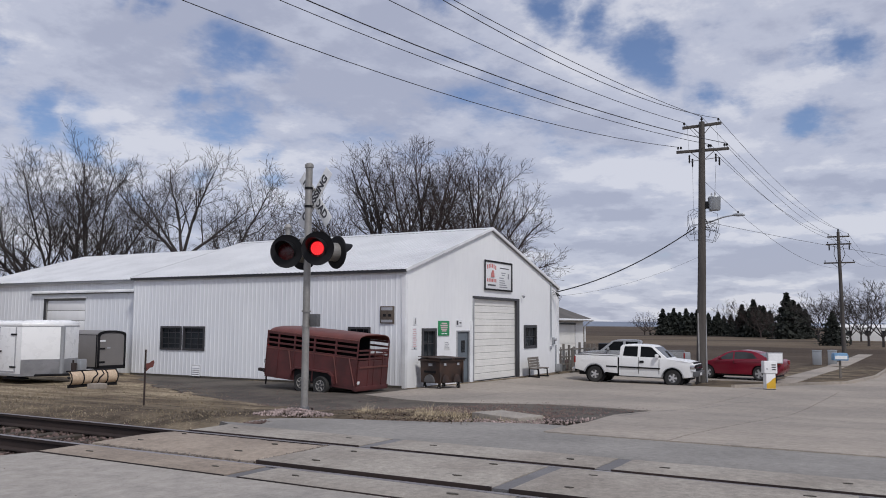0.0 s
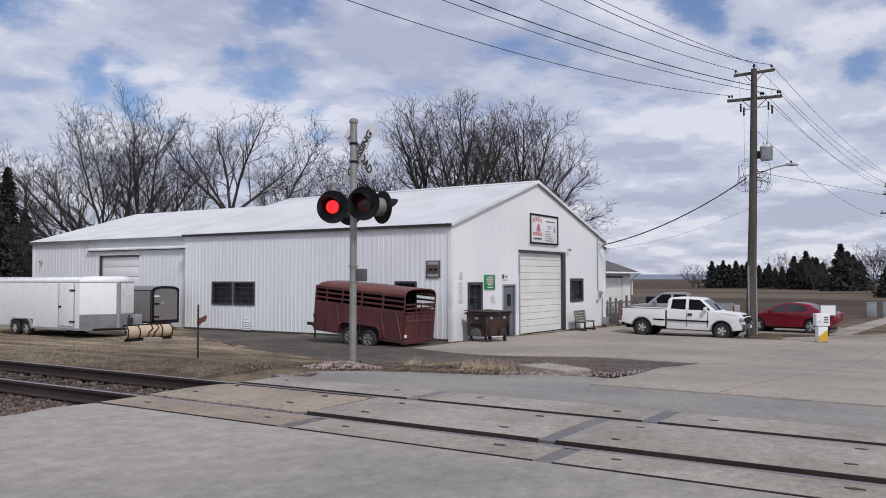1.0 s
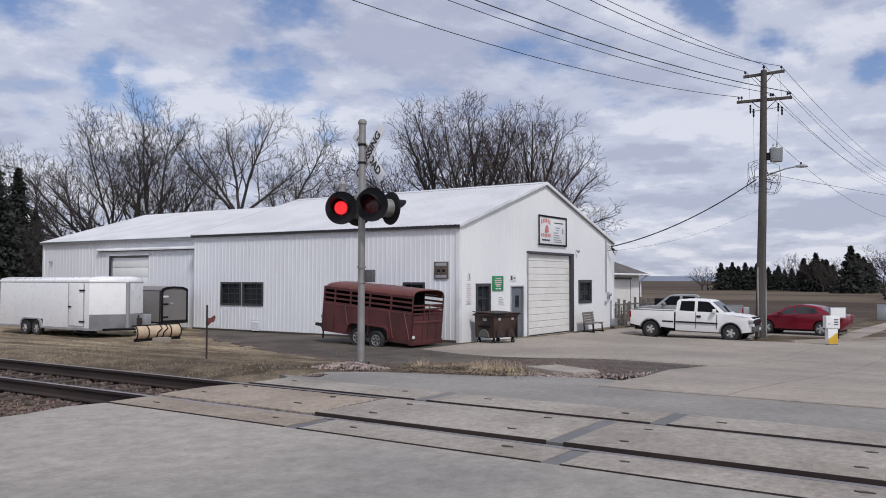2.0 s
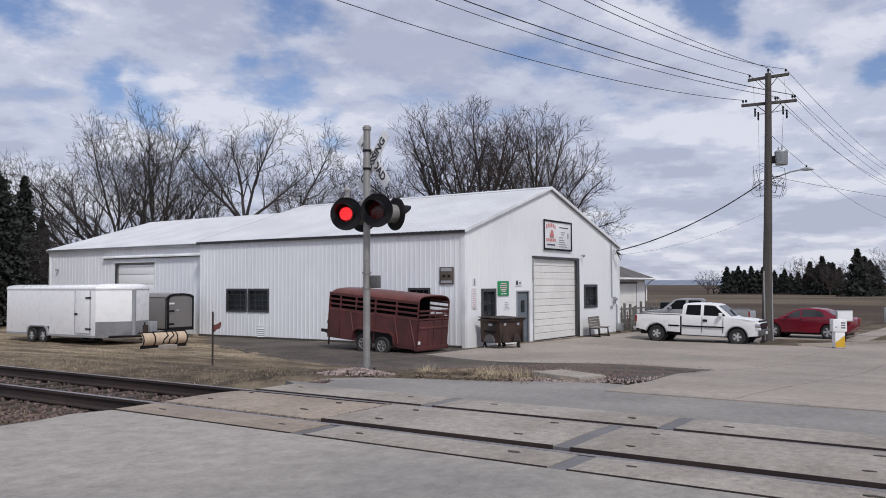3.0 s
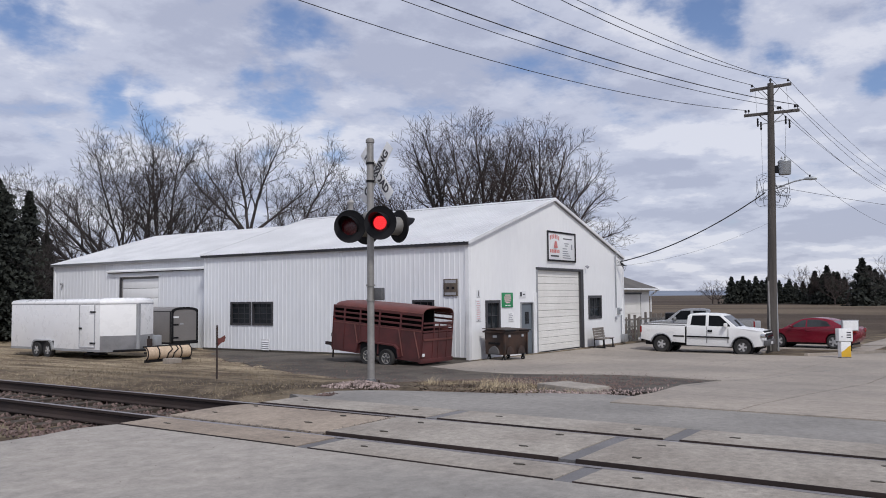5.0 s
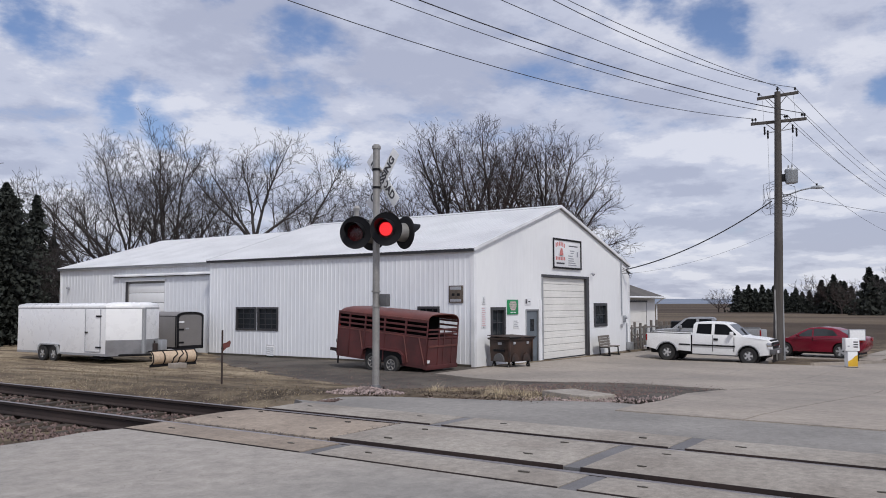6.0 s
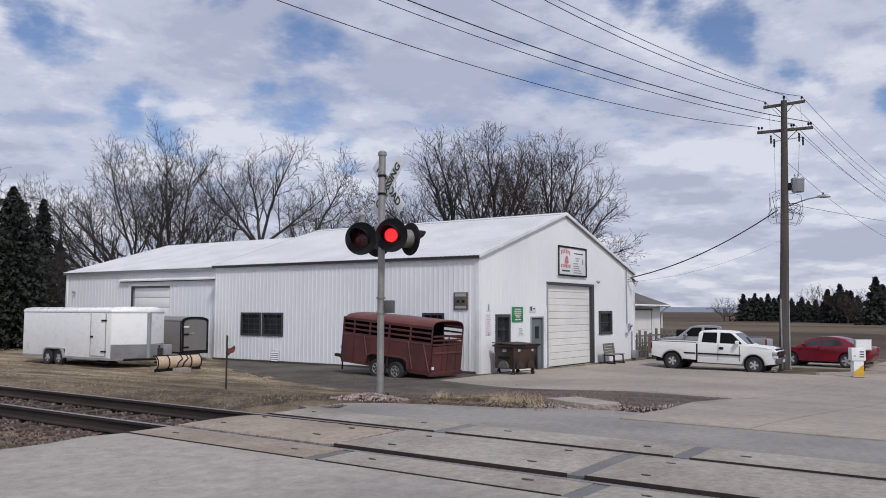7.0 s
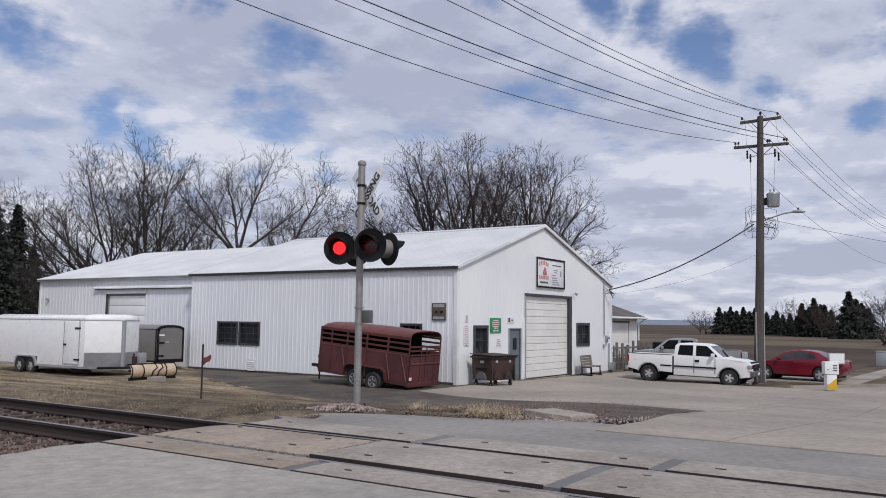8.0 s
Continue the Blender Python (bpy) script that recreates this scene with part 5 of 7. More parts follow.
    part("windscreen", across(((1.51, 1.265, 0.86), (0.94, 1.735, 0.74))), "shield", t)
    part("rear_window", Geo().box(-0.695, -0.68, -0.62, 0.62, 1.32, 1.68), "car_glass", t, smooth=0)
    part("tailgate", Geo().box(-2.86, -2.78, -0.88, 0.88, 0.65, 1.24), paint, t, bevel=0.015)
    part("bed_floor", Geo().box(-2.8, -0.76, -0.9, 0.9, 0.62, 0.72), "black", t, smooth=0)
    part("bed_front", Geo().box(-0.80, -0.74, -0.9, 0.9, 0.62, 1.22), paint, t, smooth=0)
    part("rear_bumper", Geo().box(-3.0, -2.84, -0.93, 0.93, 0.46, 0.64), "chrome", t, bevel=0.03)
    part("front_bumper", Geo().box(2.68, 2.86, -0.93, 0.93, 0.47, 0.70), "dark_grey", t, "grey front bumper", bevel=0.04)
    part("grille", Geo().box(2.68, 2.785, -0.62, 0.62, 0.72, 1.0), "black", t, bevel=0.02)
    part("grille_bar", Geo().box(2.78, 2.797, -0.6, 0.6, 0.85, 0.885), "chrome", t, smooth=0)
    part("hood_deflector", Geo().box(2.58, 2.70, -0.75, 0.75, 1.03, 1.10), "black", t, bevel=0.015)
    part("number_plate", Geo().box(2.86, 2.875, -0.2, 0.2, 0.52, 0.64), "white_sign", t, smooth=0)
    for s in (-1, 1):
        # dark window frames, bed gap and cladding that set the panels apart
        part("cab_gap", Geo().box(-0.755, -0.705, s * 0.90, s * 0.965, 0.5, 1.2), "black", t, smooth=0)
        part("bed_rail", Geo().box(-2.84, -0.76, s * 0.90, s * 0.995, 1.245, 1.275), "dark_grey", t, "dark plastic bed rail cap", bevel=0.008)
        part("turn_lamp", Geo().box(2.60, 2.75, s * 0.64, s * 0.935, 0.72, 0.80), "white_sign", t, bevel=0.015)
        part("wiper", Geo().tube([(1.53, s * 0.1, 1.265), (1.2, s * 0.12 + 0.35, 1.55)], 0.012, 5), "black", t)
    part("fuel_door", Geo().box(-2.55, -2.38, -0.998, -0.985, 0.95, 1.1), paint, t, bevel=0.004)
    part("chassis", Geo().box(-2.75, 2.5, -0.55, 0.55, 0.3, 0.6), "black", t, smooth=0)
    return t


def sedan(m, paint, label):
    t = empty("car", m, label, "car")
    RA, FA, R = -1.38, 1.385, 0.335
    global BODY_MID
    half = lambda x, z: 0.925 - max(0.0, z - 0.7) * 0.16 - max(0.0, abs(x) - 1.9) ** 2 * 0.5 - max(0, 0.4 - z) * 0.2
    low = [(-2.38, 0.42), (-2.2, 0.26)] + arc(RA, R, 0.40, 190, -10, 16) + arc(FA, R, 0.40, 190, -10, 16) + [(2.2, 0.24), (2.42, 0.36), (2.46, 0.55), (2.38, 0.70), (1.9, 0.86), (1.15, 0.95), (0.0, 0.98), (-1.5, 1.02), (-2.32, 1.04), (-2.44, 0.95), (-2.46, 0.6)]
    body = part("body", shell(low, half, 1.0), paint, t, bevel=0.012)
    gh = lambda x, z: 0.86 - max(0.0, z - 0.95) * 0.42
    cab = [(-1.95, 1.0), (1.25, 0.93), (1.15, 0.98), (0.35, 1.38), (0.1, 1.45), (-0.35, 1.485), (-0.9, 1.45), (-1.25, 1.37)]
    part("cabin", shell(cab, gh, 0.6), paint, t, bevel=0.015)
    for s in (-1, 1):
        part("side_window", side_panel([(0.02, 1.02), (0.82, 1.0), (0.25, 1.33), (0.02, 1.38)], gh, s), "shield", t)
        part("side_window", side_panel([(-1.25, 1.08), (-0.06, 1.03), (-0.06, 1.39), (-0.6, 1.39), (-1.0, 1.32)], gh, s), "shield", t)
        part("door_seam", side_panel([(-0.03, 0.35), (-0.015, 0.35), (-0.015, 1.0), (-0.03, 1.0)], half, s, 0.003), "black", body, smooth=0)
        part("door_handle", side_panel([(-0.25, 0.84), (-0.08, 0.84), (-0.08, 0.89), (-0.25, 0.89)], half, s, 0.02), paint, t)
        part("mirror", Geo().box(0.62, 0.76, s * 0.88, s * 1.06, 1.0, 1.12), paint, t, bevel=0.03)
        part("tail_lamp", Geo().box(-2.46, -2.2, s * 0.60, s * 0.85, 0.78, 0.98), "tail", t, bevel=0.03)
        part("headlamp", Geo().box(2.15, 2.42, s * 0.5, s * 0.80, 0.62, 0.74), "chrome", t, bevel=0.03)
        for x in (RA, FA):
            wheel(t, x, s * 0.82, R, 0.21, s, spokes=5, hub=0.72)
            part("wheel_well", Geo().tube([(x, s * 0.5, R), (x, s * 0.8, R)], 0.39, 20), "black", t)
    part("windscreen", across(((1.1, 1.0, 0.78), (0.38, 1.36, 0.66))), "shield", t)
    part("rear_window", across(((-1.9, 1.04, 0.76), (-1.25, 1.36, 0.66))), "shield", t)
    part("underbody", Geo().box(-2.2, 2.2, -0.6, 0.6, 0.18, 0.4), "black", t, smooth=0)
    return t


TRUCK_YAW = -88.0
ty = radians(TRUCK_YAW)
# the wheels next to the road touch the ground at (38.0, 13.38) and (38.15, 9.78)
mid = Vector((38.06, 11.52, 0)) + Vector((math.cos(ty + math.pi / 2), math.sin(ty + math.pi / 2), 0)) * 0.85
pickup(pose(mid.x, mid.y, -1.25, 0, 1.2, TRUCK_YAW), "white_paint", "white extended-cab pickup truck with black side moulding")
pickup(pose(44.4, 13.65, -1.14, 0, 0, 104), "silver_paint", "grey pickup truck parked behind the white one", stripe=False)
sedan(pose(44.75, 8.05, -1.235, 0, 0, 82) @ Matrix.Diagonal((0.945, 1, 1, 1)), "red_paint", "red four-door sedan parked on the lot")


# ---- trailers ----
def stock_trailer():
    z0 = -0.95
    t = empty("stock_trailer", pose(24.27, 18.74, z0 + 0.38, 4.8, 0, 0), "faded maroon slatted livestock trailer tilted back", "livestock trailer")
    # local: y towards the hitch, z from the axle height; the body spans y -1.95 to 1.95
    W, Y0, Y1, ZB, ZT = 0.95, -1.95, 2.16, 0.0, 1.58

    def roof_line(inset=0.0):
        pts = []
        for k in range(13):
            a = math.pi * k / 12
            pts.append(((W - inset) * math.copysign(abs(math.cos(a)) ** 0.55, math.cos(a)), ZT + (0.24 - inset) * abs(math.sin(a)) ** 0.8))
        return pts
    outer, inner = roof_line(), roof_line(0.03)
    ro = Geo()
    n = len(outer)
    ys = [Y0, Y0 + 0.06, 0, Y1 - 0.25, Y1 - 0.06, Y1]
    for y in ys:
        drop = 0.0 if y < Y1 - 0.3 else (0.03 if y < Y1 - 0.1 else 0.07 if y < Y1 - 0.01 else 0.16)
        for pl in (outer, inner):
            ro.v += [(x * (1 - drop * 0.15), y, z - drop if z > ZT + 0.02 else z) for x, z in pl]
    for i in range(len(ys) - 1):
        a, b = i * 2 * n, (i + 1) * 2 * n
        for k in range(n - 1):
            ro.f += [(a + k, a + k + 1, b + k + 1, b + k), (a + n + k, b + n + k, b + n + k + 1, a + n + k + 1)]
    for a in (0, (len(ys) - 1) * 2 * n):
        ro.f += [(a + k, a + n + k, a + n + k + 1, a + k + 1) for k in range(n - 1)]
    part("roof", ro, "maroon_roof", t, "rounded sun-faded red roof", smooth=50)
    part("nose", Geo().prism([(-W, ZB), (W, ZB), (W, ZT)] + [(x, z - 0.16 if z > ZT + 0.05 else z) for x, z in outer[1:-1]] + [(-W, ZT)], Y1 - 0.05, Y1, "y"), "maroon", t, bevel=0.01)
    posts = [Y0, -1.0, -0.05, 0.85, 1.6, Y1]
    for s in (-1, 1):
        x = s * W
        for y in posts:
            part("post", Geo().box(x - 0.03, x + 0.03, y - 0.03 if y > Y0 else y, y + 0.03 if y < Y1 else y, ZB, ZT + 0.02), "maroon", t, bevel=0.006)
        sp = part("side_panel", Geo().box(x - 0.012, x + 0.012, Y0, Y1, ZB, 0.98), "maroon", t, "maroon steel side panel")
        for z, h in ((1.0, 0.05), (1.15, 0.07), (1.33, 0.07), (1.5, 0.07)):
            part("slat", Geo().box(x - 0.02, x + 0.02, Y0, Y1, z, z + h), "maroon", t, bevel=0.006)
        part("fender", Geo().prism([(-1.0, 0.02), (-0.95, 0.3), (-0.75, 0.43), (0.75, 0.43), (0.95, 0.3), (1.0, 0.02), (0.94, 0.02), (0.89, 0.28), (0.72, 0.38), (-0.72, 0.38), (-0.89, 0.28), (-0.94, 0.02)], x if s > 0 else x - 0.14, x + 0.14 if s > 0 else x, "x").moved(Matrix.Translation((0, -0.09, 0))), "maroon", t)
        for y in (-0.52, 0.34):
            wheel_at = part("wheel", Geo().lathe([(0.18, -0.1), (0.29, -0.1), (0.33, -0.06), (0.33, 0.06), (0.30, 0.1), (0.18, 0.08), (0.18, -0.1)], 28), "rubber", t)
            wheel_at.matrix_basis = pose(x + s * 0.04, y, -0.1, 0, 90 * s, 0)
            part("rim", Geo().lathe([(0.18, 0.078), (0.165, 0.05), (0.12, 0.04), (0.08, 0.065), (0.0, 0.07)], 24), "dark_grey", wheel_at)
            sp2 = Geo()
            for k in range(5):
                a = 6.283 * k / 5
                sp2.tube([(0.06 * math.cos(a), 0.06 * math.sin(a), 0.078), (0.185 * math.cos(a), 0.185 * math.sin(a), 0.076)], 0.024, 6)
            sp2.lathe([(0.195, 0.07), (0.195, 0.088), (0.178, 0.09), (0.17, 0.07)], 24)
            part("spokes", sp2, "alu", wheel_at)
        for y0, y1 in ((0.86, 1.1), (-1.16, -0.94), (-1.9, -1.6)):
            part("brace", Geo().tube([(x + s * 0.02, y0, 0.06), (x + s * 0.02, y1, 0.96)], 0.028, 6), "maroon_roof", t)
        part("roof_rail", Geo().box(x - 0.026, x + 0.026, Y0, Y1, ZT - 0.005, ZT + 0.035), "maroon_roof", t, bevel=0.006)
        part("belt_rail", Geo().box(x - 0.024, x + 0.024, Y0, Y1, 0.955, 1.0), "maroon_roof", t, bevel=0.006)
        part("marker_lamp", Geo().box(x - 0.02, x + s * 0.03, Y1 - 0.12, Y1 - 0.06, 1.05, 1.1), "tail", t, smooth=0)
    # rear gate: lower panel, open slats above, open arch
    gt = part("rear_gate", Geo().box(-W + 0.03, W - 0.03, Y0 - 0.03, Y0, ZB + 0.02, 0.92), "maroon", t, "rear gate with a pale rail")
    for z in (0.95, 1.1, 1.24):
        part("slat", Geo().box(-W + 0.03, W - 0.03, Y0 - 0.03, Y0, z, z + 0.06), "maroon", gt, smooth=0)
    part("gate_rail", Geo().box(-W + 0.06, W - 0.06, Y0 - 0.06, Y0 - 0.03, 0.66, 0.72), "maroon_roof", gt, smooth=0)
    for x in (-0.3, 0.02, 0.55):
        part("gate_bar", Geo().box(x - 0.025, x + 0.025, Y0 - 0.05, Y0 - 0.03, 0.02, 1.3), "maroon", gt, smooth=0)
    part("latch", Geo().box(-0.92, -0.82, Y0 - 0.07, Y0 - 0.03, 0.12, 0.22), "white_sign", gt, smooth=0)
    # added black sheets: the shade inside the trailer, put in as colour
    part("lining", Geo().box(W - 0.04, W - 0.022, Y0 + 0.85, Y1 - 0.06, ZB, ZT + 0.1), "black", t, "dark inner lining", smooth=0)
    part("lining", Geo().box(-W + 0.03, W - 0.05, Y1 - 0.09, Y1 - 0.055, ZB, ZT + 0.02), "black", t, smooth=0)
    part("rear_sill", Geo().box(-W - 0.02, W + 0.02, Y0 - 0.06, Y0 + 0.1, ZB - 0.12, ZB + 0.03), "maroon", t, bevel=0.01)
    part("floor", Geo().box(-W, W, Y0, Y1, ZB - 0.08, ZB), "maroon", t, smooth=0)
    # no opening is cut; a black plate stands for its shade
    part("wheel_shadow_box", Geo().box(-W - 0.016, -W + 0.01, -0.94, 0.76, -0.05, 0.36), "black", t, "dark wheel opening", smooth=0)
    part("axle", Geo().box(-W, W, -0.42, 0.52, -0.06, -0.0), "black", t, smooth=0)
    tg = Geo()
    for s in (-1, 1):
        tg.tube([(s * 0.7, Y1, -0.03), (0, Y1 + 0.95, -0.02)], 0.045, 6)
    part("tongue", tg, "black", t)
    jk = part("jack", Geo().tube([(0, Y1 + 0.75, -0.52), (0, Y1 + 0.75, 0.5)], 0.032, 8), "rail", t)
    part("crank", Geo().tube([(0, Y1 + 0.75, 0.42), (-0.16, Y1 + 0.75, 0.42), (-0.16, Y1 + 0.75, 0.3)], 0.014, 6), "rail", jk)
    part("coupler", Geo().box(-0.06, 0.06, Y1 + 0.9, Y1 + 1.15, -0.06, 0.06), "rail", t, bevel=0.02)


def cargo_trailer(m, L, W, H, nose, skin, label, seams, rear_detail, wheels):
    """An enclosed trailer; local y runs from the rear (0) to the front, x is -W/2 to W/2, z from the ground."""
    t = empty("enclosed_trailer", m, label, "enclosed trailer")
    zb = 0.38
    plan = [(-W / 2, 0), (W / 2, 0), (W / 2, L), (0, L + nose), (-W / 2, L)]
    part("body", Geo().prism(plan, zb, zb + H, "z"), skin, t, bevel=0.02)
    if rear_detail:
        bow = [(W / 2 * math.cos(radians(q)), zb + H - 0.03 + 0.2 * math.sin(radians(q)) ** 0.8) for q in range(0, 181, 15)]
        part("roof", Geo().prism(bow, 0, L, "y"), skin, t, smooth=50)
        arch = bow + [(x * 0.87, z - 0.09) for x, z in reversed(bow)]
        part("arch_frame", Geo().prism(arch, -0.05, 0.02, "y"), "black", t, "black arched rear frame")
    else:
        crown = Geo()
        n = len(plan)
        for k, z in ((1.005, 0.0), (1.012, 0.05), (0.97, 0.14), (0.8, 0.2)):
            crown.v += [(x * k, L / 2 + (y - L / 2) * (1 + (k - 1) * 0.35), zb + H + z - 0.02) for x, y in plan]
        for r in range(3):
            crown.f += [(r * n + i, r * n + (i + 1) % n, (r + 1) * n + (i + 1) % n, (r + 1) * n + i) for i in range(n)]
        crown.f += [tuple(range(n - 1, -1, -1)), tuple(3 * n + i for i in range(n))]
        part("roof", crown, "trailer_white" if skin == "trailer_white" else skin, t, smooth=50)
    part("roof_rail", Geo().prism([(x * 1.004, L / 2 + (y - L / 2) * 1.002) for x, y in plan], zb + H - 0.05, zb + H - 0.02, "z"), "print_grey" if skin == "trailer_white" else "black", t, smooth=0)
    part("lower_rail", Geo().prism([(x * 1.004, L / 2 + (y - L / 2) * 1.002) for x, y in plan], zb - 0.05, zb + 0.04, "z"), "grey_trim" if skin == "trailer_white" else "black", t, smooth=0)
    for y in seams:
        part("corner_post", Geo().box(-W / 2 - 0.012, -W / 2 + 0.01, y - 0.04, y + 0.04, zb, zb + H - 0.05), "grey_trim" if skin == "trailer_white" else "black", t, smooth=0)
    if nose > 0.3:
        for s in (-1, 1):        # stone guard on the nose
            a, b = Vector((s * W / 2, L, 0)), Vector((0, L + nose, 0))
            nn = Vector((s * nose, W / 2, 0)).normalized() * 0.012
            vs = [a + nn, b + nn, b + nn + Vector((0, 0, 0.62)), a + nn + Vector((0, 0, 0.62))]
            vs = [v + Vector((0, 0, zb - 0.03)) for v in vs]
            part("stone_guard", Geo().add(vs + [v - nn * 1.4 for v in vs], [(0, 1, 2, 3), (7, 6, 5, 4), (0, 4, 5, 1), (1, 5, 6, 2), (2, 6, 7, 3), (3, 7, 4, 0)]), "diamond", t, "bright tread-plate stone guard", smooth=0)
        cap = Geo()
        for k, z in ((1.0, 0.0), (0.99, 0.06), (0.9, 0.13), (0.6, 0.18)):
            cap.v += [(x * k, L + (y - L) * k, zb + H + 0.03 + z) for x, y in ((-W / 2, L - 0.4), (W / 2, L - 0.4), (W / 2, L), (0, L + nose), (-W / 2, L))]
        for r in range(3):
            cap.f += [(r * 5 + i, r * 5 + (i + 1) % 5, r * 5 + 5 + (i + 1) % 5, r * 5 + 5 + i) for i in range(5)]
        cap.f += [(4, 3, 2, 1, 0), (15, 16, 17, 18, 19)]
        part("nose_cap", cap, "trailer_white", t, "domed white nose cap", smooth=60)
        part("nose_trim", Geo().tube([(0, L + nose, zb), (0, L + nose, zb + H - 0.04)], 0.085, 12), "grey_trim", t)
        dr = part("side_door", Geo().box(W / 2 - 0.01, W / 2 + 0.02, L - 1.36, L - 0.36, zb + 0.13, zb + H - 0.09), "trailer_white", t, "side entry door", bevel=0.008)
        for y in (L - 1.38, L - 0.34):
            part("door_trim", Geo().box(W / 2, W / 2 + 0.028, y - 0.02, y + 0.02, zb + 0.1, zb + H - 0.07), "print_grey", dr, smooth=0)
        part("door_trim", Geo().box(W / 2, W / 2 + 0.028, L - 1.36, L - 0.36, zb + 0.1, zb + 0.13), "print_grey", dr, smooth=0)
        for z in (zb + 0.3, zb + H - 0.35):
            part("hinge", Geo().box(W / 2, W / 2 + 0.05, L - 0.62, L - 0.3, z - 0.03, z + 0.03), "black", dr, smooth=0)
        part("latch", Geo().box(W / 2, W / 2 + 0.05, L - 1.38, L - 1.2, zb + 0.85, zb + 0.92), "black", dr, smooth=0)
    for y in wheels:
        for s in (-1, 1):
            wh = wheel(t, s * (W / 2 - 0.06), y, 0.33, 0.2, s, spokes=5)
            wh.matrix_basis = pose(s * (W / 2 - 0.02), y, 0.33, 0, 90 * s, 0)
    ym = sum(wheels) / len(wheels)
    for s in (-1, 1):
        span = 0.42 + (max(wheels) - min(wheels)) / 2
        x = s * W / 2
        arch = [(ym - span, 0.36), (ym - span + 0.12, 0.66), (ym - span + 0.3, 0.75), (ym + span - 0.3, 0.75), (ym + span - 0.12, 0.66), (ym + span, 0.36)]
        part("fender", Geo().prism(arch + [(ym + (y - ym) * 0.9, z - 0.05) for y, z in reversed(arch)], x - (0.02 if s > 0 else 0.09), x + (0.09 if s > 0 else 0.02), "x"), "grey_trim" if skin == "trailer_white" else "black", t)
        # flat black plate on the side, painted dark like a shaded recess
        part("wheel_well", Geo().box(x - 0.02, x + 0.006, ym - span + 0.06, ym + span - 0.06, 0.32, 0.72), "black", t, smooth=0)
    tg = Geo()
    for s in (-1, 1):
        tg.tube([(s * W * 0.4, L - 0.2, 0.34), (0, L + nose + 1.2, 0.42)], 0.05, 6)
    part("tongue", tg, "black", t)
    part("jack", Geo().tube([(0.0, L + nose + 0.7, 0.05), (0.0, L + nose + 0.7, 0.95)], 0.035, 8), "rail", t)
    part("step", Geo().box(W / 2 - 0.5, W / 2 - 0.1, L - 1.2, L - 0.2, 0.2, 0.26), "black", t, smooth=0)
    if rear_detail:
        rd = part("ramp_door", Geo().box(-W / 2 + 0.09, W / 2 - 0.09, -0.03, 0.0, zb + 0.1, zb + H + 0.02), skin, t, "grey rear door")
        for x0, x1, z0, z1 in ((-W / 2, -W / 2 + 0.1, zb, zb + H), (W / 2 - 0.1, W / 2, zb, zb + H), (-W / 2, W / 2, zb - 0.06, zb + 0.1)):
            part("rear_frame", Geo().box(x0, x1, -0.05, 0.01, z0, z1), "black", t, bevel=0.015)
        for z in (zb + 0.25, zb + 0.85, zb + 1.2):
            part("hinge", Geo().box(-W / 2 + 0.08, -W / 2 + 0.38, -0.05, -0.03, z - 0.04, z + 0.04), "black" if z < 1.5 else "white_sign", rd, smooth=0)
        part("lock", Geo().box(-0.28, -0.1, -0.05, -0.03, zb + 0.85, zb + 0.92), "print_grey", rd, smooth=0)
    return t


stock_trailer()
WZ = -0.95
cargo_trailer(pose(20.85, 36.45, WZ, 0, 0, 180), 6.6, 2.5, 1.9, 0.72, "trailer_white", "long white enclosed cargo trailer with a V nose", [], False, (2.15, 3.0))
cargo_trailer(pose(25.3, 31.85, WZ), 3.6, 1.5, 1.5, 0.2, "trailer_grey", "small grey enclosed trailer with a black rear frame", [0.06], True, (1.7,))


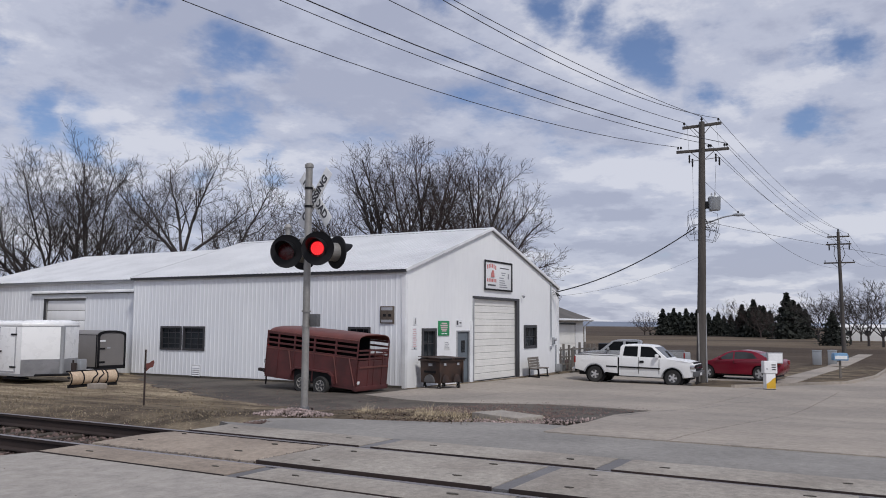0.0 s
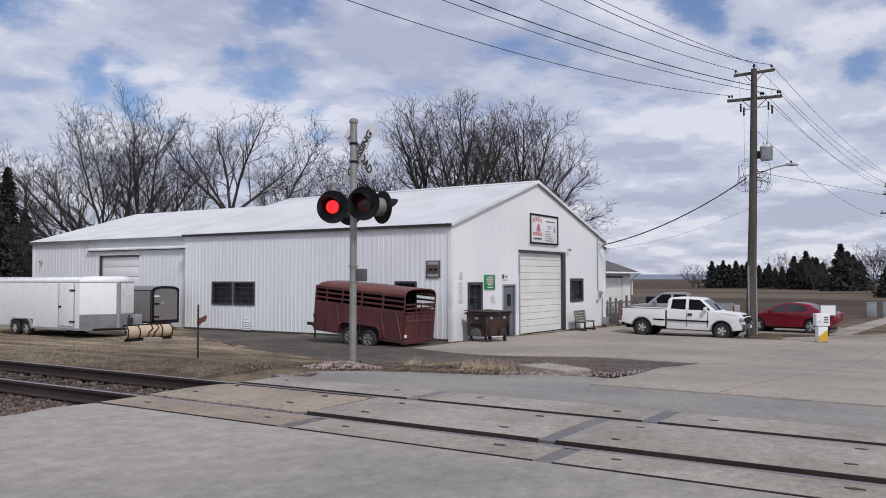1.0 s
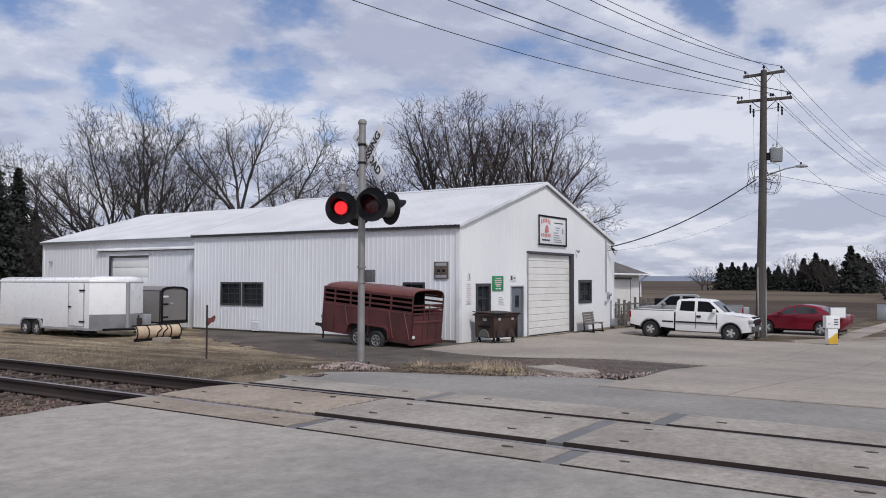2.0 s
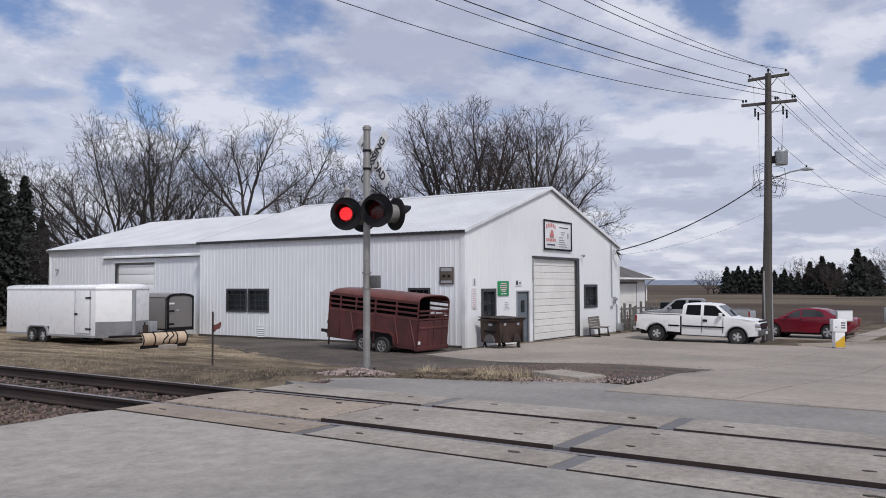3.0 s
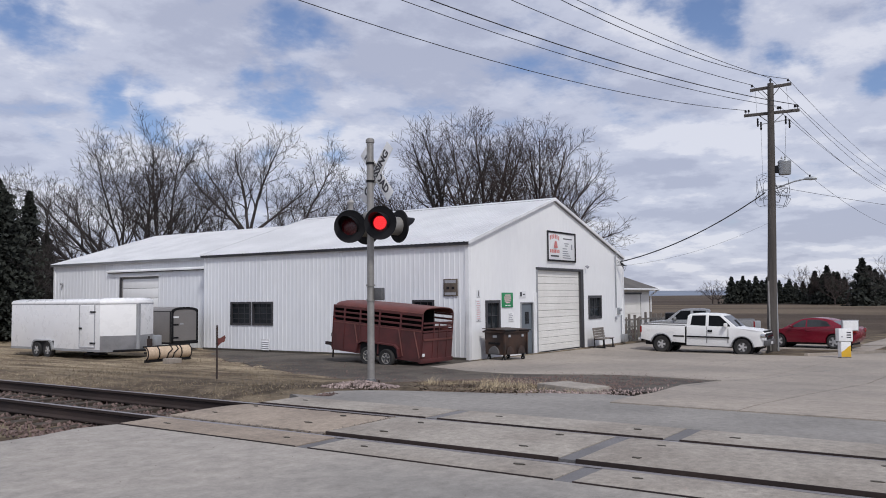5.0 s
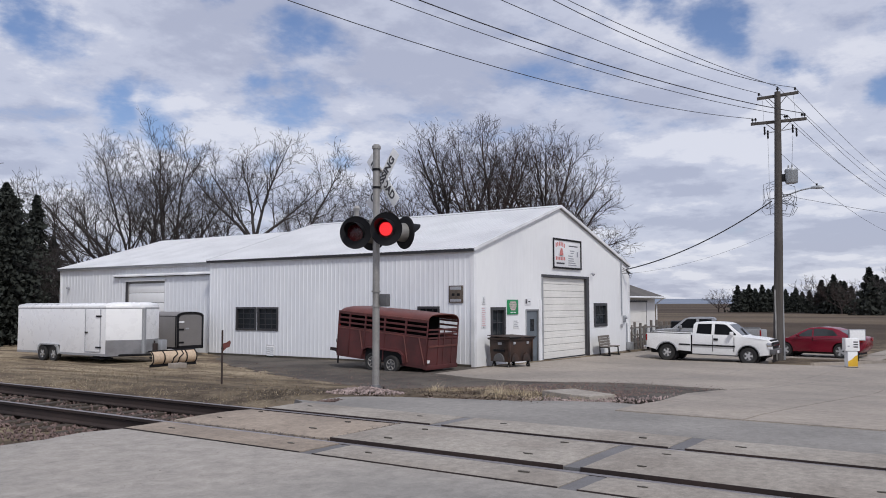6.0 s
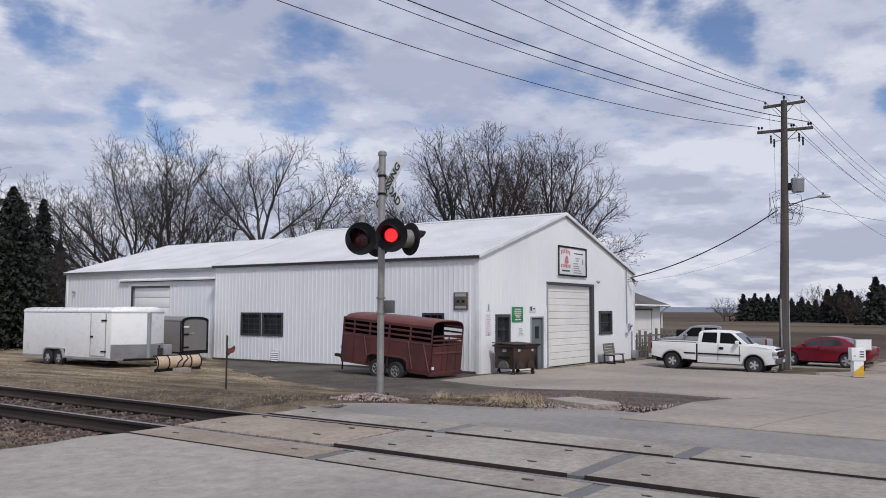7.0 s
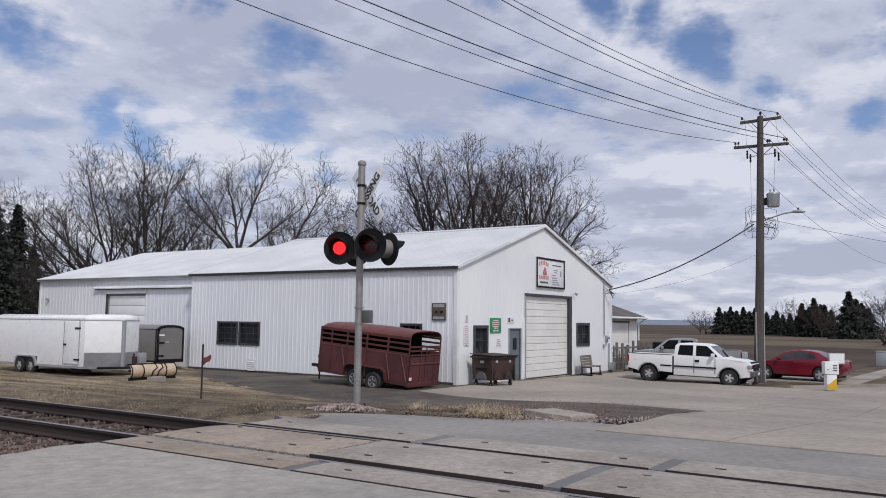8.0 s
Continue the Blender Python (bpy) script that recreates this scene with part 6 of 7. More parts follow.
# ---- small things in the yard ----
def build_plow():
    t = empty("snow_plow", pose(20.6, 26.95, -0.95, 0, 0, 2) @ Matrix.Scale(0.92, 4), "tan snow plow blade with black ribs on the grass", "snow plow")
    g = Geo()
    prof = [(-0.05, 0.12), (-0.16, 0.22), (-0.2, 0.36), (-0.17, 0.52), (-0.06, 0.64), (0.02, 0.66)]
    n = len(prof)
    for x in (-1.15, 1.15):
        g.v += [(x, y, z) for y, z in prof] + [(x, y + 0.02, z - 0.005) for y, z in prof]
    k = 2 * n
    for i in range(n - 1):
        g.f += [(i, i + 1, k + i + 1, k + i), (n + i, k + n + i, k + n + i + 1, n + i + 1)]
    for o in (0, k):
        g.f += [(o + i, o + n + i, o + n + i + 1, o + i + 1) for i in range(n - 1)]
    g.f += [(0, k, k + n, n), (n - 1, 2 * n - 1, k + 2 * n - 1, k + n - 1)]
    part("moldboard", g, "plow", t, smooth=60)
    for x in (-1.12, -0.55, 0.0, 0.3, 0.6, 1.12):
        part("rib", Geo().tube([(x + (0.0 if abs(x) > 0.5 else -0.12), y - 0.02, z) for y, z in prof[:3]] + [(x + (0.0 if abs(x) > 0.5 else 0.12), y - 0.02, z) for y, z in prof[3:]], 0.025, 6), "black", t)
    part("cutting_edge", Geo().box(-1.18, 1.18, -0.09, -0.03, 0.0, 0.14), "black", t, smooth=0)
    part("top_rail", Geo().tube([(-1.2, 0.02, 0.67), (1.2, 0.02, 0.67)], 0.035, 8), "black", t)
    fr = part("push_frame", Geo().box(-0.5, 0.5, 0.05, 0.12, 0.2, 0.34), "black", t, smooth=0)
    for x in (-0.45, 0.45):
        part("arm", Geo().tube([(x, 0.05, 0.28), (x * 0.6, 1.1, 0.35)], 0.05, 6), "black", fr)
    part("lift_post", Geo().box(-0.25, 0.2, 0.85, 1.0, 0.0, 0.95), "rail", t, bevel=0.02)
    part("hydraulic_box", Geo().box(-0.1, 0.2, 0.6, 0.85, 0.5, 1.1), "grey_trim", t, bevel=0.03)
    b = empty("concrete_block", pose(20.0, 25.9, -0.95), "grey concrete block lying on the grass", "block")
    part("block", Geo().box(-0.25, 0.3, -0.2, 0.2, -0.02, 0.2), "concrete", b, bevel=0.015)


def build_marker():
    z = land(13.3, 15.55)
    t = empty("flag_post", pose(13.3, 15.55, z), "thin rusty post with a faded red arrow flag", "marker post")
    part("post", Geo().tube([(0, 0, -0.1), (0, 0, 1.28)], 0.022, 8), "rail", t)
    pl = part("flag", Geo().prism([(-0.02, 0.0), (0.1, 0.12), (0.17, 0.14), (0.2, 0.24), (0.18, 0.3), (0.09, 0.24), (0.0, 0.22)], -0.008, 0.008, "y"), "maroon_roof", t, "faded red flag")
    pl.matrix_basis = pose(0.0, 0.0, 0.74, 0, 0, -50)
    part("bolt", Geo().tube([(0, 0.03, 0.85), (0, -0.04, 0.85)], 0.015, 6), "rail", t)


def build_dumpster():
    t = empty("dumpster", pose(27.6, 15.85, -0.965, 0, 0, -14), "rusty brown dumpster on castors by the gable wall", "dumpster")
    W, D, H = 0.62, 0.54, 1.14
    part("body", Geo().prism([(-D + 0.08, 0.22), (D - 0.05, 0.22), (D, H), (-D, H - 0.04)], -W, W, "x"), "dumpster", t, bevel=0.02)
    part("rim", Geo().box(-W - 0.06, W + 0.06, -D - 0.06, D + 0.05, H - 0.1, H - 0.03), "dumpster", t, bevel=0.015)
    for s in (-1, 1):
        part("lid", Geo().prism([(-D - 0.08, H - 0.02), (D + 0.05, H + 0.03), (D + 0.05, H + 0.06), (-D - 0.08, H + 0.02)], s * 0.01, s * (W + 0.07), "x"), "dumpster", t, "brown lid", bevel=0.01)
        part("lid_bar", Geo().tube([(s * 0.1, -D - 0.09, H - 0.01), (s * (W + 0.09), -D - 0.09, H - 0.01)], 0.022, 6), "black", t)
        # lifting pockets: half-round housings on the ends and the front
        dome = [(q, 0.24 + z) for q, z in [(0.27 * math.cos(radians(a)), 0.30 * math.sin(radians(a))) for a in range(0, 181, 15)]]
        part("wheel_housing", Geo().prism(dome, s * (W - 0.03), s * (W + 0.07), "x"), "dark_grey", t, "dark half-round housing", bevel=0.02)
        part("front_arch", Geo().prism([(s * 0.31 + q * 0.75, z) for q, z in dome], -D - 0.0, -D + 0.12, "y"), "dumpster", t, "worn half-round pressing", bevel=0.02)
        part("fork_slot", Geo().box(s * (W - 0.02), s * (W + 0.03), -0.3, 0.3, 0.6, 0.68), "black", t, smooth=0)
        part("badge", Geo().box(s * 0.36 - 0.06, s * 0.36 + 0.05, -D - 0.012, -D + 0.05, 0.88, 0.97), "print_grey", t, smooth=0)
        part("corner_post", Geo().box(s * W - 0.03, s * W + 0.03, -D - 0.015, -D + 0.06, 0.2, H - 0.08), "dumpster", t, bevel=0.01)
        for y in (-0.4, 0.38):
            cs = part("castor", Geo().tube([(s * 0.52 - 0.03, y, 0.08), (s * 0.52 + 0.03, y, 0.08)], 0.08, 14), "rubber", t)
            part("fork", Geo().box(s * 0.52 - 0.045, s * 0.52 + 0.045, y - 0.025, y + 0.025, 0.09, 0.24), "black", cs, smooth=0)
            part("hub", Geo().tube([(s * 0.52 - 0.034, y, 0.08), (s * 0.52 + 0.034, y, 0.08)], 0.03, 10), "chrome", cs)
    part("notice", Geo().box(-W - 0.006, -W + 0.01, -0.12, 0.08, 0.86, 0.95), "print_grey", t, smooth=0)


def build_bench():
    t = empty("bench", pose(37.65, 16.1, -1.07, 0, 0, 3), "weathered grey wooden bench against the gable wall", "bench")
    for k in range(4):
        part("back_slat", Geo().box(-0.72, 0.72, 0.25 + k * 0.02, 0.29 + k * 0.02, 0.47 + k * 0.125, 0.58 + k * 0.125), "fence", t, bevel=0.006)
    for k in range(4):
        part("seat_slat", Geo().box(-0.74, 0.74, -0.22 + k * 0.12, -0.12 + k * 0.12, 0.42, 0.455), "fence", t, bevel=0.006)
    for s in (-1, 1):
        lg = part("end_frame", Geo().tube([(s * 0.6, -0.2, 0.0), (s * 0.6, -0.18, 0.4), (s * 0.6, 0.28, 0.42)], 0.04, 6), "black", t, "black iron end frame")
        part("leg", Geo().tube([(s * 0.6, 0.28, 0.0), (s * 0.6, 0.3, 0.45), (s * 0.6, 0.37, 0.95)], 0.03, 6), "black", lg)
        part("foot", Geo().box(s * 0.66 - 0.04, s * 0.66 + 0.04, -0.26, 0.34, 0.0, 0.06), "black", lg, smooth=0)


def build_boxes():
    z = land(37.6, 5.4) + 0.015
    t = empty("vending_box", pose(37.6, 5.53, z, 0, 0, -60) @ Matrix.Diagonal((0.66, 0.7, 1.0, 1)), "white and yellow newspaper vending box by the kerb", "newspaper box")
    part("cabinet", Geo().box(-0.3, 0.3, -0.25, 0.25, 0.02, 0.66), "white_sign", t, bevel=0.015)
    part("yellow_panel", Geo().prism([(-0.29, 0.05), (0.29, 0.05), (0.29, 0.52), (0.12, 0.46), (-0.06, 0.34), (-0.29, 0.25)], -0.262, -0.25, "y"), "yellow", t, "yellow lower panel", smooth=0)
    hd = part("display_head", Geo().box(-0.42, 0.42, -0.28, 0.24, 0.68, 1.2), "white_sign", t, bevel=0.03)
    for k in range(3):
        part("print_bar", Geo().box(0.05, 0.32, -0.286, -0.278, 0.82 + k * 0.1, 0.87 + k * 0.1), "print", hd, smooth=0)
    part("print_bar", Geo().box(-0.3, -0.18, -0.286, -0.278, 0.85, 0.9), "print_grey", hd, smooth=0)
    part("neck", Geo().box(-0.25, 0.25, -0.2, 0.2, 0.64, 0.7), "print_grey", t, smooth=0)
    part("foot", Geo().box(-0.3, 0.3, -0.25, 0.25, -0.03, 0.03), "black", t, smooth=0)
    z = land(40.6, 5.6)
    t = empty("kerb_sign", pose(40.9, 5.75, z, 0, 0, -60), "small pale sign board on a post by the kerb", "sign")
    part("board", Geo().box(-0.36, 0.36, -0.06, 0.06, 1.0, 1.5), "print_grey", t, bevel=0.02)
    part("face", Geo().box(-0.32, 0.32, -0.072, -0.06, 1.04, 1.46), "white_sign", t, smooth=0)
    part("post", Geo().box(-0.04, 0.04, -0.04, 0.04, -0.05, 1.0), "black", t, smooth=0)
    z = land(48.5, 3.6)
    t = empty("mail_drop", pose(48.5, 3.6, z, 0, 0, -70), "pale blue box on a post beside the footpath", "mail box")
    part("post", Geo().box(-0.05, 0.05, -0.05, 0.05, -0.05, 0.95), "fence", t, smooth=0)
    part("box", Geo().prism([(-0.36, 0.93), (0.36, 0.93), (0.36, 1.22), (0.3, 1.32), (-0.3, 1.32), (-0.36, 1.22)], -0.25, 0.25, "y"), "blue", t, bevel=0.02)
    part("flap", Geo().box(-0.3, 0.3, -0.262, -0.25, 1.0, 1.18), "white_sign", t, smooth=0)
    for x, y in ((64.0, 6.2), (65.0, 5.3)):
        t = empty("utility_pedestal", pose(x, y, land(x, y)), "pale green utility pedestal at the field edge", "utility box", "pedestals at the field edge")
        part("cabinet", Geo().box(-0.28, 0.28, -0.28, 0.28, -0.05, 0.95), "steel", t, bevel=0.04)
        part("lid", Geo().box(-0.3, 0.3, -0.3, 0.3, 0.93, 1.02), "steel", t, bevel=0.02)
    # plain box in place of a parked vehicle's tail and its red lamp
    t = empty("fuel_tank_box", pose(46.2, 11.35, land(46.2, 11.3), 0, 0, -75), "grey box with a red end beyond the pickup", "utility box")
    part("body", Geo().box(-0.6, 0.5, -0.5, 0.5, 0.1, 1.25), "steel", t, bevel=0.03)
    part("red_panel", Geo().box(-0.64, -0.3, -0.53, 0.53, 0.55, 1.27), "tail", t, bevel=0.02)
    part("skid", Geo().box(-0.6, 0.5, -0.45, 0.45, 0.0, 0.1), "black", t, smooth=0)


def build_fence():
    t = empty("fence", pose(0, 0, 0), "weathered timber and wire fence beside the workshop", "fence")
    rnd = random.Random(21)
    x = 42.2
    z0 = land(44, 17)
    while x < 51:
        h = rnd.uniform(1.25, 1.65)
        part("post", Geo().box(x - 0.06, x + 0.06, 17.24, 17.36, z0 - 0.1, z0 + h), "fence", t, bevel=0.01)
        x += 0.85
    for z in (0.35, 0.75, 1.15):
        part("rail", Geo().box(42.1, 50.8, 17.2, 17.24, z0 + z, z0 + z + 0.09), "fence", t, smooth=0)
    x = 42.35
    while x < 46.5:
        if rnd.random() < 0.3:
            part("board", Geo().box(x - 0.07, x + 0.07, 17.17, 17.2, z0 + 0.1, z0 + rnd.uniform(0.9, 1.35)), "fence", t, smooth=0)
        x += 0.21
    w = Geo()
    x = 42.2
    while x < 50.8:
        w.tube([(x, 17.2, z0), (x, 17.2, z0 + 1.2)], 0.008, 4, False)
        x += 0.13
    part("wire_mesh", w, "steel", t)
    for k in range(5):
        d = empty("scrap_heap", pose(43.2 + k * 0.75, 17.9 + 0.2 * (k % 2), z0, 0, 0, k * 40), "small heap of scrap behind the fence", "scrap", "scrap behind the fence")
        part("heap", Geo().tube([(0, 0, -0.05), (0.1, 0, 0.35 + 0.1 * (k % 3)), (0.0, 0.1, 0.6)], [0.45, 0.3, 0.05], 7), ("white_sign", "rail", "fence", "trailer_grey", "maroon")[k], d, smooth=0)
    c = empty("tarp_cart", pose(47.6, 15.9, land(47, 16), 0, 0, 20), "dark tarp-covered cart on the lot", "cart")
    part("load", Geo().box(-1.1, 1.1, -0.6, 0.6, 0.5, 1.55), "black", c, bevel=0.08)
    for x in (-0.7, 0.7):
        part("wheel", Geo().tube([(x, -0.66, 0.3), (x, 0.66, 0.3)], 0.3, 16), "rubber", c)
    part("deck", Geo().box(-1.2, 1.2, -0.62, 0.62, 0.38, 0.5), "rail", c, smooth=0)


def build_house():
    t = empty("garage_house", pose(0, 0, 0), "white garage with a grey hipped shingle roof beyond the fence", "house")
    X0, X1, Y0, Y1, B, E, R = 46.6, 56.1, 20.6, 31, -1.05, 1.9, 4.3
    put = lambda u, d, z: (u, Y0 - d, z)
    hole = [(51.6, 54.5, B, 1.5)]
    clad_wall(t, "wall", X0, X1, B, lambda u: E, hole, put, "house", 0.6, 0.004, 9)
    clad_wall(t, "wall", Y0, Y1, B, lambda u: E, [], lambda u, d, z: (X1 + d, u, z), "house", 0.6, 0.004, 9)
    clad_wall(t, "wall", Y0, Y1, B, lambda u: E, [], lambda u, d, z: (X0 - d, u, z), "house", 0.6, 0.004, 9)
    od = part("garage_door", Geo().box(51.6, 54.5, Y0 + 0.05, Y0 + 0.09, B, 1.5), "door_white", t)
    for k in range(4):
        part("door_section", Geo().box(51.65, 54.45, Y0 + 0.02, Y0 + 0.05, B + 0.03 + k * 0.63, B + 0.61 + k * 0.63), "door_white", od, smooth=0)
    part("door_frame", Geo().box(51.5, 54.6, Y0 - 0.03, Y0 + 0.03, 1.5, 1.62), "trim_dark", t, smooth=0)
    o = 0.5
    xm = (X0 + X1) / 2
    h = (X1 - X0) / 2 + o
    a = [(X0 - o, Y0 - o, E), (X1 + o, Y0 - o, E), (X1 + o, Y1 + o, E), (X0 - o, Y1 + o, E)]
    rf = Geo().add(a + [(xm, Y0 - o + h, R), (xm, Y1 + o - h, R)] + [(x, y, z - 0.16) for x, y, z in a], [(0, 1, 4), (1, 2, 5, 4), (2, 3, 5), (3, 0, 4, 5), (0, 6, 7, 1), (1, 7, 8, 2), (2, 8, 9, 3), (3, 9, 6, 0), (9, 8, 7, 6)])
    part("roof", rf, "shingle", t, "grey shingle hip roof", smooth=0)
    part("gutter", Geo().tube([(X0 - o, Y0 - o - 0.05, E - 0.08), (X1 + o, Y0 - o - 0.05, E - 0.08)], 0.07, 8), "white_trim", t)
    part("downpipe", Geo().tube([(X1 + o - 0.1, Y0 - o, E - 0.1), (X1 + 0.05, Y0 - 0.1, E - 0.5), (X1 + 0.05, Y0 - 0.1, B)], 0.05, 8), "white_trim", t)


build_plow(), build_marker(), build_dumpster(), build_bench(), build_boxes(), build_fence(), build_house()


# ---- power poles and wires ----
P1, P2 = Vector((40.95, 8.98, -1.24)), Vector((89.8, 6.4, -1.2))


def crossarm(parent, z, half, direction, pins, braces=True, tilt=0.0, at=(0.0, 0.0)):
    d = Vector((direction[0], direction[1], 0)).normalized()
    f = Vector((-d.y, d.x, 0))
    d = (d + Vector((0, 0, tilt))).normalized()
    a = Vector((at[0], at[1], z)) + f * 0.19
    vs = [a + d * s * half + f * u * 0.05 + Vector((0, 0, w * 0.07)) for s in (-1, 1) for u in (-1, 1) for w in (-1, 1)]
    arm = part("crossarm", Geo().add(vs, [(0, 1, 3, 2), (4, 6, 7, 5), (0, 2, 6, 4), (1, 5, 7, 3), (0, 4, 5, 1), (2, 3, 7, 6)]), "pole", parent, "weathered timber crossarm", bevel=0.01)
    if braces:
        for s in (-1, 1):
            part("brace", Geo().tube([a + d * s * half * 0.5, Vector((at[0], at[1], z - 0.55)) + f * 0.16], 0.018, 5), "pole", arm)
    tips = []
    for s in pins:
        p = a + d * s * half
        m = Matrix.Translation(p + Vector((0, 0, 0.07)))
        part("insulator", Geo().lathe([(0.012, 0.0), (0.012, 0.08), (0.06, 0.09), (0.045, 0.13), (0.055, 0.15), (0.035, 0.2), (0.0, 0.21)], 10, m), "black", arm, "dark pin insulator")
        tips.append(parent.matrix_world @ (p + Vector((0, 0, 0.26))))
    return arm, tips


def build_poles():
    t = empty("utility_pole", Matrix.Translation(P1), "tall weathered utility pole with crossarms, transformer and street lamp", "utility pole")
    H = 12.72
    SX, SY = 0.04, -0.17           # the head of the pole stands off its foot
    part("shaft", Geo().tube([(0.03, 0.16, -0.3), (0.035, 0.07, 2.5), (0.04, -0.02, 5.5), (0.04, -0.1, 9), (SX, SY, H)], [0.23, 0.215, 0.195, 0.17, 0.14], 16), "pole", t)
    part("conduit", Geo().tube([(0.2, -0.1, 0), (0.17, -0.1, 4.8), (0.15, -0.12, 7.0)], 0.045, 8), "grey_trim", t)
    part("guard", Geo().box(-0.22, -0.15, 0.12, 0.19, 0.0, 3.3), "alu", t, bevel=0.02)
    ax = (0.21, -1.0)
    top, tips1 = crossarm(t, 12.58, 0.93, ax, (-0.9, 0.84), tilt=0.075, at=(SX, SY))
    arm2, tips2 = crossarm(t, 11.33, 1.24, ax, (-0.93, -0.82, 0.24, 0.32, 0.84, 0.93), tilt=0.022, at=(SX, SY))
    part("ridge_pin", Geo().lathe([(0.03, 0.0), (0.03, 0.1), (0.07, 0.12), (0.045, 0.18), (0.05, 0.2), (0.0, 0.26)], 10, Matrix.Translation((SX, SY, H))), "black", t, "dark pin insulator")
    c3 = part("cutout_bracket", Geo().tube([(-0.07, 0.38, 10.78), (0.17, -0.92, 10.9)], 0.025, 6), "grey_trim", t)
    for y, x in ((0.44, -0.07), (0.30, -0.05), (-0.78, 0.15), (-0.94, 0.17)):
        part("cutout", Geo().lathe([(0.03, -0.2), (0.05, -0.12), (0.035, -0.05), (0.05, 0.02), (0.035, 0.1), (0.05, 0.18), (0.0, 0.22)], 8, Matrix.Translation((x, y, 10.75 + (0.14 if y in (0.44, -0.78) else -0.05)))), "black", c3, "dark fuse cutout")
    tr = part("transformer", Geo().lathe([(0.0, 8.3), (0.26, 8.3), (0.28, 8.35), (0.30, 8.85), (0.31, 8.9), (0.27, 8.97), (0.0, 9.0)], 20, Matrix.Translation((0.14, -0.66, 0))), "steel", t, "grey pole transformer can")
    for k in (-0.1, 0.1):
        part("bushing", Geo().lathe([(0.025, 0), (0.05, 0.05), (0.03, 0.1), (0.045, 0.14), (0.02, 0.24), (0, 0.25)], 8, Matrix.Translation((0.12 + k, -0.62 + k, 8.95))), "grey_trim", tr)
    part("transformer_bracket", Geo().box(-0.02, 0.16, -0.45, -0.1, 8.4, 8.75), "black", t, bevel=0.02)
    la = part("lamp_bracket", Geo().tube([(0.03, -0.14, 7.62), (0.09, -0.5, 7.76), (0.2, -1.05, 7.95), (0.3, -1.55, 8.04)], 0.035, 8), "steel", t)
    part("lamp_head", Geo().tube([(0.29, -1.48, 8.04), (0.34, -1.75, 8.05), (0.39, -2.02, 8.03)], [0.05, 0.095, 0.05], 10), "steel", la, "small grey street lamp head")
    part("lamp_eye", Geo().tube([(0.33, -1.72, 8.12), (0.33, -1.72, 8.22)], 0.04, 8), "black", la)
    rnd = random.Random(5)

    def cable(pts, r):
        part("jumper_cable", Geo().tube(pts, r, 4, False), "wire", t)

    for k in range(15):      # slack loops of cable about the transformer
        a, b = rnd.uniform(6.7, 7.7), rnd.uniform(7.4, 8.5)
        s = 0.62 if k < 6 else -0.85
        edge = 0.12 if s > 0 else -0.22
        w1, w2 = rnd.uniform(0.45, 1.1), rnd.uniform(0.35, 1.0)
        cable([(0, edge, a), (-0.05, s * w1 * 0.7 + edge * 0.3, a - rnd.uniform(0.0, 0.25)), (-0.05, s * w1, (a + b) / 2 - rnd.uniform(0.0, 0.2)), (0.0, s * w2, b - 0.12), (0.04, s * w2 * 0.5 + edge * 0.5, b + rnd.uniform(-0.1, 0.1)), (0.05, edge, b)], 0.011)
    cable([(0.13, -0.7, 9.2), (0.15, -0.78, 10.6)], 0.008)
    cable([(-0.07, 0.3, 10.5), (-0.03, 0.3, 7.8)], 0.006)
    cable([(0.16, -0.95, 11.25), (0.15, -0.85, 12.5)], 0.006)
    cable([(-0.1, 0.45, 11.2), (-0.1, 0.5, 12.5)], 0.006)
    u = empty("utility_pole", Matrix.Translation(P2), "distant weathered utility pole with three crossarms", "utility pole")
    part("shaft", Geo().tube([(0.1, -0.15, -0.3), (0, 0, 12.0)], [0.22, 0.14], 12), "pole", u)
    ax2 = (0.05, -1.0)
    _, q1 = crossarm(u, 11.55, 1.0, ax2, (-0.9, 0.9))
    _, q2 = crossarm(u, 10.8, 1.15, ax2, (-0.85, 0.2, 0.85))
    crossarm(u, 8.95, 1.4, ax2, (-0.9, 0.9))
    part("drop_insulator", Geo().tube([(0.05, 0.85, 10.7), (0.05, 0.85, 10.2)], 0.06, 8), "black", u)
    part("drop_insulator", Geo().tube([(-0.05, -0.95, 10.7), (-0.05, -0.95, 10.2)], 0.06, 8), "black", u)
    part("riser_cables", Geo().tube([(0.1, 0.35, 10.6), (0.1, 0.45, 9.8), (0.1, 0.2, 9.0)], 0.03, 5).tube([(0.1, -0.35, 10.6), (0.1, -0.55, 9.8), (0.1, -0.2, 9.0)], 0.03, 5), "wire", u)
    part("ridge_pin", Geo().tube([(0, 0, 12), (0, 0, 12.3)], 0.07, 8), "black", u)
    top1, top2 = P1 + Vector((SX, SY, H + 0.26)), P2 + Vector((0, 0, 12.3))

    def wire(a, b, sag, r, name="power_line", n=28, s1=1.0):
        pts = []
        for k in range(n + 1):
            s = s1 * k / n
            p = a.lerp(b, s)
            pts.append((p.x, p.y, p.z - 4 * sag * s * (1 - s)))
        g = Geo().tube(pts, r, 5)
        return tagged(part(name, g, "wire"), "dark overhead wire between the utility poles", "power line", "overhead wires")

    ins = {"A": tips2[0], "B": tips2[3], "C": tips2[5], "D": tips1[0], "E": top1, "F": tips1[1]}
    for k, (dx, dy, dz, sag, r) in WIRES.items():
        wire(ins[k], Vector((dx, dy, dz)), sag, r)
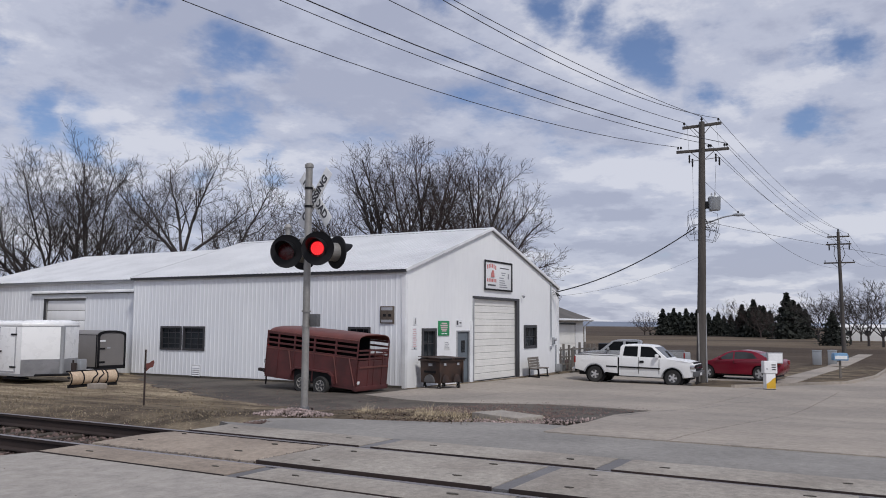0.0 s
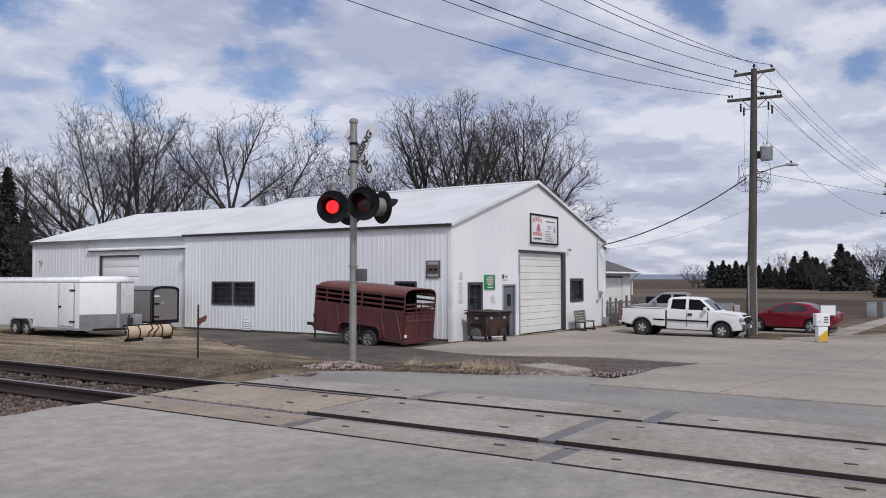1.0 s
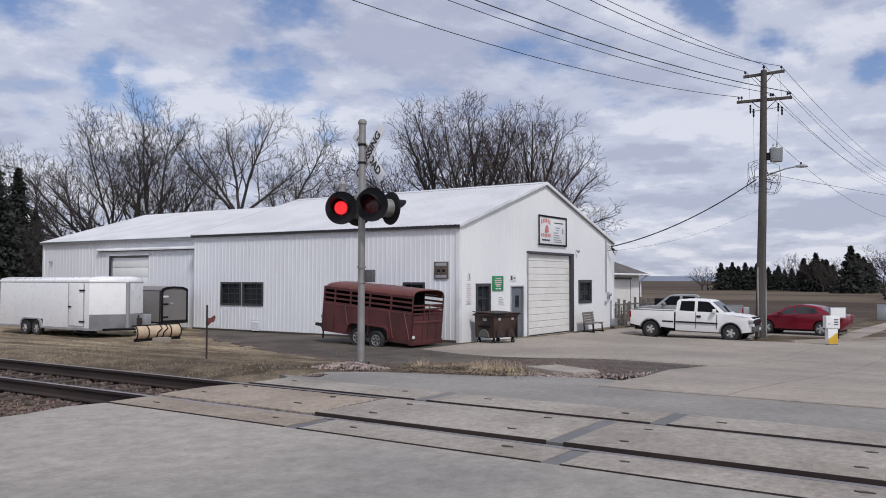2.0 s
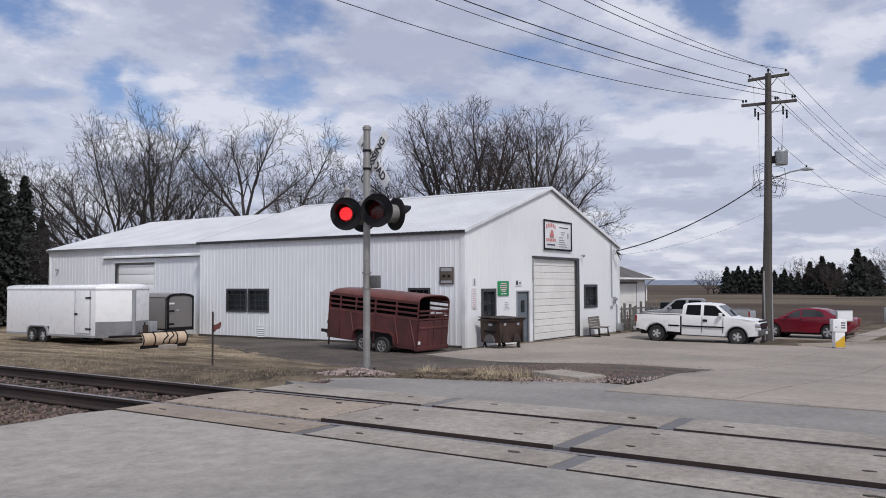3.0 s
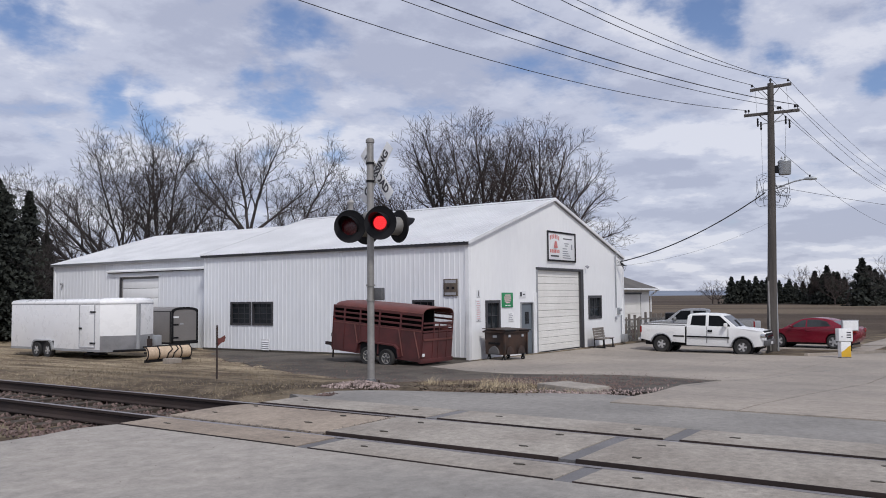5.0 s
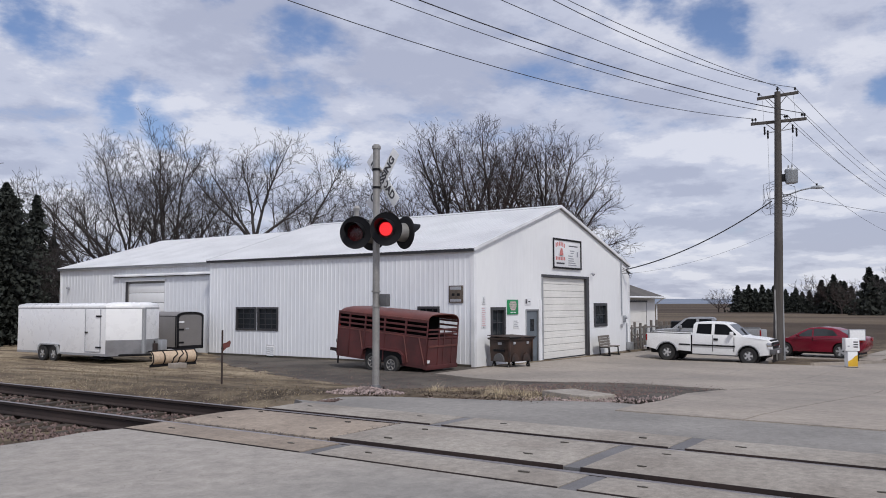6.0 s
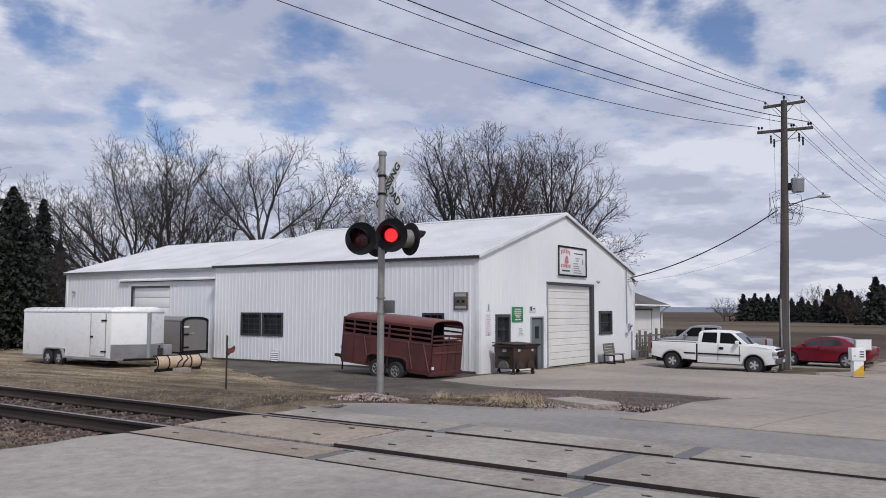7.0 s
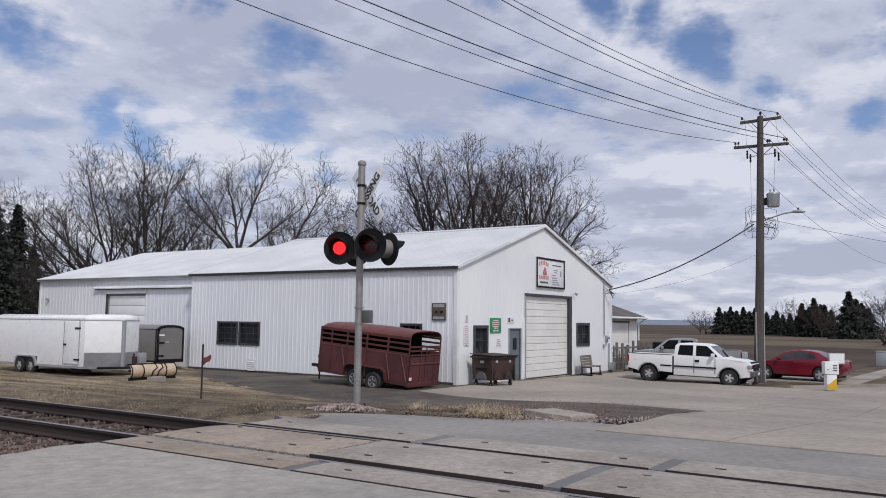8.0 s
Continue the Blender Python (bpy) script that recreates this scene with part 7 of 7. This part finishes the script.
    for a, b, sag in ((tips1[0], q1[0], 0.9), (top1, top2, 0.9), (tips1[1], q1[1], 0.9), (tips2[4], q2[2], 1.0), (tips2[3], q2[1], 1.0)):
        wire(a, b, sag, 0.011)
    wire(P1 + Vector((0.05, -0.1, 9.9)), P2 + Vector((0, -0.2, 8.4)), 1.2, 0.01)
    for k, (a, dz) in enumerate(((q1[0], 0), (top2, 0), (q1[1], 0))):
        wire(a, a + Vector((48, -2.0, -0.2)), 1.0, 0.012)
    svc = wire(P1 + Vector((-0.05, 0.2, 7.5)), Vector((41.0, BY0 - 0.25, 3.2)), 0.42, 0.03, "service_cable")
    tagged(svc, "thick twisted service cable from pole to workshop", "power line")
    wire(P1 + Vector((0.0, 0.1, 6.05)), Vector((41.3, BY0 - 0.2, 3.0)), 0.35, 0.005)
    wire(P1 + Vector((0.05, -0.1, 7.8)), Vector((75, -18, 4.5)), 0.8, 0.009)
    lp = Geo()
    for k in range(4):
        lp.tube([(41.0, BY0 - 0.24, 3.19), (41.15 + 0.05 * k, BY0 - 0.35, 3.1 - 0.12 * k), (41.3 + 0.06 * k, BY0 - 0.4, 3.0), (40.9, BY0 - 0.08, 3.3 - 0.1 * k)], 0.012, 4, False)
    tagged(part("cable_loops", lp, "wire"), "loops of service cable at the wall corner", "cable")


WIRES = {   # far ends beyond the camera's left, sag and radius
    "A": (-13, 22.5, 14.25, 2.5, 0.013), "B": (-13, 25.0, 17.0, 2.5, 0.013), "C": (-13, 24.5, 17.0, 2.5, 0.019),
    "D": (-13, 18.5, 15.0, 2.0, 0.013), "E": (-13, 19.5, 17.25, 2.0, 0.013), "F": (-13, 14.0, 14.75, 3.0, 0.013)}
build_poles()


# ---- trees ----
def tube_mesh(segs, sides_of):
    g = Geo()
    for p, q, r0, r1 in segs:
        n = sides_of(r0)
        d = (q - p)
        if d.length < 1e-5:
            continue
        d.normalize()
        u = d.orthogonal().normalized()
        w = d.cross(u)
        b = len(g.v)
        for c, r in ((p, r0), (q, r1)):
            for k in range(n):
                a = 6.28318 * k / n
                g.v.append(tuple(c + (u * math.cos(a) + w * math.sin(a)) * r))
        g.f += [(b + k, b + (k + 1) % n, b + n + (k + 1) % n, b + n + k) for k in range(n)]
    return g


def bare_tree(name, x, y, seed, label, material="bark", stems=((0, 10.0, 0.0),), low=2.0, girth=0.2, twig=0.0135, dens=1.0, far=False):
    """A short trunk, then stems; each stem carries branches, branchlets and twigs that bend towards the light.
    A stem: its lean in degrees (right of the sight line from the road), its length, and how far it bends up on the way."""
    rnd = random.Random(seed)
    az = math.atan2(y, x)
    right, away, up = Vector((math.sin(az), -math.cos(az), 0)), Vector((math.cos(az), math.sin(az), 0)), Vector((0, 0, 1))
    limbs, twigs = [], []
    STEP = (1.1, 0.7, 0.45, 0.32)
    GAP = (0.56 / dens, 0.40 / dens, 0.26 / dens)
    RATIO = (0.46, 0.44, 0.48)

    def grow(p, d, length, r, level, bow):
        n = max(2, int(length / STEP[level]) + 1)
        stride = length / n
        wander = (0.075, 0.13, 0.16, 0.14)[level]
        aim = d.copy()
        line = [(p, r)]
        gone, nxt = 0.0, length * (0.27, 0.26, 0.16, 9)[level]
        end = 0.16 if level < 2 else 0.5
        spin = rnd.uniform(0, 6.28)
        for i in range(n):
            d = (d * 0.75 + aim * 0.25 + Vector((rnd.gauss(0, wander), rnd.gauss(0, wander), rnd.gauss(0, wander))) + up * (bow + (0.0, 0.06, 0.07, 0.06)[level])).normalized()
            q = p + d * stride
            s1 = (i + 1) / n
            r1 = max(r * (1 - (1 - end) * s1 ** (1.1 if level < 2 else 0.85)), twig * 0.75)
            line.append((q, r1))
            while level < 3 and gone + stride >= nxt:
                s = nxt / length
                b = p.lerp(q, (nxt - gone) / stride)
                spin += 2.4 + rnd.uniform(-0.5, 0.5)
                a = d.orthogonal().normalized()
                a = a * math.cos(spin) + d.cross(a) * math.sin(spin)
                ang = radians(rnd.uniform(*((28, 50), (30, 55), (30, 58))[level]))
                dd = (d * math.cos(ang) + a * math.sin(ang) + up * 0.08).normalized()
                ll = length * RATIO[level] * (1.12 - 0.72 * s) * rnd.uniform(0.6, 1.25)
                rr = max(r1 * (0.62, 0.58, 0.6)[level], twig)
                if level == 2:
                    ll = max(ll, rnd.uniform(0.4, 0.8))
                if far and level == 2:
                    ll *= 1.2
                grow(b, dd, ll, rr, level + 1, 0.0)
                nxt += GAP[level] * rnd.uniform(0.7, 1.35) * (1.25 - 0.5 * s)
            p, gone = q, gone + stride
        for (a, ra), (b, rb) in zip(line, line[1:]):
            (limbs if level < 2 else twigs).append((a, b, ra, rb))
        if level == 2 or level == 3 and rnd.random() < 0.6:
            for k in range(2):      # the tip forks
                v = (d + Vector((rnd.gauss(0, 0.4), rnd.gauss(0, 0.4), rnd.gauss(0, 0.3) + 0.12))).normalized()
                twigs.append((p, p + v * rnd.uniform(0.25, 0.5), twig * 0.85, twig * 0.6))

    foot = Vector((0, 0, -0.2))
    lean = sum(k[0] for k in stems) / len(stems)
    top = right * low * math.tan(radians(lean)) * 0.35 + up * low
    mid = foot.lerp(top, 0.5) + right * rnd.gauss(0, 0.02 * low)
    limbs += [(foot, mid, girth * 1.5, girth * 1.2), (mid, top, girth * 1.2, girth * 1.05)]
    for lean, length, bow in stems:
        a = radians(lean * 1.2)
        d = (right * math.sin(a) + up * math.cos(a) + away * rnd.gauss(0, 0.22)).normalized()
        grow(top - up * rnd.uniform(0, 0.12) * low, d, length * 0.85, girth * (0.55 + 0.45 / len(stems) ** 0.5) * rnd.uniform(0.8, 1.0), 0, bow)
    t = empty(name, pose(x, y, land(x, y)), label, "tree")
    part("trunk", tube_mesh(limbs, lambda r: 7 if r > 0.08 else 4), material, t, smooth=80)
    part("crown", tube_mesh(twigs, lambda r: 3), material, t, "fine bare twigs", smooth=0)
    return t


def conifer(x, y, height, width, seed, label, rows=22, per=17, clump=0.052):
    rnd = random.Random(seed)
    z0 = land(x, y)
    t = empty("conifer", pose(x, y, z0), label, "tree")
    part("trunk", Geo().tube([(0, 0, -0.2), (0, 0, height * 0.96)], [height * 0.018, 0.02], 6), "bark", t)
    g = Geo()
    for k in range(rows):
        s = k / (rows - 1)
        z = height * (0.07 + 0.9 * s)
        R = width * 1.5 * (1 - s) ** 0.75 * (0.75 + 0.25 * math.sin(k * 1.7 + seed)) + 0.12
        m = max(5, int(per * (1 - 0.6 * s)))
        for j in range(m):
            a = 6.283 * (j + rnd.random()) / m
            L = R * rnd.uniform(0.65, 1.12)
            tip = Vector((math.cos(a) * L, math.sin(a) * L, z - L * rnd.uniform(0.08, 0.32)))
            root = Vector((0, 0, z + 0.1))
            for q in range(7):
                f = 0.18 + 0.82 * (q + rnd.random()) / 7
                c = root.lerp(tip, f)
                sz = height * clump * (1.15 - 0.6 * f) * rnd.uniform(0.7, 1.4)
                ax = Vector((rnd.gauss(0, 1), rnd.gauss(0, 1), rnd.gauss(0, 0.45))).normalized()
                bx = ax.cross(Vector((rnd.gauss(0, 1), rnd.gauss(0, 1), rnd.gauss(0, 1)))).normalized()
                d = Vector((rnd.gauss(0, 0.3), rnd.gauss(0, 0.3), -0.5)) * sz
                g.add([c + ax * sz * 1.3, c - ax * sz * 0.9, c + bx * sz * 0.8 + d, c - bx * sz * 0.7 - d * 0.5], [(0, 2, 1), (0, 1, 3)])
    part("crown", g, "needle", t, smooth=0)
    return t


def at_angle(az, dist):
    return dist * math.cos(radians(az)), dist * math.sin(radians(az))


def build_trees():
    # tall bare trees behind the sheds: bearing, distance, trunk height, girth, bark, stems (lean, length, bend)
    grey, red = "bark", "bark_red"
    rows = [(54.6, 72, 3.4, 0.28, grey, ((-44, 16.0, 0.02), (-36, 13.5, 0.0), (-26, 10.5, 0.0))),
            (54.9, 74, 2.2, 0.24, grey, ((-19, 15.4, 0.0), (-11, 15.6, 0.0), (-3, 15.8, 0.0), (5, 13.5, 0.0))),
            (53.0, 74, 2.2, 0.28, grey, ((-8, 15.0, 0.0), (0, 16.2, 0.0), (8, 16.2, 0.0), (18, 15.2, 0.0))),
            (48.5, 72, 2.6, 0.15, grey, ((-22, 11.5, 0.015), (-34, 9.0, 0.03), (-8, 9.5, 0.0))),
            (47.2, 72, 8.0, 0.21, grey, ((-40, 9.4, 0.04), (-24, 9.6, 0.02), (-6, 10.2, 0.0), (12, 10.2, 0.0), (34, 9.2, 0.04))),
            (46.3, 71, 3.0, 0.20, grey, ((25, 15.0, 0.02), (38, 8.0, 0.03))),
            (33.1, 70, 6.4, 0.30, grey, ((-36, 12.0, 0.0), (-18, 12.4, 0.0), (-5, 12.8, 0.0), (14, 10.0, 0.0))),
            (31.3, 70, 6.0, 0.31, red, ((-24, 11.0, 0.02), (-11, 12.6, 0.0), (1, 12.8, 0.0), (11, 12.6, 0.0), (21, 12.0, 0.0))),
            (27.8, 70, 5.4, 0.28, red, ((-15, 12.2, 0.0), (-5, 12.6, 0.0), (4, 12.6, 0.0), (14, 12.0, 0.0), (25, 11.0, 0.0), (37, 10.0, 0.0), (50, 8.6, 0.0))),
            (50.2, 84, 2.5, 0.18, grey, ((-16, 11.0, 0.0), (10, 11.5, 0.0))),
            (44.3, 88, 2.5, 0.18, grey, ((-28, 10.0, 0.0), (-8, 12.0, 0.0), (14, 12.0, 0.0), (32, 10.0, 0.0))),
            (42.0, 90, 2.6, 0.2, grey, ((-26, 12.0, 0.0), (-9, 13.5, 0.0), (8, 13.5, 0.0), (24, 12.0, 0.0))),
            (39.9, 92, 2.6, 0.2, grey, ((-24, 11.5, 0.0), (-6, 13.0, 0.0), (12, 12.5, 0.0), (30, 11.0, 0.0))),
            (37.2, 88, 3.0, 0.2, red, ((-28, 12.0, 0.0), (-10, 13.5, 0.0), (8, 13.0, 0.0), (26, 11.5, 0.0))),
            (35.2, 86, 3.0, 0.18, red, ((-20, 10.0, 0.0), (0, 11.5, 0.0), (20, 11.0, 0.0))),
            (29.6, 86, 3.0, 0.2, red, ((-18, 12.0, 0.0), (2, 13.0, 0.0), (20, 12.5, 0.0))),
            (25.6, 82, 3.0, 0.18, red, ((-20, 8.5, 0.0), (5, 9.0, 0.0), (34, 8.5, 0.0)))]
    for k, (az, d, low, girth, mt, stems) in enumerate(rows):
        x, y = at_angle(az, d)
        bare_tree("bare_tree", x, y, 31 * k + 5, "tall bare tree with fine reddish twigs" if mt == red else "tall leafless grey-brown tree behind the sheds", mt, stems, low, girth, dens=1.15 if k in (7, 8) else 1.0 if k < 4 else 1.05)
    # lower brush between and to the side
    rnd = random.Random(77)
    for az, d, h in ((63.0, 56, 6.5), (61.8, 58, 7.0), (60.6, 60, 7.5), (59.4, 62, 8.0), (58.4, 60, 7.0), (57.4, 64, 7.5), (56.2, 70, 7.5), (53.8, 80, 7.5), (51.4, 82, 8.0), (49.2, 82, 7.5), (46.4, 86, 8.5), (33.8, 86, 10.0), (63.6, 64, 8.0)):
        x, y = at_angle(az, d)
        stems = [(a + rnd.uniform(-7, 7), h * rnd.uniform(0.75, 1.0), 0.0) for a in (-38, -20, 0, 18, 38)]
        bare_tree("brush_tree", x, y, rnd.randrange(9999), "low tangled leafless brush tree", "bark", stems, 0.5, 0.1, 0.013, 1.1 if az > 57 else 0.7)
    for az, d, h, w in ((62.6, 60, 10.4, 4.0), (64.6, 57, 9.8, 4.0), (60.9, 64, 10.2, 1.7), (59.9, 67, 7.6, 1.8), (66.5, 55, 10.0, 4.0), (62.2, 56.5, 9.2, 2.6)):
        x, y = at_angle(az, d)
        conifer(x, y, h, w, int(az * 10), "dark green spruce at the yard's edge", 44, 36, 0.017)
    # tree line across the field
    for az, d, h, w in ((14.9, 236, 7.2, 2.5), (14.2, 238, 7.4, 2.6), (13.4, 236, 7.3, 2.6), (12.7, 238, 7.0, 2.6), (12.0, 232, 6.0, 2.2), (11.4, 232, 6.3, 2.2), (10.6, 225, 5.6, 2.0), (9.9, 215, 7.8, 2.6), (9.2, 210, 8.8, 2.9), (8.6, 212, 7.4, 2.4), (7.2, 186, 9.4, 3.2), (6.5, 192, 7.4, 2.7), (4.6, 130, 4.6, 2.2)):
        x, y = at_angle(az, d)
        conifer(x, y, h, w, int(az * 10), "dark conifer in the tree line across the field")
        if az > 6:
            x, y = at_angle(az - 0.37, d + 5)
            conifer(x, y, h * 0.86, w, int(az * 10) + 3, "dark conifer in the tree line across the field")
    for az, d, h, s in ((15.75, 238, 7.2, 1.5), (16.1, 240, 6.0, 1.2), (10.2, 214, 9.5, 1.0), (9.5, 212, 8.0, 1.1), (8.8, 205, 8.0, 1.1), (8.1, 200, 7.5, 1.1), (7.9, 190, 6.0, 1.2), (5.4, 165, 9.0, 1.1), (4.9, 168, 9.5, 1.1), (3.6, 140, 8.6, 1.1), (2.6, 130, 9.5, 1.0), (1.8, 125, 9.0, 1.1), (3.0, 170, 9.0, 1.1)):
        x, y = at_angle(az, d)
        stems = [(a * s, h * 0.85, 0.0) for a in (-38, -20, -3, 14, 32)]
        bare_tree("bare_tree", x, y, int(az * 100), "far leafless tree in the tree line across the field", "bark_red" if az > 7 else "bark", stems, h * 0.15, 0.14, 0.026, 0.8, True)


def build_far():
    # white mobile home among the far trees
    x, y = at_angle(2.9, 180)
    t = empty("mobile_home", pose(x, y, land(x, y) - 0.05, 0, 0, 94), "long white mobile home beyond the field", "house")
    part("wall", Geo().box(-4.9, 4.9, -2, 2, 0, 2.6), "house", t, bevel=0.05)
    part("roof", Geo().prism([(-2.2, 2.6), (2.2, 2.6), (0, 3.2)], -5.1, 5.1, "x"), "house", t, smooth=0)
    for x in (-3.6, -0.8, 2.4):
        part("window", Geo().box(x - 0.5, x + 0.5, 1.98, 2.06, 1.1, 2.0), "glass", t, smooth=0)
    # low ridge on the skyline; distance haze is painted into its blue-grey
    g, n = Geo(), 160
    for k in range(n + 1):
        az = radians(-40 + 130 * k / n)
        d = 3300
        h = 18 + 7 * noise.noise((k * 0.09, 1.3, 0)) + 2.0 * noise.noise((k * 0.5, 7.0, 0))
        for dd, z in ((d - 900, -1.6), (d - 300, h * 0.45), (d, h), (d + 500, -2)):
            g.v.append((dd * math.cos(az), dd * math.sin(az), z))
    g.f = [(4 * k + i, 4 * k + i + 1, 4 * k + i + 5, 4 * k + i + 4) for k in range(n) for i in range(3)]
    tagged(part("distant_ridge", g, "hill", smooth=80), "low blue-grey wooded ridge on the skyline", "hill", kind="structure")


build_trees()
build_far()


# ---- grass ----
def blades(name, material, n, where, height, label, seed, width=0.006, flop=0.45):
    rnd = random.Random(seed)
    g = Geo()
    for _ in range(n):
        x, y, k = where(rnd)
        h = rnd.uniform(*height) * k
        z = land(x, y) - 0.02
        a = rnd.uniform(0, 6.283)
        lx, ly = rnd.gauss(0, flop) * h, rnd.gauss(0, flop) * h
        cx, cy = math.cos(a) * width, math.sin(a) * width
        g.add([(x - cx, y - cy, z), (x + cx, y + cy, z), (x + cx * 0.7 + lx * 0.4, y + cy * 0.7 + ly * 0.4, z + h * 0.6), (x - cx * 0.7 + lx * 0.4, y - cy * 0.7 + ly * 0.4, z + h * 0.6), (x + lx, y + ly, z + h * rnd.uniform(0.8, 1.0))],
              [(0, 1, 2, 3), (3, 2, 4)])
    return tagged(part(name, g, material, smooth=0), label, "grass", kind="stuff")


def on_lawn(r):
    while True:
        x, y = 9.6 + 12.5 * r.random() ** 1.3, r.uniform(9.3, 38)
        if y > 9.4 + max(0, x - 10.5) * 1.05 - 0.5 + r.uniform(0, 1.5) and noise.noise((x * 0.5, y * 0.3, 2)) + r.uniform(-0.5, 0.5) > -0.15:
            return x, y, 1.0


def tufts(r):
    cx, cy, s, k = r.choice(CLUMPS)
    return r.gauss(cx, s), r.gauss(cy, s), k * r.uniform(0.55, 1)


blades("lawn_grass", "turf", 22000, on_lawn, (0.02, 0.08), "short dry winter grass on the yard", 31, 0.008)
blades("litter", "litter", 9000, lambda r: (lambda x: (x, r.uniform(6.2, 9.0) + (x - 11.5) * r.uniform(0.1, 1.6), r.uniform(0.4, 1)))(r.uniform(11.2, 17.5)), (0.02, 0.05), "dead leaves and stalks on the bare soil", 34, 0.016, 1.3)
CLUMPS = [(12.75, 7.6, 0.11, 1.0), (12.8, 7.4, 0.12, 0.9), (13.0, 7.2, 0.13, 0.85), (12.4, 8.75, 0.07, 0.75), (12.6, 8.4, 0.09, 0.5), (13.3, 7.0, 0.06, 0.7), (13.6, 6.7, 0.06, 0.75), (14.0, 6.5, 0.08, 0.6), (14.4, 6.8, 0.1, 0.6)]
clump_rnd = random.Random(6)
CLUMPS += [(clump_rnd.uniform(11.8, 14.8), clump_rnd.uniform(5.9, 9.2), 0.1, clump_rnd.uniform(0.2, 0.5)) for _ in range(26)]
blades("grass_tufts", "straw", 2300, tufts, (0.08, 0.36), "tall pale dry grass tufts on the verge", 32, 0.003, 0.75)
blades("trackside_grass", "straw", 14000, lambda r: (9.25 + abs(r.gauss(0, 1.0)), 9.8 + 28 * r.random() ** 0.8, r.uniform(0.4, 1)), (0.02, 0.085), "pale dry grass along the rail", 33, 0.0035, 0.8)

build_slabs()


# ---- movement: the two lamps flash in turn ----
def motions():
    changes = [k / FPS for k in (13, 31, 47, 65, 83, 101, 118, 136, 154, 171, 188, 206, 224)]
    for lamp, lit in zip(GLOWS, (False, True)):
        rows = [(0.0, pose(0, 0, 0.02 if lit else -0.06))]
        for t in changes:
            rows.append((t - 1 / FPS, rows[-1][1]))
            lit = not lit
            rows.append((t, pose(0, 0, 0.02 if lit else -0.06)))
        rows.append((8.0, rows[-1][1]))
        walk(lamp, rows)


motions()
